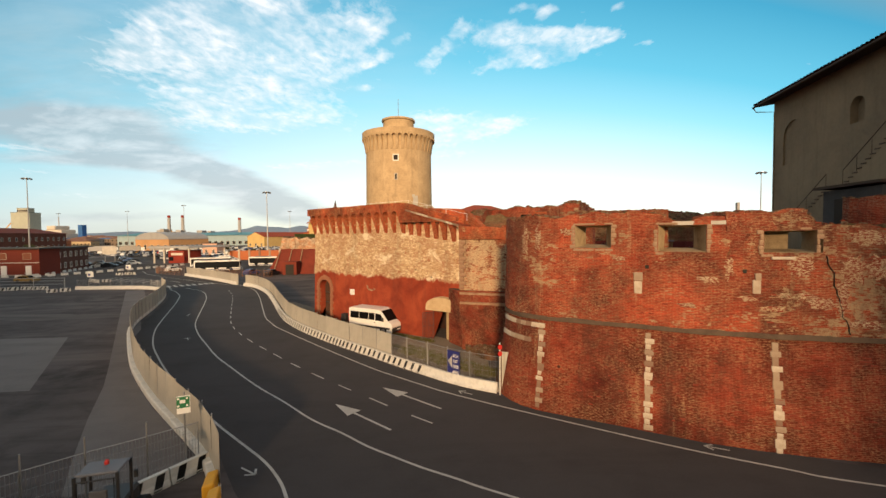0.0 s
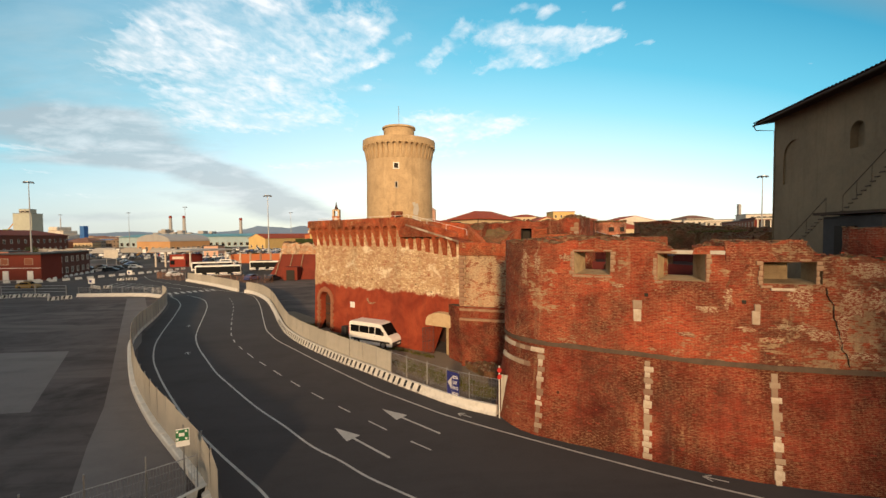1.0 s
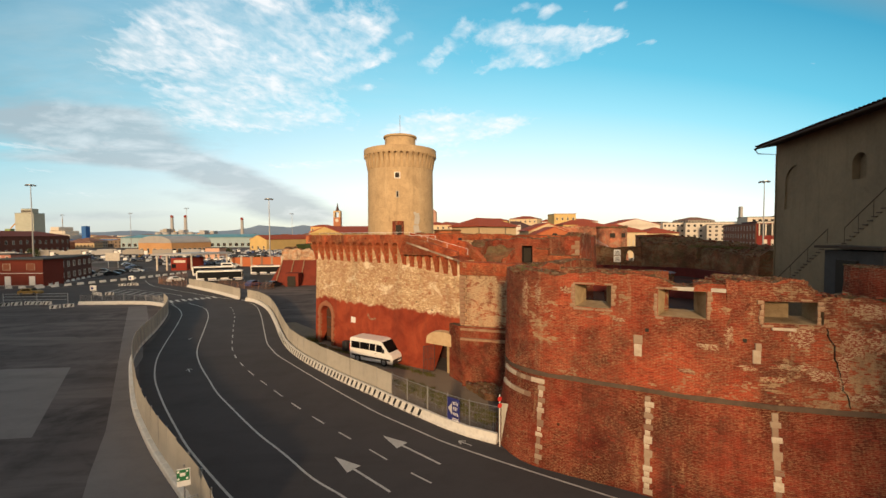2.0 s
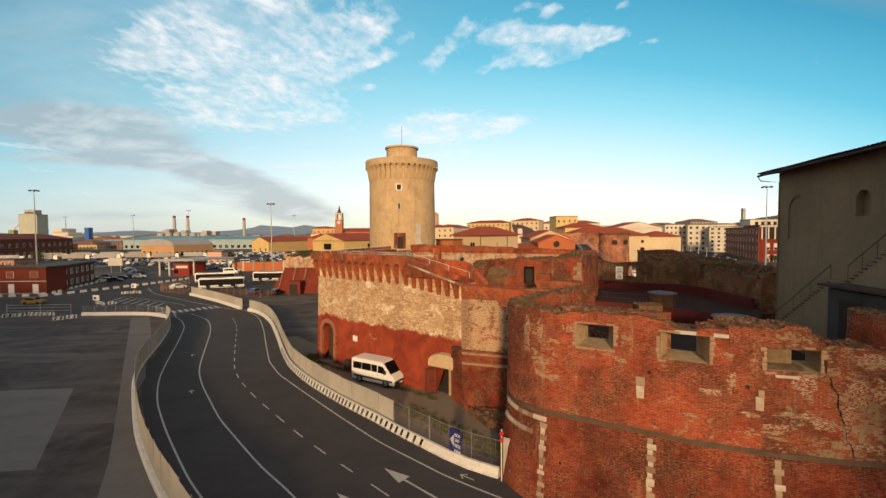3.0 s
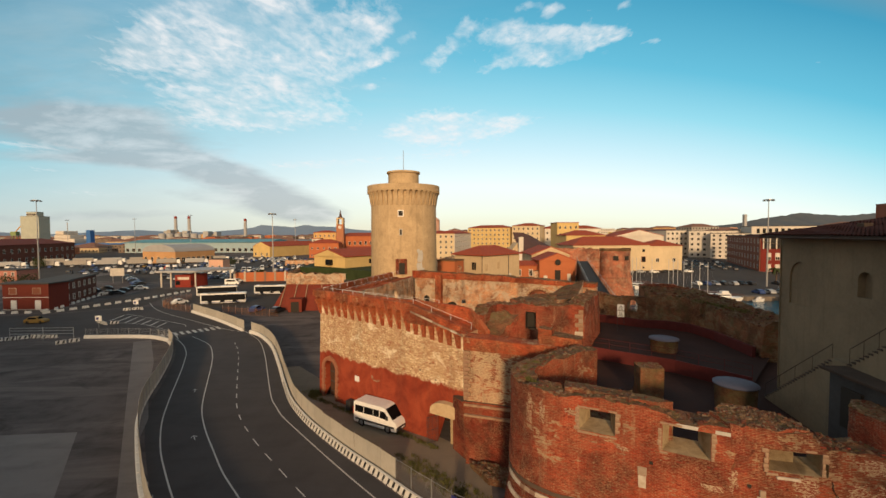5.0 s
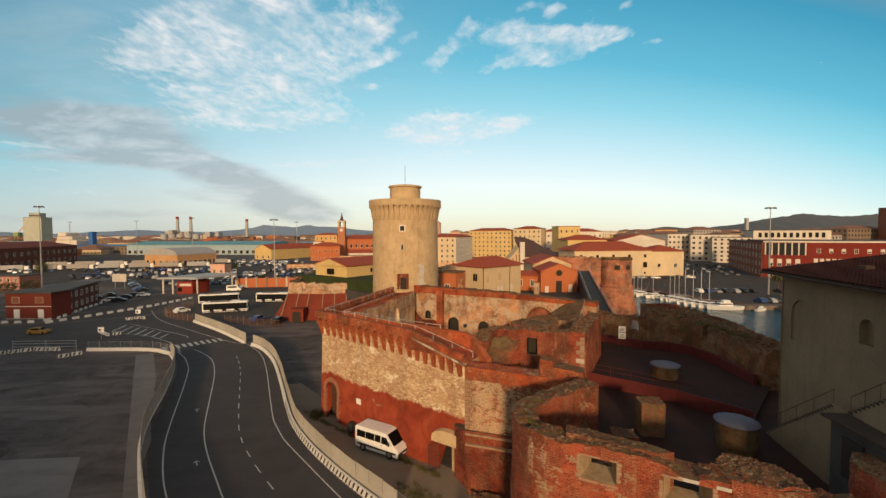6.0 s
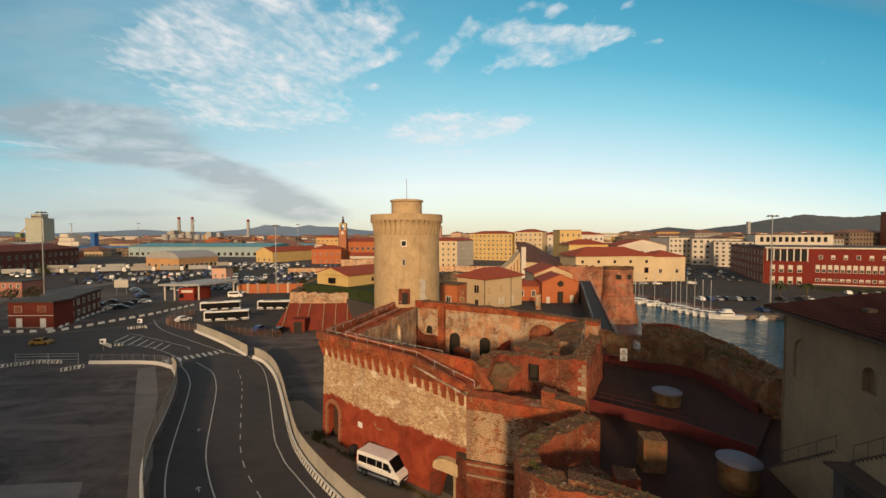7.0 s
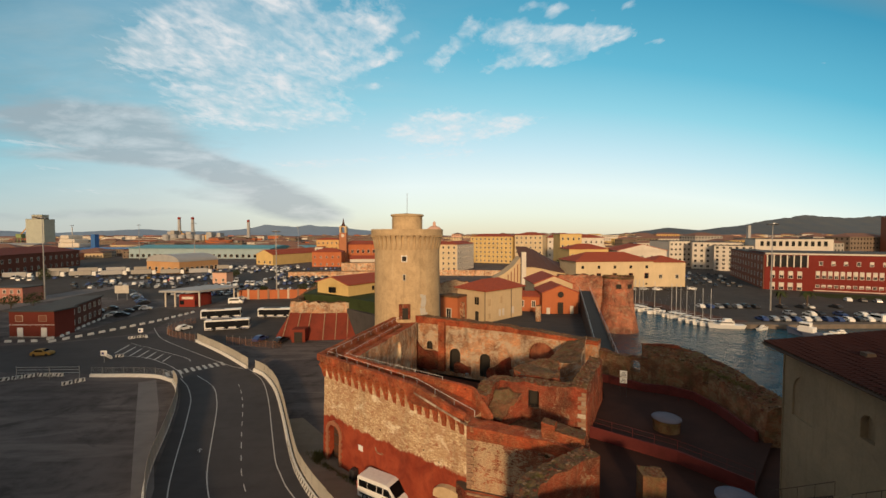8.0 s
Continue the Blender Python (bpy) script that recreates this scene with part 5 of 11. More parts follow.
def rubble_block(name, pts, z0, z1, mat, label, category, dz=0.12, cuts=5, seed=1, kind="structure", parent=None):
    """An eroded masonry lump on a polygon."""
    bm = bmesh.new()
    prism(bm, pts, z0, z1)
    bmesh.ops.subdivide_edges(bm, edges=bm.edges, cuts=cuts, use_grid_fill=True)
    bmesh.ops.triangulate(bm, faces=[f for f in bm.faces if len(f.verts) > 4])
    long = [e for e in bm.edges if e.calc_length() > 0.7]
    if long:
        bmesh.ops.subdivide_edges(bm, edges=long, cuts=1)
    for v in bm.verts:
        n3 = noise.noise_vector((v.co.x * 1.4 + seed, v.co.y * 1.4, v.co.z * 1.4))
        f = 1.0 if v.co.z > z0 + 0.3 else 0.2
        v.co += Vector((n3.x * dz, n3.y * dz, n3.z * dz * 1.2)) * f
    bm.normal_update()
    for f in bm.faces:
        f.material_index = 1 if f.normal.z > 0.6 else 0
    if parent is not None:
        return part(name, bm, mat, parent)
    return tagged(part(name, bm, mat), label, category, kind=kind)


merlon = rubble_block("merlon", [(12.9, 19.45), (14.1, 18.95), (15.7, 18.42), (16.15, 18.9), (15.9, 20.8), (14.2, 21.8), (12.9, 20.9)], 7.3, 10.75, [ruin_brick, ruin_top], "broken brick merlon with a mossy rubble top", "merlon", 0.16, 6, 3)
rubble_block("merlon", [(18.7, 17.65), (22.0, 16.9), (22.4, 19.2), (20.0, 20.6), (18.8, 19.6)], 7.3, 11.35, [ruin_brick, ruin_top], "boxy brick parapet block with worn top", "merlon", 0.08, 4, 7)
cut(merlon, [embrasure(*EMB[2], deep=0.75, skew=-0.1), embrasure((15.93, 18.33), 1.0, 0.8, 8.85, 9.88, deep=2.6)], jamb_plaster)
rear_parapet = rubble_block("rear_parapet", [(6.6, 23.9), (10.6, 21.4), (11.4, 21.5), (10.3, 22.6), (7.0, 24.9)], 7.3, 11.02, [bastion_brick, ruin_top], "low brick parapet course behind the embrasure", "parapet", 0.07, 5, 11)
# dark lining paints in the shade behind the embrasure
cut(rear_parapet, [embrasure(*EMB[0], deep=5.0)], dark_void)
rubble_block("masonry_stub", [(10.9, 26.9), (12.3, 26.6), (12.6, 28.0), (11.2, 28.4)], 7.3, 9.1, [ruin_brick, ruin_top], "broken square masonry stub on the terrace", "ruin", 0.1, 4, 15)
rubble_block("rubble_heap", [(7.2, 25.2), (10.8, 24.0), (11.6, 26.6), (10.4, 30.4), (7.6, 29.4)], 7.0, 8.4, [ruin_top, ruin_top], "heap of earth and brick rubble in the bastion", "rubble", 0.35, 6, 19)
rubble_block("slab", [(11.0, 20.5), (12.9, 19.4), (13.6, 20.9), (11.8, 22.2)], 10.18, 10.36, [concrete, ruin_top], "thin stone slab bridging the middle embrasure", "slab", 0.03, 3, 23)
rubble_block("masonry_pillar", [(14.55, 30.5), (16.15, 30.2), (16.35, 31.6), (14.75, 31.9)], 7.3, 9.75, [ruin_top, ruin_top], "stout freestanding brick pillar on the terrace", "pillar", 0.07, 4, 27)
rubble_block("parapet_return", [(9.0, 34.9), (11.2, 33.2), (11.8, 34.4), (9.9, 36.6)], 8.5, 11.15, [gate_brick, ruin_top], "sloping brick cap at the end of the flank wall", "parapet", 0.06, 4, 31)


# ---------------------------------------------------------------- wear on the bastion face
def make_wear():
    rnd = random.Random(33)
    inv = world_of(bastion).inverted()
    s0 = nearest_s(BPATH, (4.6, 24.9))
    s1 = nearest_s(BPATH, (21, 17.0))
    pts = resample(BPATH, 0.1)
    at = lambda s: min(pts, key=lambda q: abs(q[1] - s))
    kinds = []
    for w in (0.26, 0.22, 0.13):
        bm = bmesh.new()
        box(bm, 0, 0, -0.03, w, 0.10, 0.06)
        bmesh.ops.bevel(bm, geom=list(bm.edges), offset=0.008, segments=1, affect="EDGES")
        kinds.append(bm)
    protos = []
    for k in range(290):
        s, z = rnd.uniform(s0, s1), rnd.choice((rnd.uniform(5.4, 10.3), rnd.uniform(5.4, 10.3), rnd.uniform(0.4, 4.7)))
        z = round(z / 0.075) * 0.075
        p, _, t = at(s)
        nrm = Vector((t.y, -t.x))
        out = 0.75 * (1 - (z + 0.1) / 5.1) if z < 5 else 0.12 * (1 - (z - 5.1) / 5.6)
        e = p + nrm * (out - 0.025 + rnd.uniform(0, 0.02))
        if any((e - Vector(em[0])).length < em[1] / 2 + 0.2 and em[3] - 0.2 < z < em[4] + 0.2 for em in EMB):
            continue
        m = Matrix.Translation((e.x, e.y, z)) @ Matrix.Rotation(math.atan2(t.y, t.x) + rnd.uniform(-0.04, 0.04), 4, "Z")
        i = k % 3
        if len(protos) <= i:
            protos.append(loose("brick", kinds[i], brick_piece, bastion, m))
        else:
            share(protos[i], inv @ m, bastion)
    # putlog holes: shallow boxes, the shade of their depth painted on
    hole = None
    for x, z in ((16.75, 7.95), (18.6, 7.2), (18.9, 8.3), (17.6, 6.4), (13.6, 8.0), (15.3, 7.35), (10.1, 8.1), (12.6, 7.3), (9.3, 6.4), (19.8, 6.0), (6.6, 7.2), (11.2, 3.4)):
        y = float(np.interp(x, [p[0] for p in FRONT], [p[1] for p in FRONT]))
        m = face_pose(BPATH, (x, y), z, (0.75 * (1 - (z + 0.1) / 5.1) - 0.06) if z < 5 else 0.03)
        if hole is None:
            bm = bmesh.new()
            box(bm, 0, 0.05, -0.09, 0.17, 0.12, 0.18)
            hole = loose("putlog_hole", bm, dark_void, bastion, m)
        else:
            share(hole, inv @ m, bastion)
    # long settlement crack running down from the third embrasure
    bm = bmesh.new()
    zs = np.linspace(8.75, 5.3, 24)
    rows = []
    for i, z in enumerate(zs):
        x = 16.5 + 0.85 * (8.75 - z) / 3.45 + 0.16 * noise.noise((z * 1.7, 0, 5)) + 0.05 * noise.noise((z * 7, 1, 5))
        y = float(np.interp(x, [p[0] for p in FRONT], [p[1] for p in FRONT]))
        q, t, nrm = face_frame(BPATH, (x, y))
        w = 0.009 + 0.020 * abs(noise.noise((z * 3, 2, 0)))
        o = q + nrm * (0.12 * (1 - (z - 5.1) / 5.6) + 0.055)
        rows.append([bm.verts.new((*(o - t * w), z)), bm.verts.new((*(o - nrm * 0.1), z)), bm.verts.new((*(o + t * w), z))])
    for a, b in zip(rows, rows[1:]):
        bm.faces.new((a[0], a[2], b[2], b[0]))
        bm.faces.new((a[0], b[0], b[1], a[1]))
        bm.faces.new((a[2], a[1], b[1], b[2]))
    part("crack", bm, dark_void, bastion)


brick_piece = plaster("brick_piece", (0.27, 0.060, 0.034), (0.16, 0.032, 0.02), scale=2.0, streak=False)
make_wear()


def foot_scar():
    """Pale worn scar on the red foot of the gatehouse."""
    q, t, nrm = face_frame(GPATH_, (-6.4, 45.25))
    bm = bmesh.new()
    rim, hub = [], []
    for i in range(28):
        a = math.pi * (0.15 + 0.95 * i / 27)
        for r, row in ((0.75, rim), (0.48 + 0.12 * noise.noise((i * 0.7, 0, 1)), hub)):
            r *= 1 + 0.12 * noise.noise((i * 0.9, r, 3))
            z = 4.35 - 0.62 * r * math.sin(a)
            o = 0.35 * (1 - z / 12) + 0.045
            e = q + t * (r * math.cos(a)) + nrm * o
            row.append(bm.verts.new((e.x, e.y, z)))
    for i in range(27):
        bm.faces.new((rim[i], rim[i + 1], hub[i + 1], hub[i]))
    bmesh.ops.recalc_face_normals(bm, faces=bm.faces)
    part("worn_scar", bm, render_patch_mat, gatehouse)


GPATH_ = [GA, GB, GC]


def patch_material():
    m, nt, b = material("render_patch", (0.5, 0.38, 0.25), 0.95, 0, 0.12)
    n = Nodes(nt)
    fine = n.noise(n.vec("Object", (8, 8, 22)), 1.0, 4, 0.7)
    big = n.noise(n.vec("Object"), 1.1, 5, 0.66)
    col = n.mix(n.ramp(big, 0.35, 0.65), (0.34, 0.235, 0.14), (0.46, 0.36, 0.245))
    col = n.mix(n.ramp(fine, 0.46, 0.54), col, (0.20, 0.045, 0.027))
    col = n.mix(n.math("MULTIPLY", n.ramp(big, 0.58, 0.70), 0.7), col, (0.13, 0.10, 0.055))
    n.L(col, b.inputs["Base Color"])
    n.L(n.bump(fine, 0.6, 0.03), b.inputs["Normal"])
    return m


render_patch_mat = patch_material()


def render_patches():
    """Remains of old pale render on the upper wall, ragged along the courses."""
    pts = resample(BPATH, 0.05)
    at = lambda s: min(pts, key=lambda q: abs(q[1] - s))
    spots = [(15.65, 18.4, 8.28, 0.75, 0.8), (17.45, 17.86, 8.1, 0.7, 1.0), (18.0, 17.7, 9.5, 1.0, 0.5), (15.55, 18.42, 6.9, 1.3, 0.22), (12.3, 19.72, 7.55, 0.7, 0.3), (13.1, 19.35, 8.2, 0.3, 0.9), (4.72, 24.6, 9.3, 0.35, 1.9), (5.25, 24.0, 9.55, 0.3, 1.1),
             (16.4, 18.16, 6.6, 0.9, 0.35), (17.1, 17.97, 6.9, 0.35, 1.3), (18.6, 17.5, 8.2, 1.1, 0.9), (19.6, 17.3, 6.3, 0.8, 0.9), (14.5, 18.8, 6.3, 0.8, 0.25), (13.7, 19.1, 6.75, 0.6, 0.2), (11.6, 20.2, 6.3, 0.7, 0.18), (9.0, 21.8, 8.5, 0.5, 0.16), (6.6, 23.1, 9.9, 0.5, 0.3), (17.9, 17.75, 5.75, 1.2, 0.3)]
    rnd = random.Random(61)
    for k, (x, y, zc, w, h) in enumerate(spots):
        s0 = nearest_s(BPATH, (x, y))
        bm = bmesh.new()
        lay = bm.loops.layers.uv.verify()
        N, R = 40, 4
        ring = []
        for j in range(R + 1):
            row = []
            for i in range(N):
                a = 2 * math.pi * i / N
                r = (j / R) * (1 + 0.55 * noise.noise((3 * math.cos(a), 3 * math.sin(a), k * 3.1)) + 0.25 * noise.noise((9 * math.cos(a), 9 * math.sin(a), k * 7.7)))
                s, z = s0 + w * 0.62 * r * math.cos(a) * (1 + 0.25 * abs(math.sin(a))), zc + h * 0.62 * r * math.sin(a)
                p, _, t = at(s)
                nrm = Vector((t.y, -t.x))
                f = (z - 5.1) / 5.7
                o = 0.12 * (1 - f) + 0.07 * noise.noise((p.x * 0.8, p.y * 0.8, z * 0.8)) + 0.03 - 0.035 * (j / R) ** 3
                e = p + nrm * o
                row.append(bm.verts.new((e.x, e.y, z)))
            ring.append(row)
        for j in range(1, R):
            for i in range(N):
                bm.faces.new((ring[j][i], ring[j][(i + 1) % N], ring[j + 1][(i + 1) % N], ring[j + 1][i]))
        bm.faces.new(ring[1])
        bmesh.ops.delete(bm, geom=ring[0], context="VERTS")
        bmesh.ops.recalc_face_normals(bm, faces=bm.faces)
        part("render_patch", bm, render_patch_mat, bastion)


render_patches()
foot_scar()


# ---------------------------------------------------------------- terrace furniture
def make_cistern(cx, cy, z0, r, h):
    c = thing("cistern", "round brick cistern head with pale blue domed lid", "cistern", (cx, cy, z0), group="cisterns on the terrace")
    bm = bmesh.new()
    lathe(bm, cx, cy, [(r * 0.86, z0), (r * 0.84, z0 + 0.18), (r * 0.88, z0 + 0.2), (r * 0.93, z0 + h - 0.12)], 32)
    part("drum", bm, ruin_top, c)
    bm = bmesh.new()
    lathe(bm, cx, cy, [(r, z0 + h - 0.13), (r, z0 + h - 0.05), (r * 0.6, z0 + h + 0.06), (0.05, z0 + h + 0.1)], 36)
    part("lid", bm, pale_blue, c, "pale blue metal lid", True)


make_cistern(22.9, 41.6, 7.3, 1.38, 1.75)
make_cistern(20.3, 28.6, 7.3, 1.38, 1.95)


def make_walkway():
    w = thing("walkway", "dark red raised walkway with thin railings on the terrace", "walkway", (18, 38, 7.3), kind="structure")
    near = [(13.6, 42.2), (20.7, 36.2), (24.0, 31.6)]
    bm = bmesh.new()
    sheet(bm, [(13.6, 42.2), (20.7, 36.2), (24.0, 31.6), (33, 40), (33, 44), (31.5, 48), (26.5, 51.5), (22.6, 56.5), (20.2, 50)], 7.75)
    part("deck", bm, terrace_floor, w)
    bm = bmesh.new()
    wall_strip(bm, near, 7.28, 8.45, 0.12, 0, 1.5, 0, 0.01, rows=1, topn=1)
    part("kickboard", bm, red_deck, w)
    bm = bmesh.new()
    strip(bm, [(13.9, 43.0), (21.2, 37.0), (24.4, 32.2)], 1.5, 7.765)
    part("red_path", bm, red_deck, w)
    far = [(22.0, 55.3), (26.0, 51.4), (28.6, 50.6), (30.3, 48.6), (30.6, 45.0), (29.9, 38.8)]
    bm = bmesh.new()
    wall_strip(bm, far, 7.6, 8.75, 0.3, 0, 1.5, 0.02, 0.02, rows=1, topn=1)
    part("red_dado", bm, red_deck, w)
    pts = resample(near, 1.7)
    for hgt in (8.95, 9.4):
        bm = bmesh.new()
        tube(bm, [(p.x, p.y, hgt) for p, _, _ in pts], 0.016, 5)
        part("rail", bm, red_deck, w)
    for p, _, _ in pts:
        bm = bmesh.new()
        tube(bm, [(p.x, p.y, 8.4), (p.x, p.y, 9.4)], 0.018, 5)
        part("post", bm, red_deck, w)
    pts = resample([(22.6, 53.5), (28.4, 48.4), (31.0, 45), (30.4, 39)], 2.4)
    bm = bmesh.new()
    tube(bm, [(p.x, p.y, 8.85) for p, _, _ in pts], 0.02, 5)
    part("rail", bm, red_deck, w)
    for p, _, _ in pts:
        bm = bmesh.new()
        tube(bm, [(p.x, p.y, 7.7), (p.x, p.y, 8.85)], 0.02, 5)
        part("post", bm, red_deck, w)


make_walkway()


sea_stone = brick_wall("sea_stone", c1=(0.19, 0.085, 0.05), c2=(0.12, 0.055, 0.036), mortar=(0.22, 0.15, 0.10), pale=(0.38, 0.28, 0.17), patch=0.50, moss=0.13, dark=0.6)


def make_seaward_wall():
    w = thing("seaward_wall", "eroded brick wall over the harbour with grassy crown", "wall", (29, 50, 7), kind="structure")
    low = [(22.6, 58.6), (25.4, 56.2), (26.4, 55.2), (27.75, 53.85)]
    bay = [(27.6, 53.7), (29.0, 53.5), (30.4, 52.7), (31.5, 51.0), (32.1, 48.6), (31.6, 45.0), (30.8, 38.6)]
    bm = bmesh.new()
    wall_strip(bm, low, 6.0, profile([(0, 11.2), (3.6, 10.9), (7, 11.0)]), 1.0, 0.1, 0.45, 0.13, 0.10, rows=9, back_z=-2.0)
    front = part("wall", bm, [sea_stone, ruin_top], w)
    bm = bmesh.new()
    wall_strip(bm, bay, 6.0, profile([(0, 11.5), (3, 11.5), (5.2, 11.3), (7.6, 11.0), (11, 10.75), (18, 10.7)]), 2.3, 0.1, 0.4, 0.16, 0.13, rows=9, back_z=-2.0, topn=6, climb=1.0)
    rear = part("round_wall", bm, [sea_stone, ruin_top], w)
    # round-headed opening towards the water, and a narrow slit
    for ob, path, p, width, z0, z1 in ((front, low, (26.5, 55.05), 1.3, 9.1, 10.65), (rear, bay, (32.05, 48.9), 0.75, 9.7, 11.3)):
        q, t, nrm = face_frame(path, p)
        bm = bmesh.new()
        prof = [(-width / 2, z0), (width / 2, z0)] + [(width / 2 * math.cos(a), z1 - width / 2 + width / 2 * math.sin(a)) for a in np.linspace(0, math.pi, 9)]
        fore, back = [], []
        for sx, z in prof:
            a, c = q + t * sx + nrm * 0.8, q + t * sx - nrm * 3.6
            fore.append(bm.verts.new((a.x, a.y, z))), back.append(bm.verts.new((c.x, c.y, z)))
        k = len(prof)
        bm.faces.new(fore), bm.faces.new(back[::-1])
        for i in range(k):
            bm.faces.new((fore[i], back[i], back[(i + 1) % k], fore[(i + 1) % k]))
        cut(ob, [bm])
    # low brick rim along the outer edge of the round wall
    bm = bmesh.new()
    rim = [p - Vector((t.y, -t.x)) * 2.0 for p, s, t in resample(bay[:5], 0.6)]
    wall_strip(bm, rim, 11.0, profile([(0, 12.7), (4, 12.75), (6, 12.3), (9, 12.0)]), 0.35, 0.0, 0.5, 0.05, 0.06, rows=2, topn=1)
    part("brick_rim", bm, [ruin_brick, ruin_brick], w)
    board = thing("notice_board", "white notice board with two sheets on dark posts", "sign", (22.5, 50.0, 7.3))
    ang = radians(-22)
    m = Matrix.Translation((22.5, 50.0, 0)) @ Matrix.Rotation(ang, 4, "Z")
    for x in (-0.36, 0.36):
        bm = bmesh.new()
        tube(bm, [(x, 0.06, 7.3), (x, 0.06, 10.95)], 0.03, 6)
        loose("post", bm, black_paint, board, m)
    for z in (9.45, 10.25):
        bm = bmesh.new()
        box(bm, 0, 0, z, 0.8, 0.05, 0.72)
        sh = loose("sheet", bm, white_paint, board, m)
        for i in range(3):
            bm = bmesh.new()
            box(bm, 0, -0.035, z + 0.12 + i * 0.17, 0.55 - 0.1 * i, 0.02, 0.06)
            bar = part("print_bar", bm, black_paint)
            bar.parent = sh


make_seaward_wall()


# ---------------------------------------------------------------- grey building
def make_grey_building():
    g = thing("grey_building", "tall grey rendered building with red tiled roof and arched niches", "building", (30, 24, 7.3), kind="structure")
    a, b = Vector((25.3, 30.8)), Vector((22.15, 18.2))
    t = (b - a).normalized()            # along the wall towards the front
    nrm = Vector((t.y, -t.x))           # outward, to the west
    if nrm.x > 0:
        nrm = -nrm
    c, d = a - nrm * 17 + Vector((0, 1.2)), b - nrm * 17
    ZT = 18.75
    bm = bmesh.new()
    prism(bm, [(*a, 19.45), (*b, 19.45), (*d, 21.95), (*c, 21.95)], 6.5, ZT)
    ob = part("wall", bm, grey_render, g)
    cutters = []
    for s, w, z0, z1, deep in ((2.25, 2.2, 14.6, 17.6, 0.12), (7.9, 1.05, 15.95, 17.42, 0.38)):
        e = a + t * s
        prof = [(-w / 2, z0), (w / 2, z0)] + [(w / 2 * math.cos(x), z1 - w / 2 + w / 2 * math.sin(x)) for x in np.linspace(0, math.pi, 11)]
        bm = bmesh.new()
        fr = [bm.verts.new((*(e + t * sx + nrm * 0.5), z)) for sx, z in prof]
        bk = [bm.verts.new((*(e + t * sx - nrm * deep), z)) for sx, z in prof]
        k = len(prof)
        bm.faces.new(fr), bm.faces.new(bk[::-1])
        for i in range(k):
            bm.faces.new((fr[i], bk[i], bk[(i + 1) % k], fr[(i + 1) % k]))
        cutters.append(bm)
    cut(ob, cutters)
    # roof: deck boards under the eaves, then tile courses
    over = 1.1
    n2 = (c - a).normalized()
    north = -t
    p = [a + nrm * over + north * 0.55, b + nrm * over + t * 1.0, d - nrm * 0.5 + t * 1.0, c - nrm * 0.5 + north * 0.55]
    rise = lambda q: 19.3 + 0.15 * min((Vector(q) - p[0]).dot(-nrm), 18.0)
    bm = bmesh.new()
    k1, k2 = p[0] - nrm * 18.0, p[1] - nrm * 18.0
    lo = [bm.verts.new((*q, rise(q))) for q in (p[0], p[1], k2, k1)]
    hi = [bm.verts.new((v.co.x, v.co.y, v.co.z + 0.14)) for v in lo]
    bm.faces.new(lo[::-1]), bm.faces.new(hi)
    for i in range(4):
        bm.faces.new((lo[i], lo[(i + 1) % 4], hi[(i + 1) % 4], hi[i]))
    bmesh.ops.recalc_face_normals(bm, faces=bm.faces)
    part("roof_deck", bm, dark_wood, g)
    # pantile rows: half-round covers laid in courses, one mesh shared
    width, run = 0.30, 0.42
    bm = bmesh.new()
    for i in range(6):
        a0, a1 = math.pi * i / 6, math.pi * (i + 1) / 6
        r = 0.125
        q = [(r * math.cos(a0), 0, r * math.sin(a0) * 0.8), (r * math.cos(a1), 0, r * math.sin(a1) * 0.8), (r * 0.86 * math.cos(a1), -run * 1.12, r * 0.69 * math.sin(a1) - 0.02), (r * 0.86 * math.cos(a0), -run * 1.12, r * 0.69 * math.sin(a0) - 0.02)]
        bm.faces.new([bm.verts.new(v) for v in q])
    bmesh.ops.remove_doubles(bm, verts=bm.verts, dist=1e-4)
    slope = math.atan(0.15)
    # local frame: x along the eave, -y up the slope
    ang = math.atan2(t.y, t.x)
    base = Matrix.Translation((*p[0], 19.3 + 0.15)) @ Matrix.Rotation(ang, 4, "Z") @ Matrix.Rotation(math.pi, 4, "Z") @ Matrix.Rotation(-slope, 4, "X")
    length = (p[1] - p[0]).length
    cols, rows = int(length / width), 41
    near, rest = 0, bmesh.new()
    first = None
    inv = world_of(g).inverted()
    roof_rows = []
    for j in range(rows):
        for i in range(cols):
            m = base @ Matrix.Translation((-(i + 0.5) * width, -j * run + 0.06, 0.02 + 0.012 * math.sin(i * 12.9 + j * 7.7))) @ Matrix.Rotation(0.03 * math.sin(i * 5.1 + j * 3.3), 4, "Z")
            roof_rows.append((i, j, m))
    tile = None
    for i, j, m in roof_rows:
        if i < 32 and j < 9:
            if tile is None:
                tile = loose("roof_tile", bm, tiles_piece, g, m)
            else:
                share(tile, inv @ m, g)
        else:
            for f in tile.data.polygons:
                rest.faces.new([rest.verts.new(m @ tile.data.vertices[v].co) for v in f.vertices])
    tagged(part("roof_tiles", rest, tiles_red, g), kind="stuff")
    bm = bmesh.new()
    q = p[0] + t * 5.2 - nrm * 3.2
    box(bm, q.x, q.y, rise(q) + 0.1, 0.6, 0.5, 0.35, ang)
    soften(bm, 0.03)
    part("roof_vent", bm, band_stone, g)
    bm = bmesh.new()
    e0, e1 = p[0] + nrm * 0.06, p[1] + nrm * 0.06
    tube(bm, [(e0.x, e0.y, 19.3), (e1.x, e1.y, 19.3)], 0.07, 8)
    part("gutter", bm, dark_wood, g)
    bm = bmesh.new()
    cr = a + nrm * 0.05 - north * 0.12
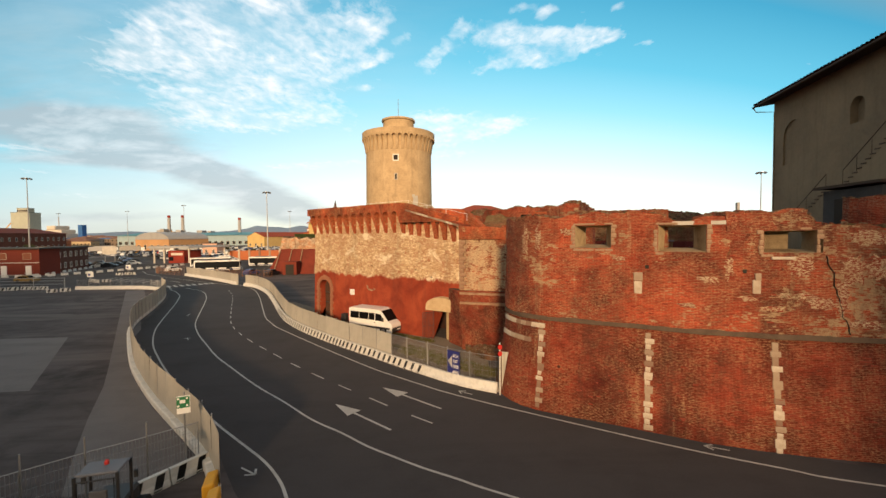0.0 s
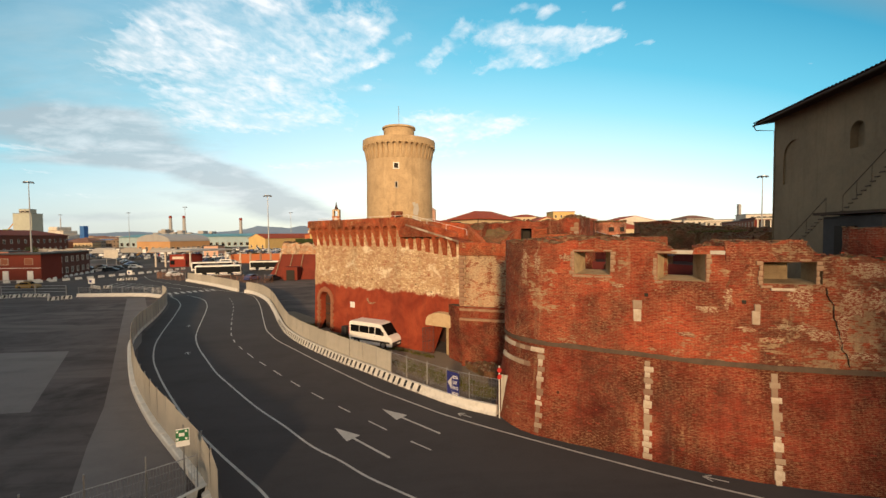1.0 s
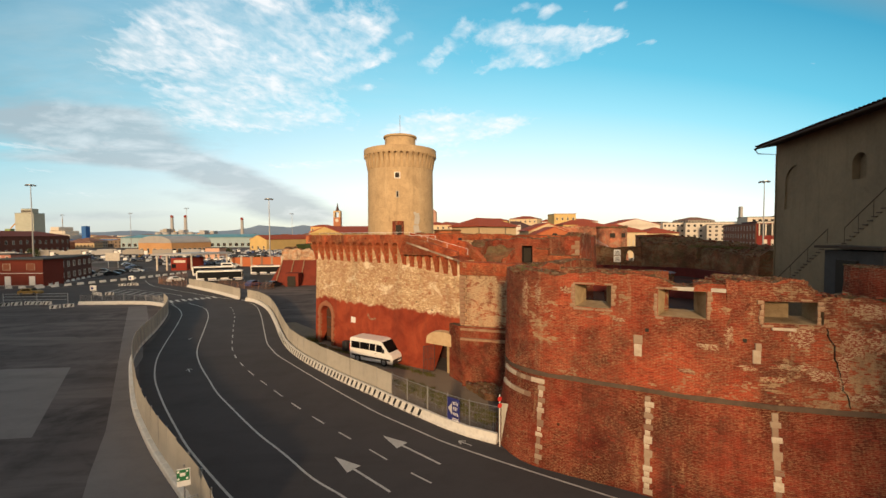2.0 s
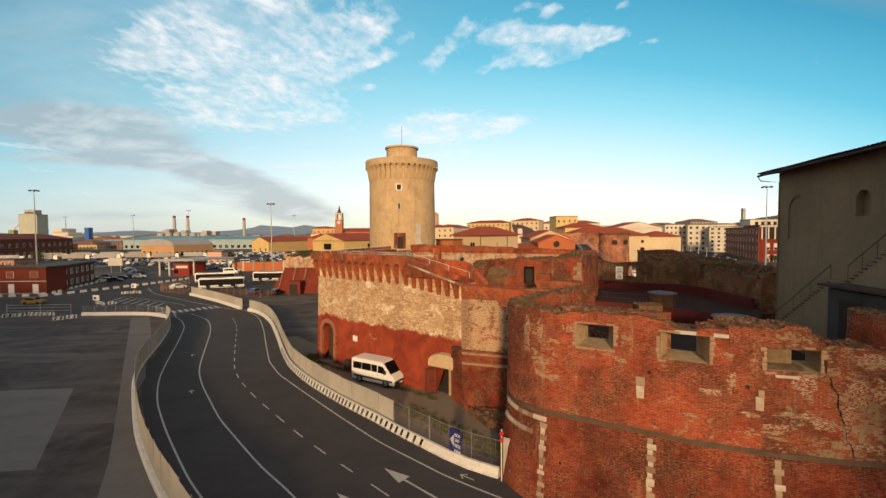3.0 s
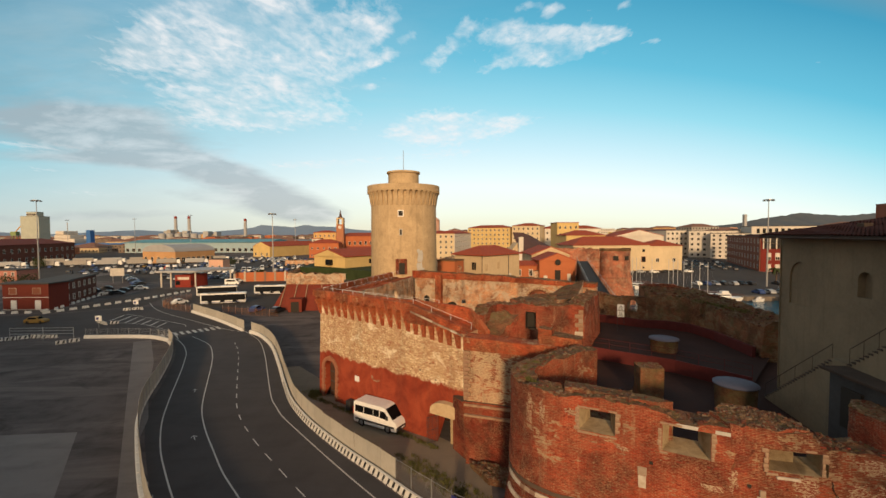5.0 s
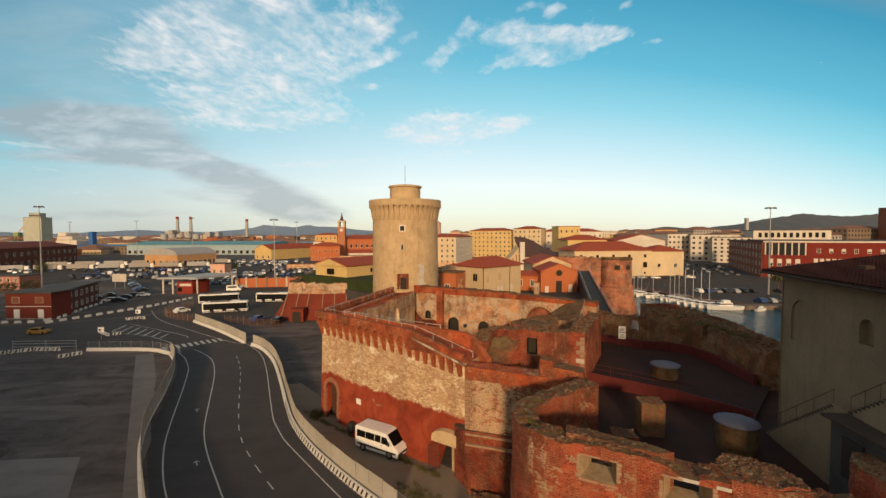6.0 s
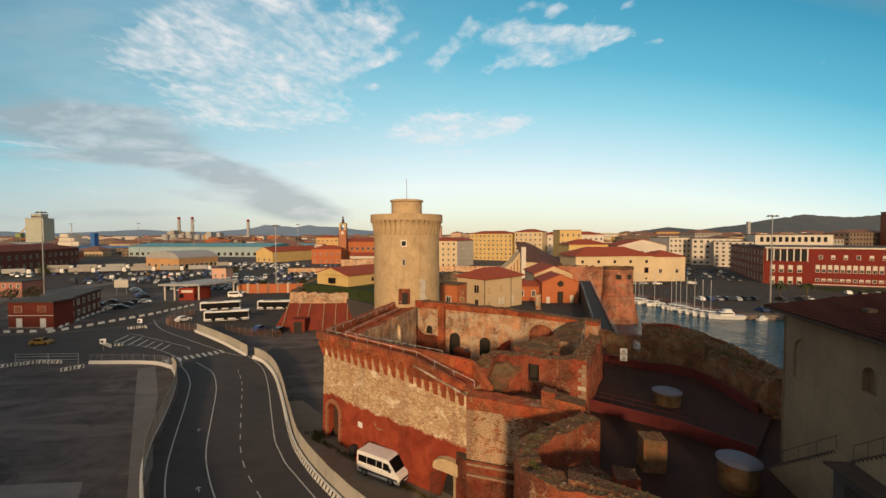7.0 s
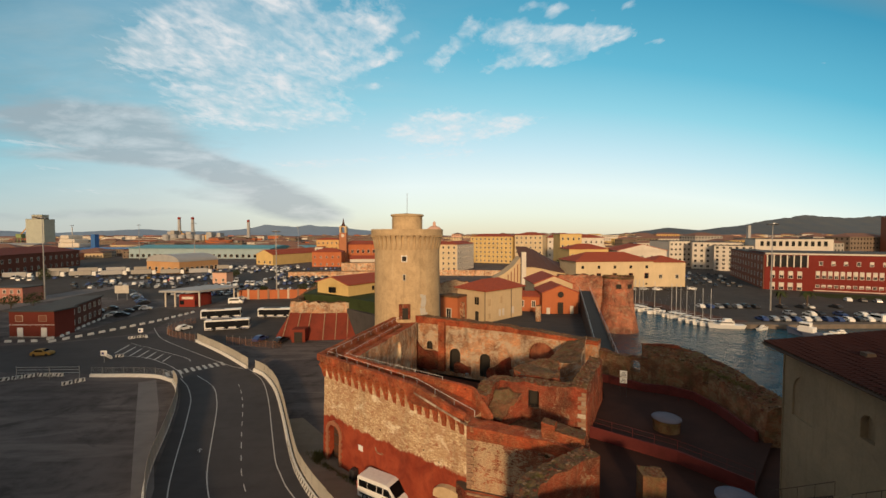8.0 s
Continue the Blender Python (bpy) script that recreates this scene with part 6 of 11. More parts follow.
    tube(bm, [(*p[0], 19.25), (*(p[0] - nrm * 0.1 - north * 0.1), 18.95), (*cr, 18.75), (*cr, 8.0)], 0.04, 6)
    part("downpipe", bm, grey_render, g)
    # outside stair along the wall, with a landing half way
    s, z = 0.6, 7.5
    for flight in range(2):
        for i in range((24, 14)[flight]):
            q = a + t * (s + 0.14) + nrm * 0.55
            bm = bmesh.new()
            box(bm, q.x, q.y, 6.8, 0.285, 1.1, z - 6.8, ang)
            part("stair_step", bm, grey_render, g)
            q = q + nrm * 0.04
            bm = bmesh.new()
            box(bm, q.x, q.y, z + 0.002, 0.31, 1.12, 0.05, ang)
            part("tread", bm, dark_wood, g)
            s, z = s + 0.28, z + 0.2
        if flight == 0:
            q = a + t * (s + 0.5) + nrm * 0.55
            bm = bmesh.new()
            box(bm, q.x, q.y, 6.8, 1.2, 1.1, z - 6.8, ang)
            part("landing", bm, grey_render, g)
            s += 1.2
    for (s0, z0), (s1, z1) in (((0.6, 8.4), (7.3, 13.15)), ((8.6, 13.2), (12.4, 16.0))):
        q0, q1 = a + t * s0 + nrm * 1.08, a + t * s1 + nrm * 1.08
        bm = bmesh.new()
        tube(bm, [(*q0, z0), (*q1, z1)], 0.022, 5)
        for k in range(5):
            f = k / 4
            q = q0.lerp(q1, f)
            tube(bm, [(*q, z0 + (z1 - z0) * f - 0.9), (*q, z0 + (z1 - z0) * f)], 0.015, 4)
        part("stair_rail", bm, dark_wood, g)
    return g


dark_wood = plaster("dark_wood", (0.07, 0.05, 0.04), scale=1.0)
# single tiles carry the same painted shade
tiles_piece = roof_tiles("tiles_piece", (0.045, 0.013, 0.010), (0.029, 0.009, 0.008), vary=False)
grey_building = make_grey_building()


shed_steel = plaster("shed_steel", (0.075, 0.074, 0.076), (0.045, 0.044, 0.046), scale=0.8)


def make_shed():
    s = thing("lean_to", "small grey lean-to with dark flat roof and doorway", "shed", (20.6, 22.2, 7.3), kind="structure")
    bm = bmesh.new()
    box(bm, 21.5, 20.9, 7.0, 1.5, 3.4, 5.0, radians(-9))
    part("wall", bm, shed_steel, s)
    bm = bmesh.new()
    box(bm, 21.4, 20.9, 12.1, 2.0, 4.0, 0.14, radians(-9))
    part("roof", bm, dark_wood, s)
    bm = bmesh.new()
    box(bm, 20.74, 21.2, 9.4, 0.2, 1.2, 2.1, radians(-9))
    part("doorway", bm, dark_void, s)


make_shed()


# ---------------------------------------------------------------- gatehouse details
GPATH = [GA, GB, GC]


def arch_solid(bm, q, t, nrm, w, z0, z1, out, deep):
    prof = [(-w / 2, z0), (w / 2, z0)] + [(w / 2 * math.cos(x), z1 - w / 2 + w / 2 * math.sin(x)) for x in np.linspace(0, math.pi, 11)]
    fr = [bm.verts.new((*(q + t * sx + nrm * out), z)) for sx, z in prof]
    bk = [bm.verts.new((*(q + t * sx - nrm * deep), z)) for sx, z in prof]
    k = len(prof)
    bm.faces.new(fr), bm.faces.new(bk[::-1])
    for i in range(k):
        bm.faces.new((fr[i], bk[i], bk[(i + 1) % k], fr[(i + 1) % k]))
    bmesh.ops.recalc_face_normals(bm, faces=bm.faces)


def make_gate_openings():
    q, t, nrm = face_frame(GPATH, (-12.45, 50.8))
    inv = world_of(gatehouse).inverted()
    a = bmesh.new()
    arch_solid(a, q, t, nrm, 2.2, -0.3, 4.6, 1.5, 0.9)
    p2, t2, n2 = face_frame(GPATH, (1.0, 39.2))
    c = bmesh.new()
    box(c, p2.x, p2.y, -0.3, 2.3, 4.0, 3.3, math.atan2(t2.y, t2.x))
    cut(gate_wall, [a, c])
    # stone surround of the tall gate
    k = 0
    for side in (-1, 1):
        z = 0.0
        while z < 3.45:
            w = 0.52 if k % 2 else 0.36
            e = q + t * side * (1.10 + w / 2) + nrm * (0.33 - 0.03 * z)
            loose("gate_stone", stone_mesh(w, 0.34, 0.3, k), gate_stone_mat, gatehouse, Matrix.Translation((e.x, e.y, z + 0.18)) @ Matrix.Rotation(math.atan2(t.y, t.x), 4, "Z"))
            z += 0.36
            k += 1
    for i in range(11):
        x = math.pi * (i + 0.5) / 11
        r = 1.34
        e = q + t * (r * math.cos(x)) + nrm * 0.24
        m = Matrix.Translation((e.x, e.y, 3.5 + r * math.sin(x))) @ Matrix.Rotation(math.atan2(t.y, t.x), 4, "Z") @ Matrix.Rotation(-(x - math.pi / 2), 4, "Y")
        loose("voussoir", stone_mesh(0.37, 0.46 if i != 5 else 0.62, 0.3, i), gate_stone_mat, gatehouse, m)
    g = thing("gate_door", "tall weathered wooden double gate, shut", "door", (q.x, q.y, 0))
    e = q - nrm * 0.55
    ang = math.atan2(t.y, t.x)
    for i in range(10):
        s = -0.99 + i * 0.22
        top = 3.48 + math.sqrt(max(0.0, 1.09 ** 2 - s * s))
        bm = bmesh.new()
        f = e + t * s
        box(bm, f.x, f.y, 0.0, 0.205, 0.1, top, ang)
        soften(bm, 0.012)
        part("plank", bm, door_wood, g)
    for z in (0.5, 1.7, 2.9):
        bm = bmesh.new()
        f = e + nrm * 0.06
        box(bm, f.x, f.y, z, 2.0, 0.05, 0.12, ang)
        part("iron_strap", bm, black_paint, g)
    # side portal: concrete hood, dark passage, barred gate leaf
    h = thing("side_portal", "low portal with rough concrete hood and open barred gate", "portal", (p2.x, p2.y, 0), kind="structure")
    bm = bmesh.new()
    ang2 = math.atan2(t2.y, t2.x)
    f = p2 + n2 * 0.35
    rim = [(-1.75, 2.75), (-1.75, 3.05)] + [(1.75 * math.cos(math.pi * (1 - k / 10)), 3.15 + 0.85 * math.sin(math.pi * k / 10)) for k in range(1, 10)] + [(1.75, 3.05), (1.75, 2.75)]
    ends = [[bm.verts.new((p2.x + t2.x * s + n2.x * o, p2.y + t2.y * s + n2.y * o, z if o > 0 else z + 0.12)) for s, z in rim] for o in (0.75, -0.2)]
    bm.faces.new(ends[0]), bm.faces.new(ends[1][::-1])
    for k in range(len(rim)):
        j = (k + 1) % len(rim)
        bm.faces.new((ends[0][k], ends[1][k], ends[1][j], ends[0][j]))
    bmesh.ops.recalc_face_normals(bm, faces=bm.faces)
    part("hood", bm, hood_plaster, h)
    bm = bmesh.new()
    e = p2 + t2 * 0.55 - n2 * 0.2
    box(bm, e.x, e.y, 0.0, 0.9, 0.5, 2.75, ang2)
    soften(bm, 0.04)
    part("reveal", bm, jamb_plaster, h)
    # near-black board added at the back, painting the passage's shade
    bm = bmesh.new()
    f = p2 - n2 * 1.7
    box(bm, f.x, f.y, 0.0, 2.2, 0.1, 2.9, ang2)
    part("inner_door", bm, dark_void, h)
    o = p2 - t2 * 1.1 + n2 * 0.35
    gate = part("gate_leaf", _bars(o, (n2 - t2 * 0.5).normalized(), 1.15, 2.6), black_paint, h)
    # plaque, bin, floodlight
    q3, t3, n3 = face_frame(GPATH, (-8.7, 47.4))
    bm = bmesh.new()
    box(bm, q3.x + n3.x * 0.28, q3.y + n3.y * 0.28, 3.2, 0.75, 0.06, 0.62, math.atan2(t3.y, t3.x))
    soften(bm, 0.01)
    solid("wall_plaque", bm, white_paint, "small white plaque fixed to the red gatehouse wall", "sign")
    bm = bmesh.new()
    q4 = q3 - t3 * 0.55 + n3 * 0.85
    box(bm, q4.x, q4.y, 0.0, 0.75, 0.7, 1.15, math.atan2(t3.y, t3.x))
    soften(bm, 0.06)
    solid("waste_bin", bm, black_paint, "black waste bin against the gatehouse wall", "bin")
    # pale sloping string course under the ramp parapet
    DEPTH = 0.78
    tt = (GC - GB).normalized()
    nn = Vector((tt.y, -tt.x))
    for i in range(9):
        u0, u1 = 0.14 + 0.92 * i / 9, 0.14 + 0.92 * (i + 0.97) / 9
        a0, a1 = GB.lerp(GC, u0) + nn * DEPTH, GB.lerp(GC, u1) + nn * DEPTH
        z0, z1 = 12.35 - 1.75 * u0, 12.35 - 1.75 * u1
        bm = bmesh.new()
        vs = []
        for p, z in ((a0, z0), (a1, z1)):
            for o, dz in ((0, 0), (0.12, 0), (0.12, 0.16), (0, 0.16)):
                vs.append(bm.verts.new((p.x + nn.x * o, p.y + nn.y * o, z + dz)))
        for f in ((0, 1, 2, 3), (7, 6, 5, 4), (0, 4, 5, 1), (1, 5, 6, 2), (2, 6, 7, 3), (3, 7, 4, 0)):
            bm.faces.new([vs[i] for i in f])
        bmesh.ops.recalc_face_normals(bm, faces=bm.faces)
        part("string_course", bm, quoin_stone, gatehouse)


def _bars(o, d, w, h):
    bm = bmesh.new()
    for i in range(9):
        p = o + d * (w * i / 8)
        tube(bm, [(p.x, p.y, 0.05), (p.x, p.y, h)], 0.018 if 0 < i < 8 else 0.03, 5)
    for z in (0.15, h * 0.5, h - 0.05):
        p, q = o, o + d * w
        tube(bm, [(p.x, p.y, z), (q.x, q.y, z)], 0.022, 5)
    return bm


gate_stone_mat = plaster("gate_stone", (0.33, 0.155, 0.09), (0.24, 0.085, 0.05), scale=1.2, streak=False)
door_wood = plaster("door_wood", (0.072, 0.036, 0.023), (0.075, 0.04, 0.028), scale=1.5)
make_gate_openings()


def make_ramparts():
    """Walkway, inner parapet and handrails on top of the gatehouse."""
    r = thing("rampart_walk", "brick rampart walk with inner parapet and iron handrails", "rampart", (-6, 50, 12), kind="structure")
    GD = Vector((-6.3, 74.5))
    inner = [(-5.6, 69.0), (-11.2, 52.6), (-4.9, 47.0), (-0.9, 44.4), (3.4, 42.0), (4.8, 39.2)]
    bm = bmesh.new()
    wall_strip(bm, inner, 5.5, profile([(0, 12.6), (30.5, 12.6), (35.0, 12.35), (36.0, 12.0), (38.6, 10.6)]), 0.5, 0, 0.8, 0.015, 0.012, rows=4, side=-1.0, topn=1)
    part("inner_parapet", bm, [gate_brick, gate_brick], r)
    for path, z in (([(-5.9, 73), (-13.6, 52.0), (-2.4, 42.0)], [13.05, 13.05, 13.05]), ([(-2.4, 42.0), (2.9, 37.9)], [13.05, 11.5]), ([(-5.9, 68.6), (-11.4, 52.3), (0.2, 43.5)], [12.7, 12.7, 12.7])):
        pts = []
        for (p, q), (z0, z1) in zip(zip(path, path[1:]), zip(z, z[1:])):
            n = max(2, int((Vector(q) - Vector(p)).length / 1.8))
            for i in range(n):
                f = i / n
                pts.append((p[0] + (q[0] - p[0]) * f, p[1] + (q[1] - p[1]) * f, z0 + (z1 - z0) * f))
        pts.append((*path[-1], z[-1]))
        bm = bmesh.new()
        tube(bm, [(x, y, zz + 0.14) for x, y, zz in pts], 0.016, 5)
        part("handrail", bm, white_paint, r)
        for x, y, zz in pts:
            bm = bmesh.new()
            tube(bm, [(x, y, zz - 0.4), (x, y, zz + 0.14)], 0.02, 4)
            part("rail_post", bm, white_paint, r)
    # floodlight box on the crown
    bm = bmesh.new()
    box(bm, 2.9, 45.2, 12.2, 0.35, 0.3, 0.35, 0.4)
    soften(bm, 0.03)
    solid("floodlight", bm, black_paint, "small black floodlight on the rampart", "floodlight")


make_ramparts()


# ---------------------------------------------------------------- courtyard openings
def make_court_openings():
    path = [(-7.0, 75.6), (2.8, 70.6), (11.5, 65.8), (18.7, 60.3), (22.5, 57.6)]
    wall = next(o for o in bpy.data.objects if o.name.startswith("back_wall"))
    home = wall.parent
    cutters = []
    for p, w, z0, z1 in (((3.4, 70.3), 2.0, 4.2, 8.2), ((8.1, 67.7), 1.8, 4.2, 8.0), ((-0.9, 72.5), 1.1, 7.6, 9.0), ((-3.6, 73.9), 2.2, 4.2, 6.4)):
        q, t, nrm = face_frame(path, p)
        bm = bmesh.new()
        arch_solid(bm, q, t, nrm, w, z0, z1, 1.0, 0.75)
        cutters.append(bm)
    # dark lining replaces the shade of deep rooms behind these shallow arches
    cut(wall, cutters, dark_void)
    q, t, nrm = face_frame(path, (16.0, 62.4))
    bm = bmesh.new()
    arch_solid(bm, q, t, nrm, 4.2, 8.4, 11.2, 1.0, 0.5)
    cut(wall, [bm], scarp_brick)
    bm = bmesh.new()
    crown = [(x - 0.12, y - 0.2) for x, y in path]
    wall_strip(bm, crown, 12.0, profile([(0, 13.25), (20, 12.85), (30, 12.55), (40, 12.5)]), 1.9, 0.0, 0.7, 0.06, 0.10, rows=2, side=1.0)
    part("brick_crown", bm, [gate_brick, ruin_top], home)
    for p, w, z0, z1 in (((1.3, 71.25), 1.1, 4.2, 12.6), ((-6.2, 75.0), 1.2, 4.2, 12.8)):
        q, t, nrm = face_frame(path, p)
        bm = bmesh.new()
        box(bm, q.x + nrm.x * 0.35, q.y + nrm.y * 0.35, z0, w, 0.9, z1 - z0, math.atan2(t.y, t.x))
        part("pilaster", bm, gate_brick, home)
    # thick dark brickwork against the wall, built in place of the shadow low on it
    q, t, nrm = face_frame(path, (-4.0, 74.06))
    for edge, out in (([(0, 4.2), (0, 9.9), (0.5, 9.5), (1.0, 8.9), (1.5, 8.2), (2.1, 7.6), (2.7, 7.35), (4.6, 7.45), (5.3, 7.2), (5.3, 4.2)], 0.55), ([(8.2, 4.2), (8.2, 5.7), (9.4, 5.9), (10.6, 5.5), (11.2, 5.6), (11.2, 4.2)], 0.35), ([(14.0, 4.2), (14.0, 5.4), (15.5, 6.3), (17.0, 7.6), (18.5, 8.5), (19.6, 9.4), (20.0, 4.2)], 0.5)):
        bm = bmesh.new()
        a = [bm.verts.new((q.x + t.x * s + nrm.x * out, q.y + t.y * s + nrm.y * out, z)) for s, z in edge]
        c = [bm.verts.new((q.x + t.x * s - nrm.x * 0.7, q.y + t.y * s - nrm.y * 0.7, z)) for s, z in edge]
        bm.faces.new(a), bm.faces.new(c[::-1])
        for i in range(len(edge)):
            j = (i + 1) % len(edge)
            bm.faces.new((a[i], a[j], c[j], c[i]))
        bmesh.ops.recalc_face_normals(bm, faces=bm.faces)
        bmesh.ops.triangulate(bm, faces=bm.faces)
        bmesh.ops.subdivide_edges(bm, edges=[e for e in bm.edges if e.calc_length() > 0.8], cuts=2)
        for v in bm.verts:
            v.co += noise.noise_vector(v.co * 1.3) * 0.16
        part("vault_springing", bm, scarp_brick, home)
    # brick ring round the shallow wide arch
    for i in range(15):
        g = math.pi * (i + 0.5) / 15
        q, t, nrm = face_frame(path, (16.0, 62.4))
        e = q + t * (2.25 * math.cos(g)) + nrm * 0.05
        bm = bmesh.new()
        box(bm, 0, 0, -0.2, 0.42, 0.5, 0.4)
        soften(bm, 0.03)
        loose("arch_brick", bm, flank_brick, home, Matrix.Translation((e.x, e.y, 9.2 + 2.15 * math.sin(g))) @ Matrix.Rotation(math.atan2(t.y, t.x), 4, "Z") @ Matrix.Rotation(math.pi / 2 - g, 4, "Y"))
    # whitewashed inner face of the west range, with two arches
    side = [(-9.9, 52.6), (-3.2, 71.6)]
    bm = bmesh.new()
    wall_strip(bm, side, 4.0, 12.35, 1.0, 0.05, 0.8, 0.08, 0.08, rows=8, side=1.0)
    face = part("west_face", bm, [court_stone, gate_brick], home)
    cutters = []
    for p, w, z0, z1 in (((-4.6, 67.6), 2.0, 4.2, 7.2), ((-6.0, 63.9), 2.6, 7.4, 11.2)):
        q, t, nrm = face_frame(side, p)
        bm = bmesh.new()
        arch_solid(bm, q, t, nrm, w, z0, z1, 1.0, 0.4)
        cutters.append(bm)
    cut(face, cutters)
    # ruined front range: doorway and stubs
    rw = next(o for o in bpy.data.objects if o.name.startswith("ruined_wall"))
    rp = RUIN
    q, t, nrm = face_frame(rp, (9.4, 42.1))
    bm = bmesh.new()
    box(bm, q.x, q.y, 10.0, 1.05, 1.8, 1.75, math.atan2(t.y, t.x))
    # doorway recess painted dark as if it led into an unlit room
    cut(rw, [bm], dark_void)
    for i in range(9):
        q, t, nrm = face_frame(rp, (13.8, 40.0))
        w = 0.75 if i % 2 else 0.42
        e = q + nrm * 0.0 - t * (w / 2 - 0.12)
        loose("quoin", stone_mesh(w, 0.40, 0.3, i), worn_quoin if i % 3 else quoin_stone, home, Matrix.Translation((e.x, e.y, 8.7 + i * 0.42)) @ Matrix.Rotation(math.atan2(t.y, t.x), 4, "Z"))


make_court_openings()
rubble_block("ruined_range", [(8.5, 46.2), (12.6, 44.0), (14.6, 50.4), (13.0, 51.6), (8.6, 48.4)], 4.2, 12.1, [ruin_brick, ruin_top], "ruined masonry range with earthy collapsed top", "ruin", 0.35, 6, 41)
vault = rubble_block("vault_remnant", [(13.4, 53.4), (17.6, 51.2), (21.6, 59.4), (19.6, 60.6)], 4.2, 11.6, [court_stone, ruin_top], "leaning remnant of a vault with mossy sloping top", "ruin", 0.22, 7, 43)
for v in vault.data.vertices:
    if v.co.z > 9.0:
        v.co.z += 1.1 * (v.co.x - 17.0) / 4.0
rubble_block("wall_stub", [(5.1, 38.5), (9.2, 37.0), (9.5, 37.8), (5.4, 39.3)], 8.6, 9.75, [ruin_top, ruin_top], "low rounded grey masonry stub in the wall passage", "ruin", 0.12, 6, 47)
slope = rubble_block("masonry_slope", [(4.5, 40.9), (5.6, 39.9), (8.0, 41.9), (6.2, 43.5)], 8.6, 11.7, [ruin_brick, ruin_top], "slope of broken masonry against the ruined wall", "rubble", 0.3, 7, 48)
for v in slope.data.vertices:
    if v.co.z > 9.5:
        v.co.z -= 0.75 * max(0.0, 42.6 - v.co.y - 0.2 * v.co.x + 1.0)
rubble_block("rubble_heap", [(2.4, 35.2), (6.2, 33.4), (6.0, 31.4), (3.6, 32.6)], 0.0, 0.55, [ruin_top, ruin_top], "heap of dark rubble and weeds at the wall foot", "rubble", 0.3, 5, 59)
rubble_block("brick_stub", [(8.3, 35.3), (9.2, 34.7), (9.7, 35.5), (8.8, 36.2)], 8, 11.65, [gate_brick, ruin_top], "small broken brick stub near the flank wall", "ruin", 0.12, 4, 53)


# ---------------------------------------------------------------- rubble on the crowns
scatter_stones(parapet, bastion, 1100, 0.15, 1, lambda c: c.z > 10.0)
for k, ob in enumerate([o for o in bpy.data.objects if o.parent is None and o.type == "MESH" and o.name.split(".")[0] in ("merlon", "rear_parapet", "masonry_stub", "rubble_heap", "ruined_range", "brick_stub", "parapet_return", "masonry_pillar")]):
    scatter_stones(ob, ob, 620 if "ruined" in ob.name or "heap" in ob.name or ob.name.startswith("merlon") else 150, 0.13 if "ruined" in ob.name or "heap" in ob.name else 0.09, 50 + k, (lambda c: c.z > 10.3) if ob.name.split(".")[0] in ("merlon", "rear_parapet") else None)
for name, n, size in (("ruined_wall", 1100, 0.15), ("brick_crown", 600, 0.14)):
    ob = next(o for o in bpy.data.objects if o.name.startswith(name) and o.parent)
    scatter_stones(ob, ob.parent, n, size, 90, lambda c: c.z > 9.5)
for ob in [o for o in bpy.data.objects if o.parent and o.parent.name.startswith("seaward_wall") and o.name.split(".")[0] in ("wall", "round_wall")]:
    scatter_stones(ob, ob.parent, 420, 0.2, 95)
for ob in [o for o in bpy.data.objects if o.parent and o.parent.name.startswith("flank_wall") and o.name.split(".")[0] == "fill"]:
    scatter_stones(ob, ob.parent, 420, 0.2, 97)

# ---------------------------------------------------------------- fences, barriers, signs
rust = paint("rust", (0.30, 0.13, 0.06), 0.8, 0, 0.5, 2.0)
rubber = paint("rubber", (0.018, 0.018, 0.019), 0.85)
grey_plastic = paint("grey_plastic", (0.10, 0.10, 0.105), 0.6)
blue_sign = paint("blue_sign", (0.025, 0.030, 0.16), 0.45)
green_sign = paint("green_sign", (0.02, 0.16, 0.06), 0.45)
red_paint = paint("red_paint", (0.50, 0.035, 0.030), 0.45)
yellow_paint = paint("yellow_paint", (0.75, 0.38, 0.03), 0.5)
blue_grey = paint("blue_grey", (0.11, 0.13, 0.20), 0.6)
plastic_white = paint("plastic_white", (0.70, 0.68, 0.63), 0.55, dirt=0.5)
headlamp = paint("headlamp", (0.7, 0.72, 0.74), 0.1)


def sheet_panel(w, h, ribs=8):
    """Corrugated steel hoarding panel, x along, from z=0."""
    bm = bmesh.new()
    n = ribs * 4
    prev = None
    for side in (0,):
        for i in range(n + 1):
            x = -w / 2 + w * i / n
            y = (0.0, 0.02, 0.02, 0.0)[i % 4]
            cur = (bm.verts.new((x, y, 0)), bm.verts.new((x, y, h)), bm.verts.new((x, y + 0.012, h)), bm.verts.new((x, y + 0.012, 0)))
            if prev:
                for a in range(4):
                    b = (a + 1) % 4
                    bm.faces.new((prev[a], cur[a], cur[b], prev[b]))
            prev = cur
    bmesh.ops.recalc_face_normals(bm, faces=bm.faces)
    return bm


def mesh_panel(w, h):
    """Welded wire fence panel in a tube frame."""
    bm = bmesh.new()
    for z in (0.02, h - 0.02):
        tube(bm, [(-w / 2, 0, z), (w / 2, 0, z)], 0.02, 5)
    n = int(w / 0.11)
    for i in range(n + 1):
        x = -w / 2 + w * i / n
        tube(bm, [(x, 0, 0), (x, 0, h)], 0.006 if 0 < i < n else 0.022, 4)
    for k in range(1, 6):
        tube(bm, [(-w / 2, 0, h * k / 6), (w / 2, 0, h * k / 6)], 0.006, 4)
    return bm


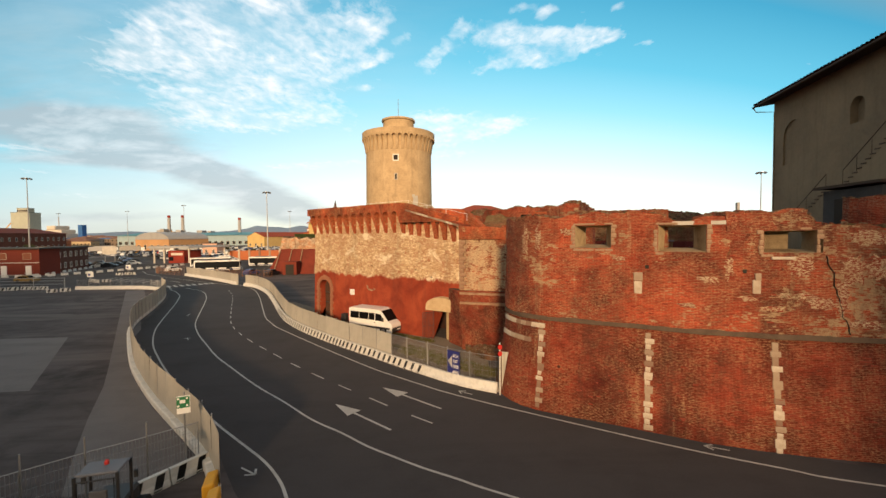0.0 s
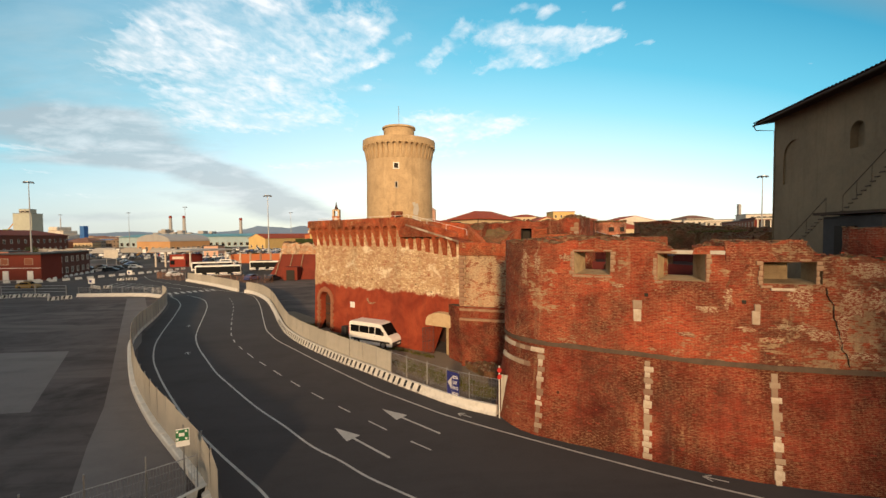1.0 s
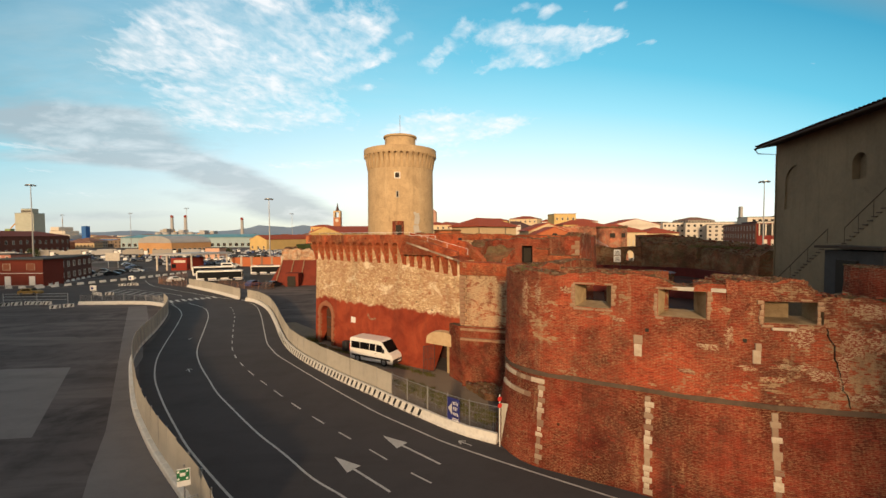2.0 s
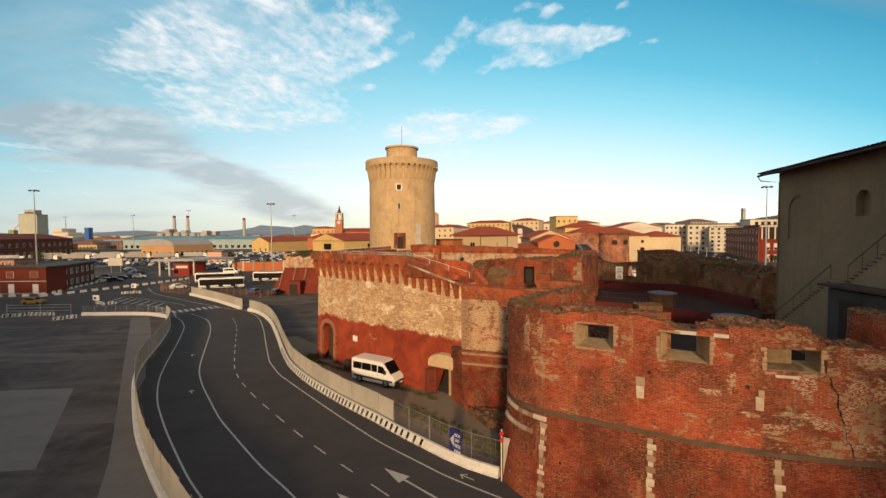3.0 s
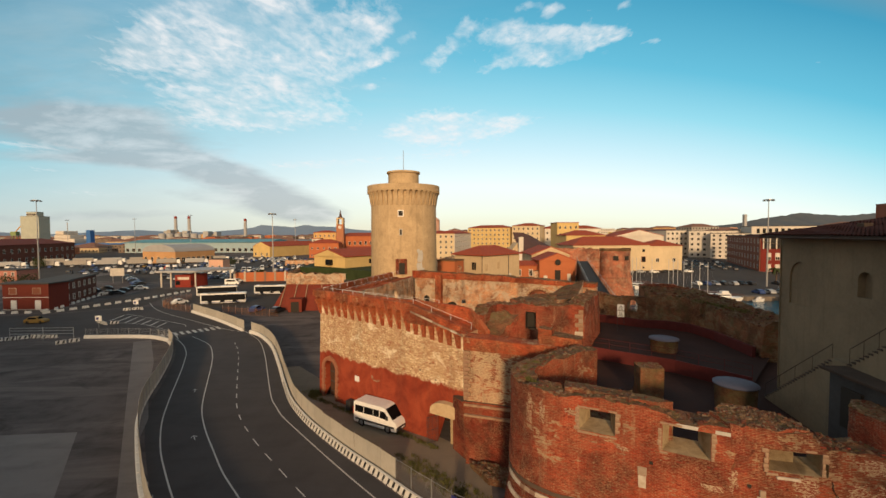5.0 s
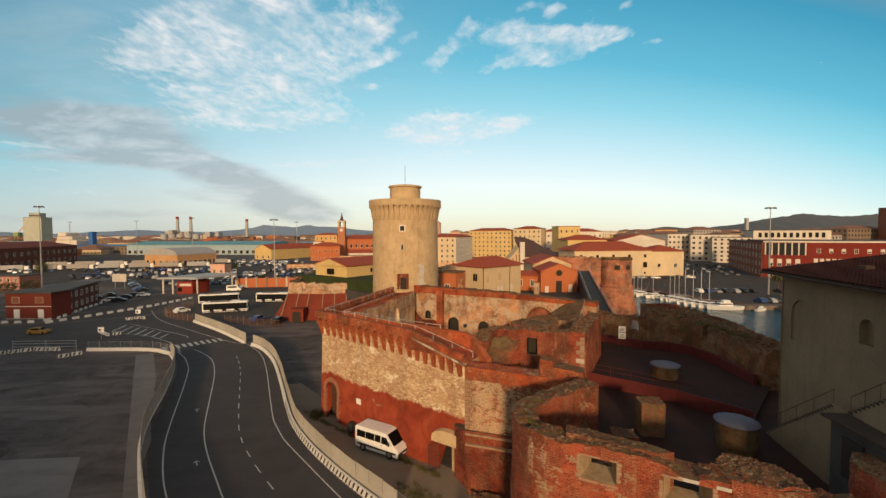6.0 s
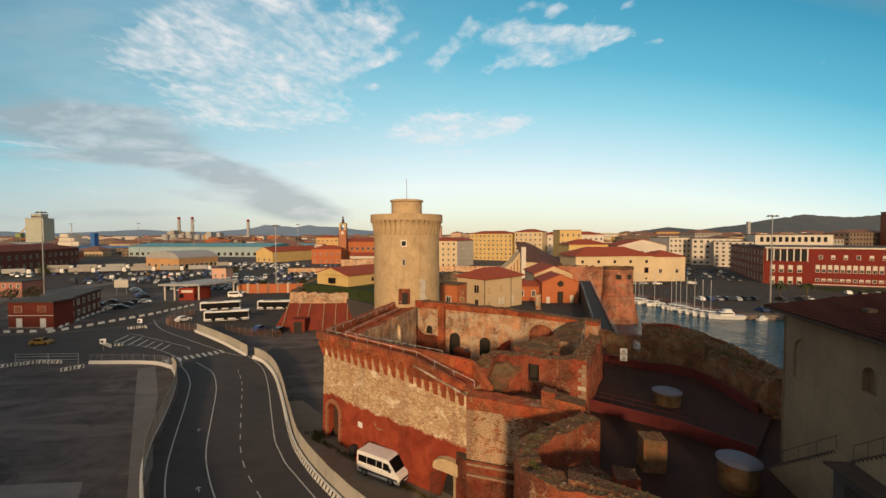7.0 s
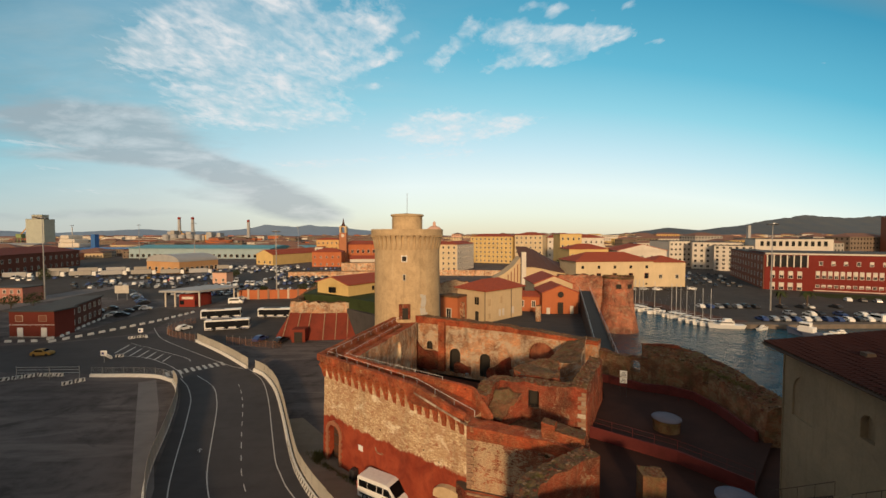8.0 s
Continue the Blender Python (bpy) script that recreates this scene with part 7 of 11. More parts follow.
def jersey(w):
    """Moulded barrier section, x along, with a flared foot and lifting slots."""
    bm = bmesh.new()
    prof = [(-0.22, 0), (-0.22, 0.1), (-0.13, 0.28), (-0.09, 0.62), (0.09, 0.62), (0.13, 0.28), (0.22, 0.1), (0.22, 0)]
    xs = [-w / 2 + 0.015, -w / 2 + 0.3, -w / 2 + 0.55, w / 2 - 0.55, w / 2 - 0.3, w / 2 - 0.015]
    rings = []
    for k, x in enumerate(xs):
        lift = 0.07 if k in (1, 2, 3, 4) and False else 0.0
        rings.append([bm.verts.new((x, y, z if z > 0 else lift)) for y, z in prof])
    m = len(prof)
    for a, b in zip(rings, rings[1:]):
        for i in range(m):
            bm.faces.new((a[i], b[i], b[(i + 1) % m], a[(i + 1) % m]))
    bm.faces.new(rings[0]), bm.faces.new(rings[-1][::-1])
    bmesh.ops.recalc_face_normals(bm, faces=bm.faces)
    return bm


def fence_run(name, label, path, panel, base_kind, h=2.0, striped=(0, 0), mesh_part=(0, 0), side=1, base_mat=None, step=2.0, group="", bar_mat=None):
    """Fence along a path: barrier sections or low plinths, panels and posts. striped, mesh_part: stretches of its length."""
    f = thing(name, label, "fence", (path[0][0], path[0][1], 0), kind="structure")
    pts = resample(smooth_path(path, 4), 0.25)
    total = pts[-1][1]
    n = max(1, round(total / step))
    at = lambda s: min(pts, key=lambda q: abs(q[1] - s))
    shared = {}

    def lay(kind, maker, mat, m, parent):
        if kind in shared:
            return share(shared[kind], world_of(parent).inverted() @ m, parent)
        shared[kind] = loose(kind[0], maker(), mat, parent, m)
        return shared[kind]
    for i in range(n):
        s0, s1 = total * i / n, total * (i + 1) / n
        a, b = at(s0)[0], at(s1)[0]
        mid, d = (a + b) / 2, b - a
        L = d.length
        ang = math.atan2(d.y, d.x) + (0 if side > 0 else math.pi)
        m = Matrix.Translation((mid.x, mid.y, 0)) @ Matrix.Rotation(ang, 4, "Z")
        sm = (s0 + s1) / 2
        z0 = 0.0
        if base_kind == "jersey":
            lay(("barrier", round(L, 1)), lambda: jersey(L), base_mat or plastic_white, m, f)
            if striped[0] <= sm < striped[1]:
                k = max(2, int(L / 0.55))
                for j in range(k):
                    x = -L / 2 + (j + 0.5) * L / k
                    key = ("stripe", 0)
                    mm = m @ Matrix.Translation((x, 0, 0))
                    if key in shared:
                        share(shared[key], world_of(f).inverted() @ mm, f)
                    else:
                        bm = bmesh.new()
                        q = [(-0.22, -0.232, 0.03), (0.02, -0.232, 0.03), (0.2, -0.098, 0.58), (-0.04, -0.098, 0.58)]
                        bm.faces.new([bm.verts.new(v) for v in q])
                        bmesh.ops.solidify(bm, geom=bm.faces, thickness=-0.012)
                        shared[key] = loose("stripe", bm, black_paint, f, mm)
            z0 = 0.45
        elif base_kind == "kerb":
            lay(("plinth", round(L, 1)), lambda: kerb_mesh(L), plastic_white, m, f)
            z0 = 0.45
        up = Matrix.Translation((0, 0.30 if base_kind == "jersey" else 0.0, z0 - 0.3))
        rnd = 0.015 * math.sin(i * 7.3)
        tilt = Matrix.Rotation(rnd, 4, "X")
        if mesh_part[0] <= sm < mesh_part[1] or panel == "mesh":
            lay(("mesh_panel", round(L, 1)), lambda: mesh_panel(L * 0.98, h), bar_mat or steel, m @ up @ tilt, f)
        else:
            lay(("panel", round(L, 1)), lambda: sheet_panel(L * 0.985, h), fence_sheet, m @ up @ tilt @ Matrix.Translation((0, 0, 0.03 * math.sin(i * 3.7))), f)
        lay(("post", 0), lambda: post_mesh(h + 0.25), steel, m @ Matrix.Translation((-L / 2, 0.34 if base_kind == "jersey" else 0.04, 0)), f)
    return f


def kerb_mesh(L):
    bm = bmesh.new()
    box(bm, 0, -0.12, 0, L * 0.97, 0.34, 0.42)
    soften(bm, 0.05)
    return bm


def post_mesh(h):
    bm = bmesh.new()
    tube(bm, [(0, 0, 0), (0, 0, h)], 0.03, 6)
    return bm


fence_run("fence", "beige sheet fence on striped barriers along the road", FENCE_R[::-1], "sheet", "jersey", 2.0, striped=(34, 66.5), mesh_part=(62.0, 80.0))
fence_run("fence", "beige sheet fence on white concrete blocks beside the yard", FENCE_L[:-2], "sheet", "kerb", 2.2, side=-1)
fence_run("fence", "wire mesh fence on a white plinth at the yard's end", FENCE_L[-3:], "mesh", "jersey", 1.6, side=-1)
fence_run("fence", "beige sheet fence on white concrete plinth by the bus yard", [(-38.3, 86.3), (-48, 96.5), (-60.3, 108)][::-1], "sheet", "jersey", 2.0)
fence_run("fence", "low brick plinth with rusty bar fence round the bus yard", [(-60.8, 108.6), (-68, 112.5), (-73, 117), (-74.5, 123), (-73, 131)], "mesh", "plinth", 1.9, bar_mat=rust)
fence_run("fence", "thin rusty bar fence on low plinth by the bus yard", [(-51.8, 106.2), (-43, 102.8), (-36.5, 101)], "mesh", "plinth", 1.9, bar_mat=rust)
fence_run("fence", "wire mesh fence across the yard entry", [(-10.9, 18.9), (-11.9, 18.05), (-13.8, 16.65), (-16.4, 14.3)], "mesh", "plinth", 2.2, side=-1)


# close the gap between fence end and bastion with plain upright boards
def make_fence_end():
    e = thing("fence_end", "narrow grey sheet panel closing the fence against the bastion", "fence", (4.0, 25.5, 0), kind="structure")
    loose("panel", sheet_panel(1.5, 2.6, 6), fence_sheet, e, Matrix.Translation((4.25, 25.45, 0)) @ Matrix.Rotation(radians(-30), 4, "Z"))
    s = thing("road_sign", "round red sign on a pale pole by the fence end", "road sign", (3.4, 25.7, 0))
    bm = bmesh.new()
    tube(bm, [(3.45, 25.6, 0), (3.45, 25.6, 3.2)], 0.04)
    part("pole", bm, plastic_white, s)
    for z in (2.55, 2.95):
        bm = bmesh.new()
        bmesh.ops.create_cone(bm, cap_ends=True, segments=20, radius1=0.15, radius2=0.15, depth=0.03, matrix=Matrix.Translation((3.45, 25.55, z)) @ Matrix.Rotation(radians(90), 4, "X") @ Matrix.Rotation(radians(20), 4, "Y"))
        part("disc", bm, red_paint, s)


make_fence_end()


def word_mesh(word, wide, high):
    """A word in raised letters on the x-z plane, centred on x and fitted to a size."""
    cu = bpy.data.curves.new("word", "FONT")
    cu.body, cu.extrude, cu.align_x = word, 0.02, "CENTER"
    ob = new("word", cu)
    bpy.context.view_layer.update()
    me = bpy.data.meshes.new_from_object(ob.evaluated_get(bpy.context.evaluated_depsgraph_get()))
    bpy.data.objects.remove(ob)
    bm = bmesh.new()
    bm.from_mesh(me)
    bpy.data.meshes.remove(me)
    xs, ys = [p.co.x for p in bm.verts], [p.co.y for p in bm.verts]
    fx, fy = wide / (max(xs) - min(xs)), high / (max(ys) - min(ys))
    mid = (max(xs) + min(xs)) / 2
    for p in bm.verts:
        p.co = Vector(((p.co.x - mid) * fx, -p.co.z * 0.3, (p.co.y - min(ys)) * fy))
    bmesh.ops.recalc_face_normals(bm, faces=bm.faces)
    return bm


def make_direction_sign():
    """Blue board with a white arrow and four lines of lettering."""
    q, t, nrm = face_frame([Vector(p) for p in FENCE_R[::-1]], (0.75, 27.85))
    ang = math.atan2(t.y, t.x)
    if nrm.y > 0:
        nrm, ang = -nrm, ang + math.pi
    c = q + nrm * -0.05
    s = thing("direction_sign", "dark blue exit board with white arrow and lettering", "sign", (c.x, c.y, 0.6))
    m = Matrix.Translation((c.x, c.y, 0)) @ Matrix.Rotation(ang, 4, "Z")
    bm = bmesh.new()
    box(bm, 0, 0, 0.62, 1.05, 0.04, 1.5)
    loose("board", bm, blue_sign, s, m)
    bm = bmesh.new()
    for q4 in ([(-0.46, 1.38), (-0.10, 0.98), (-0.10, 1.78)],):
        bm.faces.new([bm.verts.new((x, -0.03, z)) for x, z in q4])
    bmesh.ops.solidify(bm, geom=bm.faces, thickness=0.006)
    loose("arrow", bm, white_paint, s, m)
    for z, word, wide in ((1.80, "USCITA", 0.50), (1.45, "EXIT", 0.36), (1.09, "SORTIE", 0.50), (0.72, "AUSGANG", 0.56)):
        loose("lettering", word_mesh(word, wide, 0.21), white_paint, s, m @ Matrix.Translation((0.2, -0.026, z - 0.1)))
    for x in (-0.45, 0.45):
        bm = bmesh.new()
        tube(bm, [(x, 0.05, 0), (x, 0.05, 2.2)], 0.025)
        loose("post", bm, steel, s, m)


make_direction_sign()


def make_assembly_sign():
    s = thing("assembly_sign", "green and white assembly point sign on a thin pole", "sign", (-11.4, 18.8, 0))
    bm = bmesh.new()
    tube(bm, [(-11.4, 18.8, 0), (-11.4, 18.8, 3.25)], 0.03)
    part("pole", bm, steel, s)
    bm = bmesh.new()
    box(bm, -11.4, 18.75, 2.35, 0.5, 0.03, 0.75, radians(20))
    part("board", bm, white_paint, s)
    bm = bmesh.new()
    box(bm, -11.405, 18.73, 2.6, 0.47, 0.03, 0.47, radians(20))
    part("panel", bm, green_sign, s)
    for dx, dz in ((-0.16, 0.05), (0.16, 0.05), (-0.16, 0.36), (0.16, 0.36), (0, 0.2)):
        bm = bmesh.new()
        w = 0.2 if dx == 0 else 0.08
        box(bm, -11.412 + dx * math.cos(radians(20)), 18.712 + dx * math.sin(radians(20)), 2.6 + dz, w, 0.02, 0.08 if dx else 0.14, radians(20))
        part("pictogram", bm, white_paint, s)


make_assembly_sign()


dark_canopy = paint("dark_canopy", (0.15, 0.155, 0.175), 0.6)


def make_roller():
    """Canopy and frame of a small site vehicle parked by the fence."""
    x, y = -11.7, 14.7
    v = thing("site_tractor", "small site tractor with dark roll frame and canopy", "tractor", (x, y, 0), radians(12))
    M = Matrix.Translation((x, y, 0)) @ Matrix.Rotation(radians(12), 4, "Z")

    def add(name, mat, build, smooth=False):
        bm = bmesh.new()
        build(bm)
        return loose(name, bm, mat, v, M)

    def canopy(bm):
        box(bm, 0, 0, 2.3, 1.2, 0.85, 0.09)
        soften(bm, 0.03)
    add("canopy", dark_canopy, canopy)
    for sx in (-0.58, 0.58):
        for sy in (-0.45, 0.45):
            add("roll_bar", black_paint, lambda bm: tube(bm, [(sx, sy, 0.7), (sx, sy, 2.36)], 0.05))
    add("body", black_paint, lambda bm: (box(bm, 0, 0.1, 0.55, 1.1, 2.2, 0.6), soften(bm, 0.08)))
    add("seat", grey_plastic, lambda bm: (box(bm, 0, -0.1, 1.15, 0.5, 0.5, 0.12), box(bm, 0, -0.35, 1.2, 0.5, 0.12, 0.6), soften(bm, 0.03)))
    add("rear_window_frame", black_paint, lambda bm: tube(bm, [(-0.5, -0.5, 1.3), (0.5, -0.5, 1.3), (0.5, -0.5, 2.2), (-0.5, -0.5, 2.2), (-0.5, -0.5, 1.3)], 0.03))
    add("beacon", red_paint, lambda bm: lathe(bm, 0.1, 0, [(0.07, 2.45), (0.07, 2.55), (0.03, 2.6)], 12))
    for sx in (-0.72, 0.72):
        for sy, r in ((-0.7, 0.5), (0.9, 0.36)):
            w = add("wheel", rubber, lambda bm: bmesh.ops.create_cone(bm, cap_ends=True, segments=20, radius1=r, radius2=r, depth=0.28, matrix=Matrix.Translation((sx, sy, r)) @ Matrix.Rotation(radians(90), 4, "Y")))
    for sx in (-0.75, 0.75):
        add("mirror", black_paint, lambda bm: (box(bm, sx, 0.4, 1.7, 0.12, 0.06, 0.25),))


make_roller()


def make_yellow_barrier():
    b = thing("plastic_barrier", "orange-yellow plastic barrier block at the fence end", "barrier", (-9.0, 16.2, 0))
    for k, (x, y) in enumerate(((-9.15, 16.3), (-8.55, 15.2))):
        bm = bmesh.new()
        vs = box(bm, x, y, 0, 0.55, 1.1, 0.95, radians(25))
        for v in vs:
            if v.co.z > 0.5:
                v.co.x = x + (v.co.x - x) * 0.6
        soften(bm, 0.05)
        part("block", bm, yellow_paint, b)


make_yellow_barrier()


# ---------------------------------------------------------------- vehicles
def car_body(bm, L, W, H, hood=0.28, cab=(0.25, 0.85), van=False):
    """Car shell from side profile, x forward, narrowed at the roof."""
    if van:
        prof = [(-L / 2, 0.45), (-L / 2, H * 0.95), (-L / 2 + 0.12, H), (L * 0.17, H), (L * 0.245, H * 0.955), (L * 0.40, H * 0.56), (L * 0.485, H * 0.47), (L / 2, H * 0.36), (L / 2, 0.35), (L / 2 - 0.1, 0.25), (-L / 2 + 0.05, 0.25)]
    else:
        prof = [(-L / 2, 0.5), (-L / 2 + 0.05, H * 0.62), (-L * 0.40, H * 0.70), (-L * 0.28, H * 0.98), (L * 0.02, H), (L * 0.10, H * 0.97), (L * 0.24, H * 0.66), (L * 0.45, H * 0.55), (L / 2, H * 0.42), (L / 2, 0.3), (L / 2 - 0.1, 0.2), (-L / 2 + 0.05, 0.2)]
    tuck = lambda z: W / 2 * (1.0 if z < H * 0.58 else 1 - (0.06 if van else 0.16) * (z - H * 0.58) / (H * 0.42))
    a = [bm.verts.new((x, -tuck(z), z)) for x, z in prof]
    b = [bm.verts.new((x, tuck(z), z)) for x, z in prof]
    k = len(prof)
    bm.faces.new(a), bm.faces.new(b[::-1])
    for i in range(k):
        bm.faces.new((a[i], b[i], b[(i + 1) % k], a[(i + 1) % k]))
    bmesh.ops.recalc_face_normals(bm, faces=bm.faces)
    bmesh.ops.bevel(bm, geom=[e for e in bm.edges if e.calc_face_angle(0) > 0.3], offset=0.05, segments=2, affect="EDGES", clamp_overlap=True)


def wheel_parts(v, xs, ys, r, w, M):
    first = None
    for x in xs:
        for y in ys:
            bm = bmesh.new()
            bmesh.ops.create_cone(bm, cap_ends=True, segments=20, radius1=r, radius2=r, depth=w, matrix=Matrix.Translation((x, y, r)) @ Matrix.Rotation(radians(90), 4, "X"))
            bmesh.ops.bevel(bm, geom=[e for e in bm.edges if len(e.link_faces) == 2 and e.calc_face_angle(0) > 1], offset=0.03, segments=2, affect="EDGES")
            wh = loose("wheel", bm, rubber, v, M)
            bm = bmesh.new()
            sgn = 1 if y > 0 else -1
            bmesh.ops.create_cone(bm, cap_ends=True, segments=16, radius1=r * 0.62, radius2=r * 0.55, depth=0.04, matrix=Matrix.Translation((x, y + sgn * w / 2, r)) @ Matrix.Rotation(radians(90), 4, "X"))
            rim = part("rim", bm, steel)
            rim.parent = wh


def quad_plate(bm, pts, thick=0.015):
    bm.faces.new([bm.verts.new(p) for p in pts])
    bmesh.ops.solidify(bm, geom=bm.faces, thickness=thick)


def make_van():
    rear, front = Vector((-7.6, 45.0)), Vector((-4.5, 43.0))
    d = (front - rear).normalized()
    left = Vector((-d.y, d.x))
    mid = Vector((-5.9, 43.15))
    M = Matrix.Translation((mid.x, mid.y, 0)) @ Matrix.Rotation(math.atan2(d.y, d.x), 4, "Z")
    v = thing("van", "white passenger van parked by the gatehouse wall", "van", (mid.x, mid.y, 0), math.atan2(d.y, d.x))
    L, W, H = 4.95, 2.0, 2.25
    M = M @ Matrix.Diagonal((1.12, 1.0, 1.08, 1))
    bm = bmesh.new()
    car_body(bm, L, W, H, van=True)
    loose("body", bm, white_paint, v, M)
    for s in (-1, 1):
        y = s * (W / 2 + 0.004)
        yt = s * (W / 2 - 0.035)
        for x0, x1 in ((-2.25, -1.25), (-1.2, -0.15), (-0.1, 0.55)):
            bm = bmesh.new()
            quad_plate(bm, [(x0, y, 1.28), (x1, y, 1.28), (x1, yt, 1.92), (x0, yt, 1.92)], 0.02)
            loose("side_window", bm, glass_dark, v, M)
        bm = bmesh.new()
        quad_plate(bm, [(0.62, y, 1.25), (1.62, y, 1.22), (1.22, yt, 1.86), (0.66, yt, 1.92)], 0.02)
        loose("door_window", bm, glass_dark, v, M)
        bm = bmesh.new()
        box(bm, 0, y, 0.55, 4.4, 0.03, 0.16)
        loose("side_moulding", bm, black_paint, v, M)
        bm = bmesh.new()
        box(bm, 1.5, s * 1.12, 1.25, 0.18, 0.2, 0.34)
        soften(bm, 0.03)
        loose("door_mirror", bm, black_paint, v, M)
        bm = bmesh.new()
        quad_plate(bm, [(2.05, s * 0.98, 0.86), (2.4, s * 0.86, 0.8), (2.3, s * 0.86, 1.06), (1.95, s * 0.99, 1.14)], 0.03)
        loose("headlight", bm, headlamp, v, M)
        bm = bmesh.new()
        box(bm, -2.48, s * 0.9, 0.95, 0.05, 0.14, 0.7)
        loose("tail_light", bm, red_paint, v, M)
        bm = bmesh.new()
        box(bm, 0.58, y, 1.02, 0.16, 0.03, 0.04)
        loose("door_handle", bm, black_paint, v, M)
    bm = bmesh.new()
    quad_plate(bm, [(1.24, -0.86, 2.16), (1.24, 0.86, 2.16), (2.02, 0.92, 1.30), (2.02, -0.92, 1.30)], -0.03)
    loose("windscreen", bm, glass_dark, v, M)
    bm = bmesh.new()
    box(bm, 2.43, 0, 0.3, 0.2, 1.9, 0.42)
    soften(bm, 0.06)
    loose("front_bumper", bm, black_paint, v, M)
    bm = bmesh.new()
    box(bm, -2.46, 0, 0.32, 0.16, 1.9, 0.3)
    soften(bm, 0.05)
    loose("rear_bumper", bm, black_paint, v, M)
    bm = bmesh.new()
    box(bm, 2.55, 0, 0.46, 0.02, 0.5, 0.11)
    loose("number_plate", bm, white_paint, v, M)
    wheel_parts(v, (-1.5, 1.5), (-0.92, 0.92), 0.36, 0.22, M)


make_van()


def car_proto(name, label, category, mat, L=4.1, W=1.7, H=1.48, van=False):
    v = thing(name, label, category, (0, 0, 0), group="parked vehicles")
    bm = bmesh.new()
    car_body(bm, L, W, H, van=van)
    part("body", bm, mat, v)
    z0, z1 = (H * 0.58, H * 0.86) if van else (H * 0.67, H * 0.93)
    for s in (-1, 1):
        bm = bmesh.new()
        y, yt = s * (W / 2 * (0.985 if van else 0.97)), s * (W / 2 * (0.965 if van else 0.87))
        xs = (-L * 0.42, L * 0.28) if van else (-L * 0.30, L * 0.16)
        quad_plate(bm, [(xs[0], y + s * 0.02, z0), (xs[1], y + s * 0.02, z0), (xs[1] - 0.35, yt + s * 0.02, z1), (xs[0] + 0.12, yt + s * 0.02, z1)], 0.02)
        part("side_window", bm, glass_dark, v)
    bm = bmesh.new()
    if van:
        quad_plate(bm, [(L * 0.255, -W * 0.42, H * 0.93), (L * 0.255, W * 0.42, H * 0.93), (L * 0.40, W * 0.44, H * 0.59), (L * 0.40, -W * 0.44, H * 0.59)], 0.04)
    else:
        quad_plate(bm, [(L * 0.115, -W * 0.36, H * 0.96), (L * 0.115, W * 0.36, H * 0.96), (L * 0.245, W * 0.43, H * 0.69), (L * 0.245, -W * 0.43, H * 0.69)], 0.04)
    part("windscreen", bm, glass_dark, v)
    for x in (-L * 0.3, L * 0.31):
        for y in (-W / 2 + 0.1, W / 2 - 0.1):
            bm = bmesh.new()
            bmesh.ops.create_cone(bm, cap_ends=True, segments=12, radius1=0.31, radius2=0.31, depth=0.2, matrix=Matrix.Translation((x, y, 0.31)) @ Matrix.Rotation(radians(90), 4, "X"))
            part("wheel", bm, rubber, v)
    return v


silver_paint = paint("silver_paint", (0.42, 0.43, 0.44), 0.35, 0.4)
dark_car = paint("dark_car", (0.03, 0.033, 0.04), 0.25)
blue_car = paint("blue_car", (0.03, 0.06, 0.18), 0.3)
CARS = [car_proto("car", "silver hatchback parked on asphalt", "car", silver_paint), car_proto("car", "white hatchback parked on asphalt", "car", white_paint), car_proto("car", "dark saloon car parked on asphalt", "car", dark_car, 4.4),
        car_proto("car", "red hatchback parked on asphalt", "car", red_paint, 3.8), car_proto("car", "blue hatchback parked on asphalt", "car", blue_car), car_proto("van", "white delivery van parked on asphalt", "van", white_paint, 5.2, 2.0, 2.3, True)]
PARK = [[(-78.5, 176, 20)], [(-71, 121.5, 60)], [(-38.5, 106.5, 75)], [(-150, 246, 110)], [(-44.3, 108.5, 70)], [(-76.5, 166, 10)]]
for v, p in zip(CARS, PARK):
    x, y, a = p[0]
    v.matrix_basis = Matrix.Translation((x, y, 0)) @ Matrix.Rotation(radians(a), 4, "Z")


def park(x, y, deg, k):
    copy_thing(CARS[k], Matrix.Translation((x, y, 0)) @ Matrix.Rotation(radians(deg), 4, "Z"))


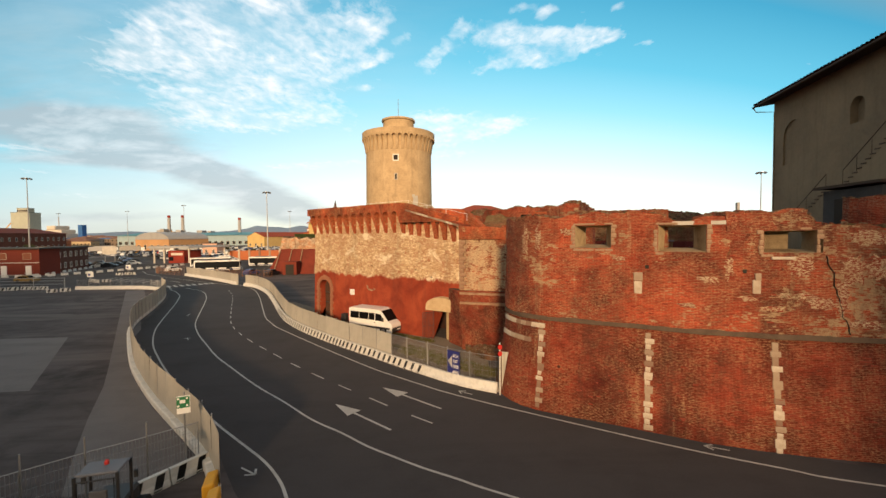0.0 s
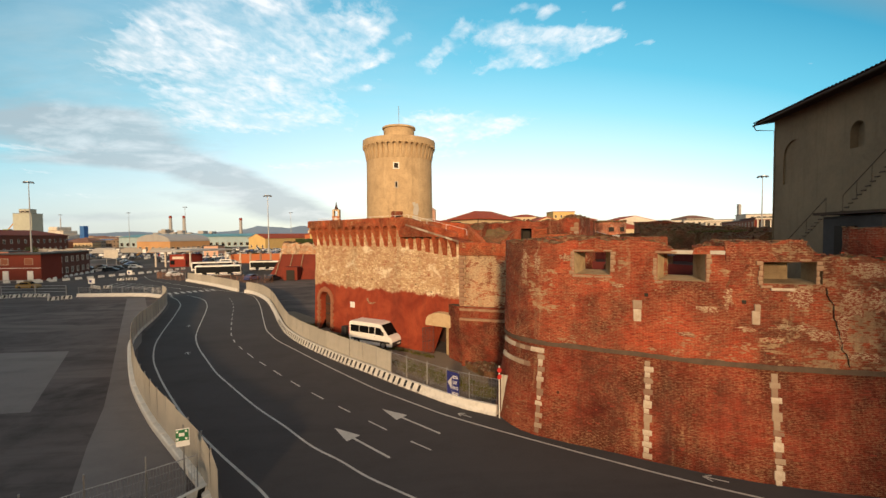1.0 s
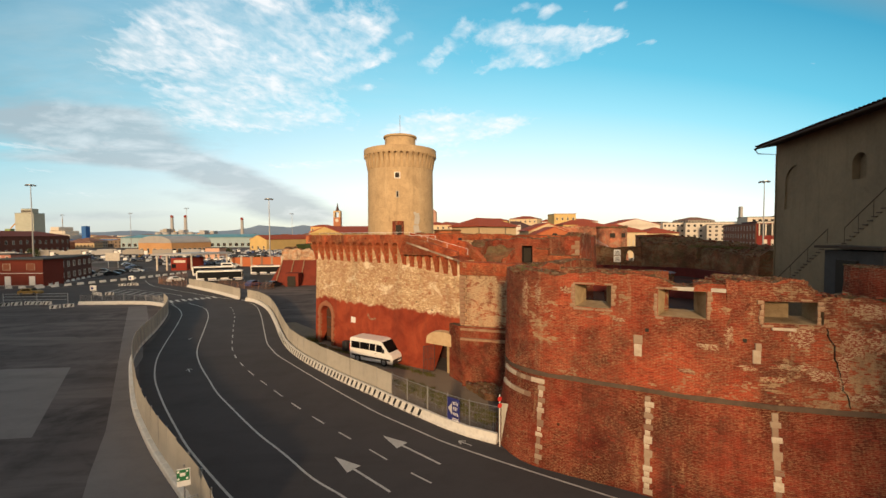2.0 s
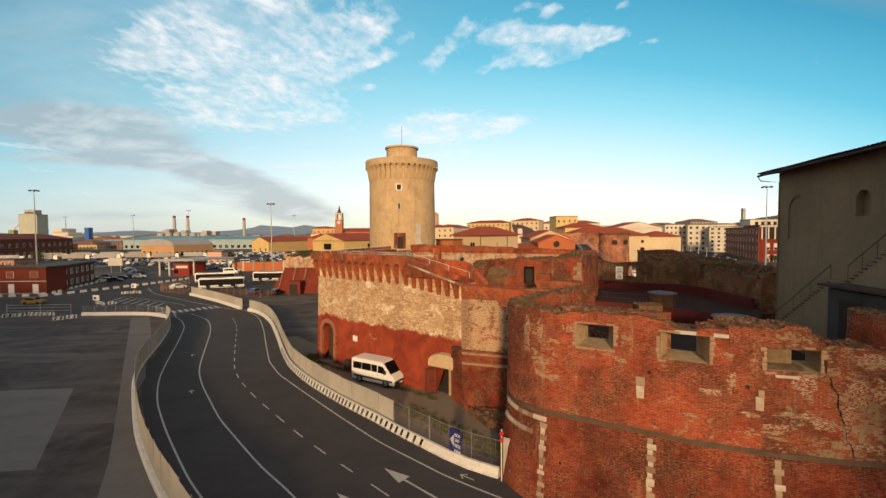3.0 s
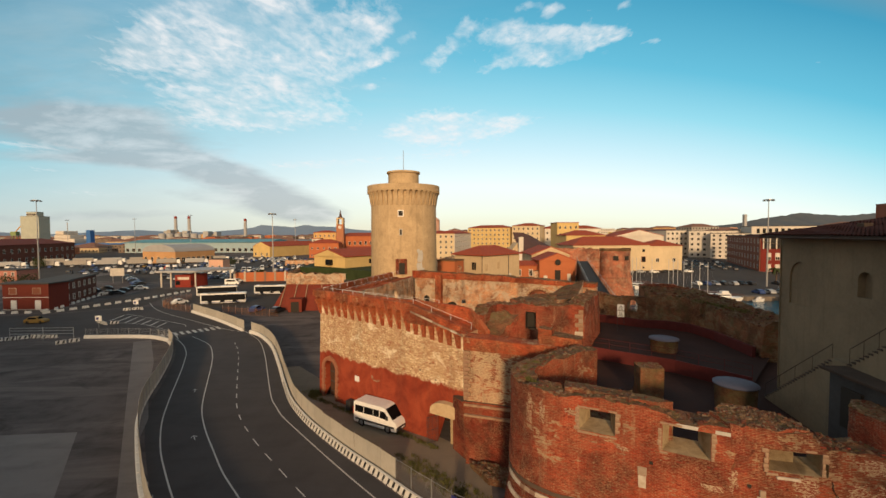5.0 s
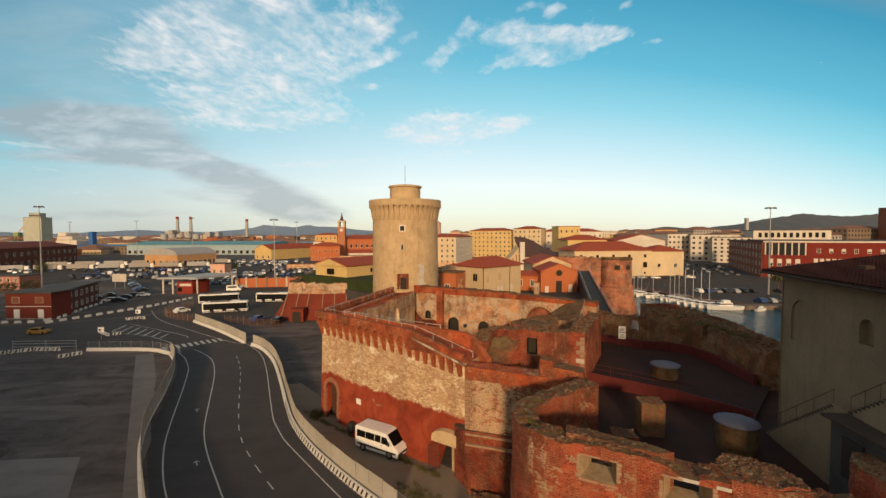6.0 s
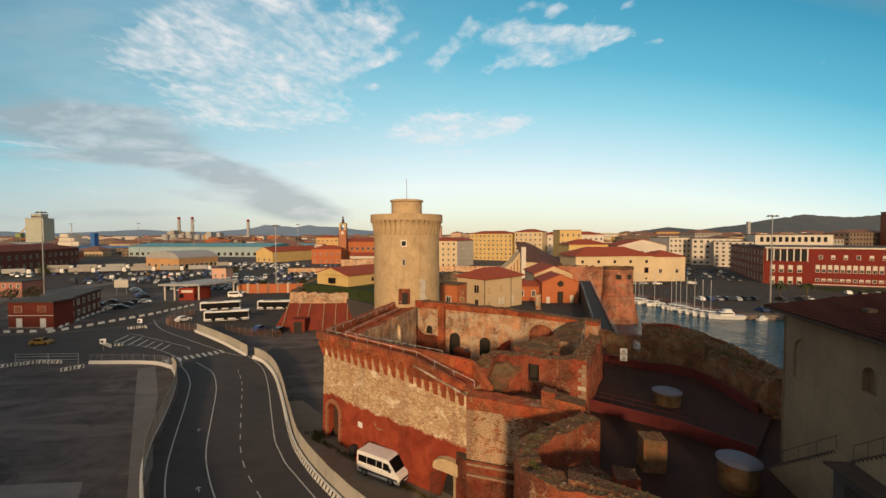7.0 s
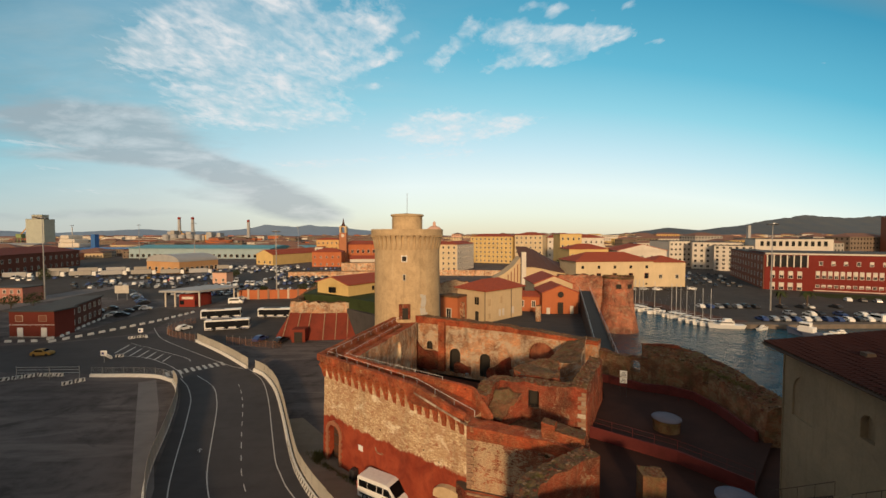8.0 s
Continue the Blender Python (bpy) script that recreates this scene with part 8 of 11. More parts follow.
def make_bus_proto():
    b = thing("bus", "white and dark blue city bus parked in the bus yard", "bus", group="parked buses")
    L, W, H = 11.6, 2.5, 3.05
    bm = bmesh.new()
    box(bm, 0, 0, 0.3, L, W, H - 0.3)
    soften(bm, 0.12, 2)
    part("body", bm, white_paint, b)
    for s in (-1, 1):
        bm = bmesh.new()
        box(bm, 0.1, s * W / 2, 1.0, L - 0.4, 0.05, 1.7)
        part("window_band", bm, glass_dark, b)
        bm = bmesh.new()
        box(bm, 0, s * W / 2, 0.45, L - 0.4, 0.03, 0.22)
        part("stripe", bm, blue_car, b)
        for x in (-3.4, -0.2, 2.9):
            bm = bmesh.new()
            box(bm, x, s * (W / 2 + 0.02), 0.5, 1.1, 0.04, 1.95)
            part("door", bm, glass_dark, b)
    for x in (-L / 2, L / 2):
        bm = bmesh.new()
        box(bm, x, 0, 1.1, 0.06, W - 0.3, 1.5)
        part("screen", bm, glass_dark, b)
    bm = bmesh.new()
    box(bm, -1.5, 0, H, 5.0, 1.6, 0.22)
    soften(bm, 0.06)
    part("roof_unit", bm, grey_plastic, b)
    for x in (-3.3, 3.6):
        for y in (-1.1, 1.1):
            bm = bmesh.new()
            bmesh.ops.create_cone(bm, cap_ends=True, segments=18, radius1=0.48, radius2=0.48, depth=0.3, matrix=Matrix.Translation((x, y, 0.48)) @ Matrix.Rotation(radians(90), 4, "X"))
            part("wheel", bm, rubber, b)
    return b


bus = make_bus_proto()
bus.matrix_basis = Matrix.Translation((-58.6, 121.4, 0)) @ Matrix.Rotation(radians(14), 4, "Z")
for x, y, a in ((-68.2, 137.4, 16), (-50.8, 138.6, 1)):
    copy_thing(bus, Matrix.Translation((x, y, 0)) @ Matrix.Rotation(radians(a), 4, "Z"))


# ---------------------------------------------------------------- lamp masts
def make_mast(x, y, h, heads=6):
    m = thing("lamp_mast", "tall galvanised floodlight mast with a ring of lamps", "lamp mast", (x, y, 0), group="floodlight masts")
    bm = bmesh.new()
    lathe(bm, x, y, [(0.32, 0), (0.12, h)], 10)
    part("pole", bm, steel, m)
    bm = bmesh.new()
    lathe(bm, x, y, [(0.3, h), (1.5, h + 0.05), (1.5, h + 0.2), (0.3, h + 0.3)], 14)
    part("crown_ring", bm, steel, m)
    for i in range(heads):
        a = 2 * math.pi * i / heads
        bm = bmesh.new()
        box(bm, x + 1.45 * math.cos(a), y + 1.45 * math.sin(a), h - 0.4, 0.7, 0.45, 0.4, a)
        part("floodlight", bm, grey_plastic, m)


for x, y, h in ((-160.8, 179.2, 34), (-199.6, 361.7, 36), (-66.9, 183.4, 28.5), (121.4, 143.5, 31), (-298.5, 440, 36), (-390, 470, 36), (-130, 420, 34)):
    make_mast(x, y, h)


# ---------------------------------------------------------------- loose barriers, traffic islands
def barrier_row(path, striped, label, step=1.5, gap=0.25):
    pts = resample(path, 0.1)
    s = 0.0
    first = None
    while s + step <= pts[-1][1]:
        a = min(pts, key=lambda q: abs(q[1] - s - step / 2))
        m = Matrix.Translation((a[0].x, a[0].y, 0)) @ Matrix.Rotation(math.atan2(a[2].y, a[2].x), 4, "Z")
        if first is None:
            first = thing("barrier", label, "barrier", (0, 0, 0), group=label)
            part("block", jersey(step), plastic_white, first)
            if striped:
                for j in range(2):
                    bm = bmesh.new()
                    x = -step / 4 + j * step / 2
                    bm.faces.new([bm.verts.new(v) for v in ((x - 0.25, -0.232, 0.03), (x + 0.05, -0.232, 0.03), (x + 0.25, -0.098, 0.58), (x - 0.05, -0.098, 0.58))])
                    bmesh.ops.solidify(bm, geom=bm.faces, thickness=-0.012)
                    part("stripe", bm, black_paint, first)
            first.matrix_basis = m
        else:
            copy_thing(first, m)
        s += step + gap


barrier_row([(-12.3, 16.3), (-10.45, 18.98)], True, "black and white striped barrier beside the mesh fence", 1.55, 0.03)
barrier_row([(-86, 78), (-76.5, 83.3), (-70.6, 83.0)], True, "black and white striped barrier at the yard entrance")
barrier_row([(-67.8, 78.0), (-64.6, 81.2)], True, "short striped barrier lying on the asphalt")
barrier_row([(-97, 108.5), (-93, 116), (-86, 132), (-82, 150)], False, "white barrier block along the port road", 1.5, 1.2)
barrier_row([(-130, 108.5), (-101, 109.5), (-98.6, 113.5), (-104, 130), (-108, 146)], False, "white kerb block in front of the red office", 1.5, 1.6)
barrier_row([(-75, 97.2), (-71.5, 94.6), (-69.2, 96.0)], True, "striped block on the traffic island")
barrier_row([(-79.5, 111.5), (-76.5, 113.5), (-74.5, 111.8)], True, "striped block round the direction sign")


def make_arrow_sign(x, y):
    s = thing("road_sign", "white and blue direction sign on a post", "road sign", (x, y, 0))
    bm = bmesh.new()
    tube(bm, [(x, y, 0), (x, y, 2.6)], 0.05)
    part("post", bm, steel, s)
    bm = bmesh.new()
    box(bm, x, y - 0.06, 1.5, 1.3, 0.04, 1.1)
    b = part("board", bm, white_paint, s)
    bm = bmesh.new()
    box(bm, x - 0.2, y - 0.09, 1.75, 0.5, 0.02, 0.5)
    part("blue_field", bm, blue_sign, b)


make_arrow_sign(-77, 112.5)
make_arrow_sign(-70.5, 91.5)


def make_yard_gate():
    g = thing("barrier_gate", "low grey swing gate at the yard entrance", "gate", (-73, 80, 0))
    for x in (-79, -73, -67.5):
        bm = bmesh.new()
        tube(bm, [(x, 81.5, 0), (x, 81.5, 2.4)], 0.06)
        part("post", bm, steel, g)
    for z in (1.2, 1.8, 2.3):
        bm = bmesh.new()
        tube(bm, [(-79, 81.5, z), (-67.5, 81.5, z)], 0.04)
        part("rail", bm, steel, g)


make_yard_gate()


mustard = paint("mustard", (0.27, 0.16, 0.03), 0.6)


def make_taxi(x, y, a):
    c = car_proto("car", "mustard-yellow car on the port road", "car", mustard)
    c.matrix_basis = Matrix.Translation((x, y, 0)) @ Matrix.Rotation(radians(a), 4, "Z")


make_taxi(-88.5, 97.4, 6)

# ---------------------------------------------------------------- town and harbour buildings
def wall_paint(name, c, stain=0.3):
    return plaster(name, c, tuple(v * 0.82 for v in c), scale=0.12, stain=stain, bump=0.15)


cream = wall_paint("cream", (0.60, 0.48, 0.31))
yellow_wall = wall_paint("yellow_wall", (0.60, 0.43, 0.18))
ochre = wall_paint("ochre", (0.58, 0.36, 0.15))
pink_wall = wall_paint("pink_wall", (0.62, 0.38, 0.28))
white_wall = wall_paint("white_wall", (0.60, 0.55, 0.48))
orange_wall = wall_paint("orange_wall", (0.44, 0.14, 0.06))
red_wall = wall_paint("red_wall", (0.24, 0.038, 0.026))
brown_wall = wall_paint("brown_wall", (0.24, 0.095, 0.06))
brown_mid = wall_paint("brown_mid", (0.40, 0.17, 0.09))
grey_wall = wall_paint("grey_wall", (0.34, 0.32, 0.29))
buff_wall = wall_paint("buff_wall", (0.55, 0.42, 0.26))
silo_wall = wall_paint("silo_wall", (0.40, 0.42, 0.36))
slate = paint("slate", (0.085, 0.045, 0.04), 0.8, 0, 0.4, 0.4)
flat_roof = paint("flat_roof", (0.065, 0.062, 0.060), 0.85, 0, 0.4, 0.3)
teal_roof = paint("teal_roof", (0.10, 0.30, 0.36), 0.6, 0, 0.3, 0.2)
pale_roof = paint("pale_roof", (0.34, 0.34, 0.34), 0.6, 0, 0.3, 0.2)
WIN = {}


def window_on(parent, m, w, h, arch=False, shutter=None):
    """A window: pale frame with a dark pane, x along the wall, face to -y, sill at z=0."""
    key = (round(w, 1), round(h, 1))
    if key not in WIN:
        bm = bmesh.new()
        for x in (-w / 2, w / 2):
            box(bm, x, 0, -0.08, 0.16, 0.16, h + 0.16)
        for z in (-0.08, h - 0.08):
            box(bm, 0, 0, z, w, 0.2, 0.16)
        box(bm, 0, 0.02, 0, 0.08, 0.1, h)
        f = part("window", bm, white_wall)
        bm = bmesh.new()
        box(bm, 0, 0.03, 0.05, w - 0.1, 0.06, h - 0.1)
        p = part("pane", bm, glass_dark)
        p.parent = f
        WIN[key] = (f.data, p.data)
        f.parent = parent
        f.matrix_basis = m
        return
    fd, pd = WIN[key]
    f = bpy.data.objects.new("window", fd)
    p = bpy.data.objects.new("pane", pd)
    scene.collection.objects.link(f), scene.collection.objects.link(p)
    f.parent, p.parent = parent, f
    f.matrix_basis = m


def house(name, label, p0, p1, depth, z0, z1, wall, roof_mat, roof="hip", rise=2.5, rows=2, cols=6, win=(1.1, 1.6), sides=("front",), over=0.5, category="building", group="", stuff=False, first=1.2, cols_side=None):
    p0, p1 = Vector(p0), Vector(p1)
    t = (p1 - p0).normalized()
    nrm = Vector((t.y, -t.x))
    q0, q1 = p0 - nrm * depth, p1 - nrm * depth
    mid = (p0 + q1) / 2
    b = thing(name, label, category, (mid.x, mid.y, z0), group=group)
    bm = bmesh.new()
    prism(bm, [tuple(p0), tuple(p1), tuple(q1), tuple(q0)], z0, z1)
    part("wall", bm, wall, b)
    A, B = p0 + (nrm - t) * over, p1 + (nrm + t) * over
    C, D = q1 + (t - nrm) * over, q0 - (t + nrm) * over
    L = (p1 - p0).length
    bm = bmesh.new()
    if roof == "flat":
        prism(bm, [tuple(A), tuple(B), tuple(C), tuple(D)], z1 + 0.002, z1 + 0.35)
    else:
        base = [bm.verts.new((*p, z1)) for p in (A, B, C, D)]
        eave = [bm.verts.new((*p, z1 + 0.18)) for p in (A, B, C, D)]
        bm.faces.new(base[::-1])
        for i in range(4):
            bm.faces.new((base[i], base[(i + 1) % 4], eave[(i + 1) % 4], eave[i]))
        if roof == "hip":
            if L >= depth:
                r0, r1 = (A + D) / 2 + t * depth / 2, (B + C) / 2 - t * depth / 2
                if (r1 - r0).dot(t) < 0.3:
                    r0 = r1 = (r0 + r1) / 2 - t * 0.2
                    r1 = r0 + t * 0.4
                v0, v1 = bm.verts.new((*r0, z1 + 0.18 + rise)), bm.verts.new((*r1, z1 + 0.18 + rise))
                fs = ((eave[0], eave[1], v1, v0), (eave[1], eave[2], v1), (eave[2], eave[3], v0, v1), (eave[3], eave[0], v0))
            else:
                r0, r1 = (A + B) / 2 - nrm * L / 2, (C + D) / 2 + nrm * L / 2
                v0, v1 = bm.verts.new((*r0, z1 + 0.18 + rise)), bm.verts.new((*r1, z1 + 0.18 + rise))
                fs = ((eave[0], eave[1], v0), (eave[1], eave[2], v1, v0), (eave[2], eave[3], v1), (eave[3], eave[0], v0, v1))
        elif roof == "gable":       # ridge runs back from the front
            v0, v1 = bm.verts.new((*((A + B) / 2), z1 + 0.18 + rise)), bm.verts.new((*((C + D) / 2), z1 + 0.18 + rise))
            fs = ((eave[0], eave[1], v0), (eave[1], eave[2], v1, v0), (eave[2], eave[3], v1), (eave[3], eave[0], v0, v1))
        elif roof == "ridge":       # ridge parallel to the front
            v0, v1 = bm.verts.new((*((A + D) / 2), z1 + 0.18 + rise)), bm.verts.new((*((B + C) / 2), z1 + 0.18 + rise))
            fs = ((eave[0], eave[1], v1, v0), (eave[1], eave[2], v1), (eave[2], eave[3], v0, v1), (eave[3], eave[0], v0))
        for f in fs:
            bm.faces.new(f)
        bmesh.ops.recalc_face_normals(bm, faces=bm.faces)
    r = part("roof", bm, roof_mat, b)
    if roof == "gable":
        bm = bmesh.new()
        a, c = p0.lerp(p1, 0.0), p1
        k = [bm.verts.new((*p0, z1)), bm.verts.new((*p1, z1)), bm.verts.new((*((p0 + p1) / 2), z1 + rise * 0.97))]
        k2 = [bm.verts.new((v.co.x + nrm.x * (over + 0.02), v.co.y + nrm.y * (over + 0.02), v.co.z)) for v in k]
        bm.faces.new(k), bm.faces.new(k2[::-1])
        for i in range(3):
            bm.faces.new((k[i], k[(i + 1) % 3], k2[(i + 1) % 3], k2[i]))
        bmesh.ops.recalc_face_normals(bm, faces=bm.faces)
        part("gable", bm, wall, b)
    inv = world_of(b).inverted()
    stuffed = bmesh.new() if stuff else None
    for side in sides:
        o, d, n2 = {"front": (p0, t, nrm), "right": (p1, -nrm, t), "left": (q0, nrm, -t)}[side]
        length = L if side == "front" else depth
        k = cols if side == "front" else (cols_side or max(1, round(cols * depth / L)))
        if rows == 0 or k == 0:
            continue
        fl = (z1 - z0 - 0.4) / rows
        for j in range(rows):
            for i in range(k):
                e = o + d * (length * (i + 0.5) / k) + n2 * 0.03
                m = Matrix.Translation((e.x, e.y, z0 + j * fl + min(first, fl * 0.35))) @ Matrix.Rotation(math.atan2(d.y, d.x), 4, "Z")
                hh = min(win[1], fl * 0.62)
                if stuff:
                    vs = [stuffed.verts.new(m @ Vector(v)) for v in ((-win[0] / 2, -0.02, 0), (win[0] / 2, -0.02, 0), (win[0] / 2, -0.02, hh), (-win[0] / 2, -0.02, hh))]
                    stuffed.faces.new(vs)
                    vs = [stuffed.verts.new(m @ Vector(v)) for v in ((-win[0] / 2 - 0.1, -0.12, -0.15), (win[0] / 2 + 0.1, -0.12, -0.15), (win[0] / 2 + 0.1, 0, -0.02), (-win[0] / 2 - 0.1, 0, -0.02))]
                    stuffed.faces.new(vs)
                else:
                    window_on(b, inv @ m, win[0], hh)
    if stuff:
        tagged(part("windows", stuffed, glass_dark, b), kind="stuff")
    return b


def on_face(b, o, d, n2, s, z, w, h, thick, mat, name):
    e = o + d * s + n2 * thick / 2
    bm = bmesh.new()
    box(bm, e.x, e.y, z, w, thick, h, math.atan2(d.y, d.x))
    return part(name, bm, mat, b)


court_paving = asphalt("court_paving", (0.058, 0.054, 0.053), (0.078, 0.072, 0.070), 0.4)


# --- fort platform with its houses
def make_platform():
    bm = bmesh.new()
    prism(bm, [(-6, 81), (22, 60), (25, 62), (44, 112), (40, 136), (-20, 140), (-42, 138), (-38, 115), (-24, 114), (-12, 100)], 0, 7.4)
    tagged(part("fort_platform", bm, court_paving), "grey paved inner platform of the fortress", "platform", kind="structure")
    s = thing("far_scarp", "sloping red brick scarp with pale stone ribs", "wall", (-34, 108, 0), kind="structure")
    path = [(-41, 150), (-38.2, 113.5), (-29.5, 112.3), (-16, 113.5), (-9, 96), (-8.5, 86)]
    bm = bmesh.new()
    wall_strip(bm, path, -0.1, 6.4, 1.5, 4.2, 1.2, 0.05, 0.0, rows=4)
    part("scarp", bm, [foot_red, ruin_top], s)
    bm = bmesh.new()
    wall_strip(bm, path, 6.3, profile([(0, 9.2), (36, 9.4), (45, 9.0), (60, 9.2), (90, 10)]), 2.0, 0.2, 0.8, 0.15, 0.3, rows=5)
    part("upper_wall", bm, [court_stone, ruin_top], s)
    for (x0, y0), (x1, y1) in (((-39.2, 109.8), (-38.3, 113.3)), ((-35.6, 108.8), (-35.2, 112.9)), ((-32.6, 108.6), (-32.4, 112.6)), ((-28.4, 108.6), (-28.6, 112.2)), ((-25.3, 108.9), (-25.6, 112.5)), ((-22.3, 109.3), (-22.6, 112.8))):
        bm = bmesh.new()
        tube(bm, [(x0, y0 - 0.35, 0.05), (x1, y1 - 0.15, 6.4)], 0.13, 4)
        part("stone_rib", bm, worn_stone, s)
    bm = bmesh.new()
    box(bm, -34.0, 108.0, 0, 3.4, 3.4, 3.3)
    part("door_porch", bm, foot_red, s)
    bm = bmesh.new()
    box(bm, -34.0, 106.27, 0, 2.0, 0.1, 2.6)
    part("doorway", bm, dark_void, s)


foot_red = plaster("foot_red", (0.19, 0.038, 0.023), (0.125, 0.028, 0.018), scale=0.3)
make_platform()

def plain_windows():
    """Unframed dark openings, pale blind ones and rain pipes of the court house."""
    p0, p1 = Vector((6.0, 100.0)), Vector((11.8, 93.2))
    t = (p1 - p0).normalized()
    n2 = Vector((t.y, -t.x))
    for s, z, w, h, mat, name in ((5.9, 11.3, 0.55, 1.7, glass_dark, "window"), (6.6, 11.3, 0.55, 1.7, glass_dark, "window"), (2.2, 11.3, 0.7, 1.6, tower_render, "blind_window"), (6.3, 7.42, 1.0, 2.3, dark_void, "door"), (8.75, 7.42, 0.14, 7.0, black_paint, "rain_pipe")):
        on_face(court_house, p0, t, n2, s, z, w, h, 0.08, mat, name)
    for s, z, w, h, mat, name in ((1.2, 11.2, 0.8, 1.5, tower_render, "blind_window"), (5.4, 11.4, 0.8, 1.5, tower_render, "blind_window"), (4.9, 8.4, 0.7, 1.6, white_wall, "blind_window"), (6.2, 8.4, 0.7, 1.6, white_wall, "blind_window"), (1.2, 8.2, 0.8, 1.2, tower_render, "blind_window"), (9.8, 8.4, 0.8, 1.6, white_wall, "blind_window"), (9.2, 7.42, 0.14, 7.0, black_paint, "rain_pipe")):
        on_face(court_house, p1, -n2, t, s, z, w, h, 0.08, mat, name)


def house_front():
    """Grassed terrace under the yellow house, its twin dark window and side windows."""
    bm = bmesh.new()
    prism(bm, [(-37, 121), (-23.4, 113.8), (-14, 104.5), (-9, 108), (-20, 138), (-36, 137)], 7.3, 10.3)
    tagged(part("lawn", bm, lawn_green), "grassed raised terrace on the rampart", "lawn", kind="structure")
    p0, p1 = Vector((-33.6, 123.8)), Vector((-22.9, 114.8))
    t = (p1 - p0).normalized()
    n2 = Vector((t.y, -t.x))
    for s in (7.2, 8.2):
        on_face(yellow_house, p0, t, n2 * 1.0, s, 11.0, 0.8, 1.5, 1.2, glass_dark, "window")
    for s in (9.0, 10.0):
        on_face(yellow_house, p1, -n2, t, s, 11.2, 0.7, 1.2, 0.1, glass_dark, "window")


yellow_house = house("yellow_house", "small yellow house with red tiled roof on the rampart", (-33.6, 123.8), (-22.9, 114.8), 18, 10.32, 13.35, yellow_wall, tiles_far, "gable", 1.9, 0, 0, (1, 1), (), 0.5)
house_front()
court_house = house("court_house", "plain buff two-storey house with red hipped roof", (6.0, 100.0), (11.8, 93.2), 13.5, 7.4, 14.6, buff_wall, tiles_far, "hip", 2.0, 0, 0, (1, 1), (), 0.7)
plain_windows()
h = house("red_hut", "orange-red gabled hut with a round window", (27.6, 103.6), (36.6, 103.2), 9, 7.4, 12.6, orange_wall, tiles_far, "gable", 1.9, 1, 0, (1, 1), (), 0.3)
bm = bmesh.new()
bmesh.ops.create_cone(bm, cap_ends=True, segments=20, radius1=0.75, radius2=0.75, depth=0.1, matrix=Matrix.Translation((32.1, 103.0, 12.3)) @ Matrix.Rotation(radians(90), 4, "X"))
part("round_window", bm, dark_void, h)
for x, w, z, mat in ((32.1, 1.4, 2.9, dark_void), (35.0, 0.9, 2.0, white_wall), (29.0, 0.9, 1.6, white_wall)):
    bm = bmesh.new()
    box(bm, x, 103.15, 7.4, w, 0.14, z)
    part("door", bm, mat, h)
house("hut_wing", "low orange-red side wing beside the hut", (22.0, 108.0), (27.6, 106.2), 6, 7.4, 11.2, orange_wall, tiles_far, "ridge", 1.0, 1, 2, (0.9, 1.6))
house("hall", "taller buff gabled hall behind the red hut", (28.5, 114.5), (39.0, 114.0), 14, 7.4, 13.6, buff_wall, tiles_far, "gable", 2.2, 1, 0, (1, 1), ())
house("ruined_house", "small brick ruin with blank openings by the keep", (1.6, 92.5), (5.2, 90.0), 4, 7.4, 13.6, orange_wall, ruin_top, "flat", 0, 1, 1, (1.2, 2.6), ("front",), 0.1)


rubble_block("ruined_wall", [(5.4, 91.0), (6.5, 90.4), (6.9, 91.6), (5.9, 92.6)], 7.4, 12.4, [flank_brick, ruin_top], "broken brick wall end beside the court house", "ruin", 0.35, 5, 61)
rubble_block("ruined_wall", [(23.6, 94.6), (24.7, 94.4), (24.9, 95.4), (23.8, 95.7)], 7.4, 11.0, [court_stone, ruin_top], "pale masonry pillar left standing in the court", "ruin", 0.25, 5, 63)
north = thing("north_rampart", "broken brick rampart along the far edge of the fortress", "wall", (12, 138, 0), kind="structure")
bm = bmesh.new()
wall_strip(bm, [(-14, 140.5), (4, 139.2), (24, 137.6), (40.5, 135.8)], -0.1, profile([(0, 10.4), (9, 11.6), (14, 10.2), (22, 11.9), (30, 10.6), (38, 11.2), (44, 9.8), (60, 10.8)]), 2.2, 0.5, 0.8, 0.12, 0.35, rows=7)
part("wall", bm, [flank_brick, ruin_top], north)
quay = thing("canal_wall", "long pale canal wall in front of the town", "wall", (40, 268, 0), kind="structure")
bm = bmesh.new()
wall_strip(bm, [(-10, 272), (30, 268), (70, 262)], -0.1, 3.6, 0.8, 0.1, 3.0, 0.04, 0.04, rows=2)
part("wall", bm, [court_stone, court_stone], quay)


drum_brick = brick_wall("drum_brick", c1=(0.38, 0.135, 0.088), c2=(0.25, 0.080, 0.055), mortar=(0.46, 0.30, 0.20), pale=(0.54, 0.40, 0.28), patch=0.52, dark=0.35)
# near-black: the shade along the covered way is put into this colour
tarred = paint("tarred", (0.030, 0.027, 0.026), 0.9, 0, 0.4, 0.3)
covered_coping = plaster("covered_coping", (0.075, 0.055, 0.045), scale=0.6)


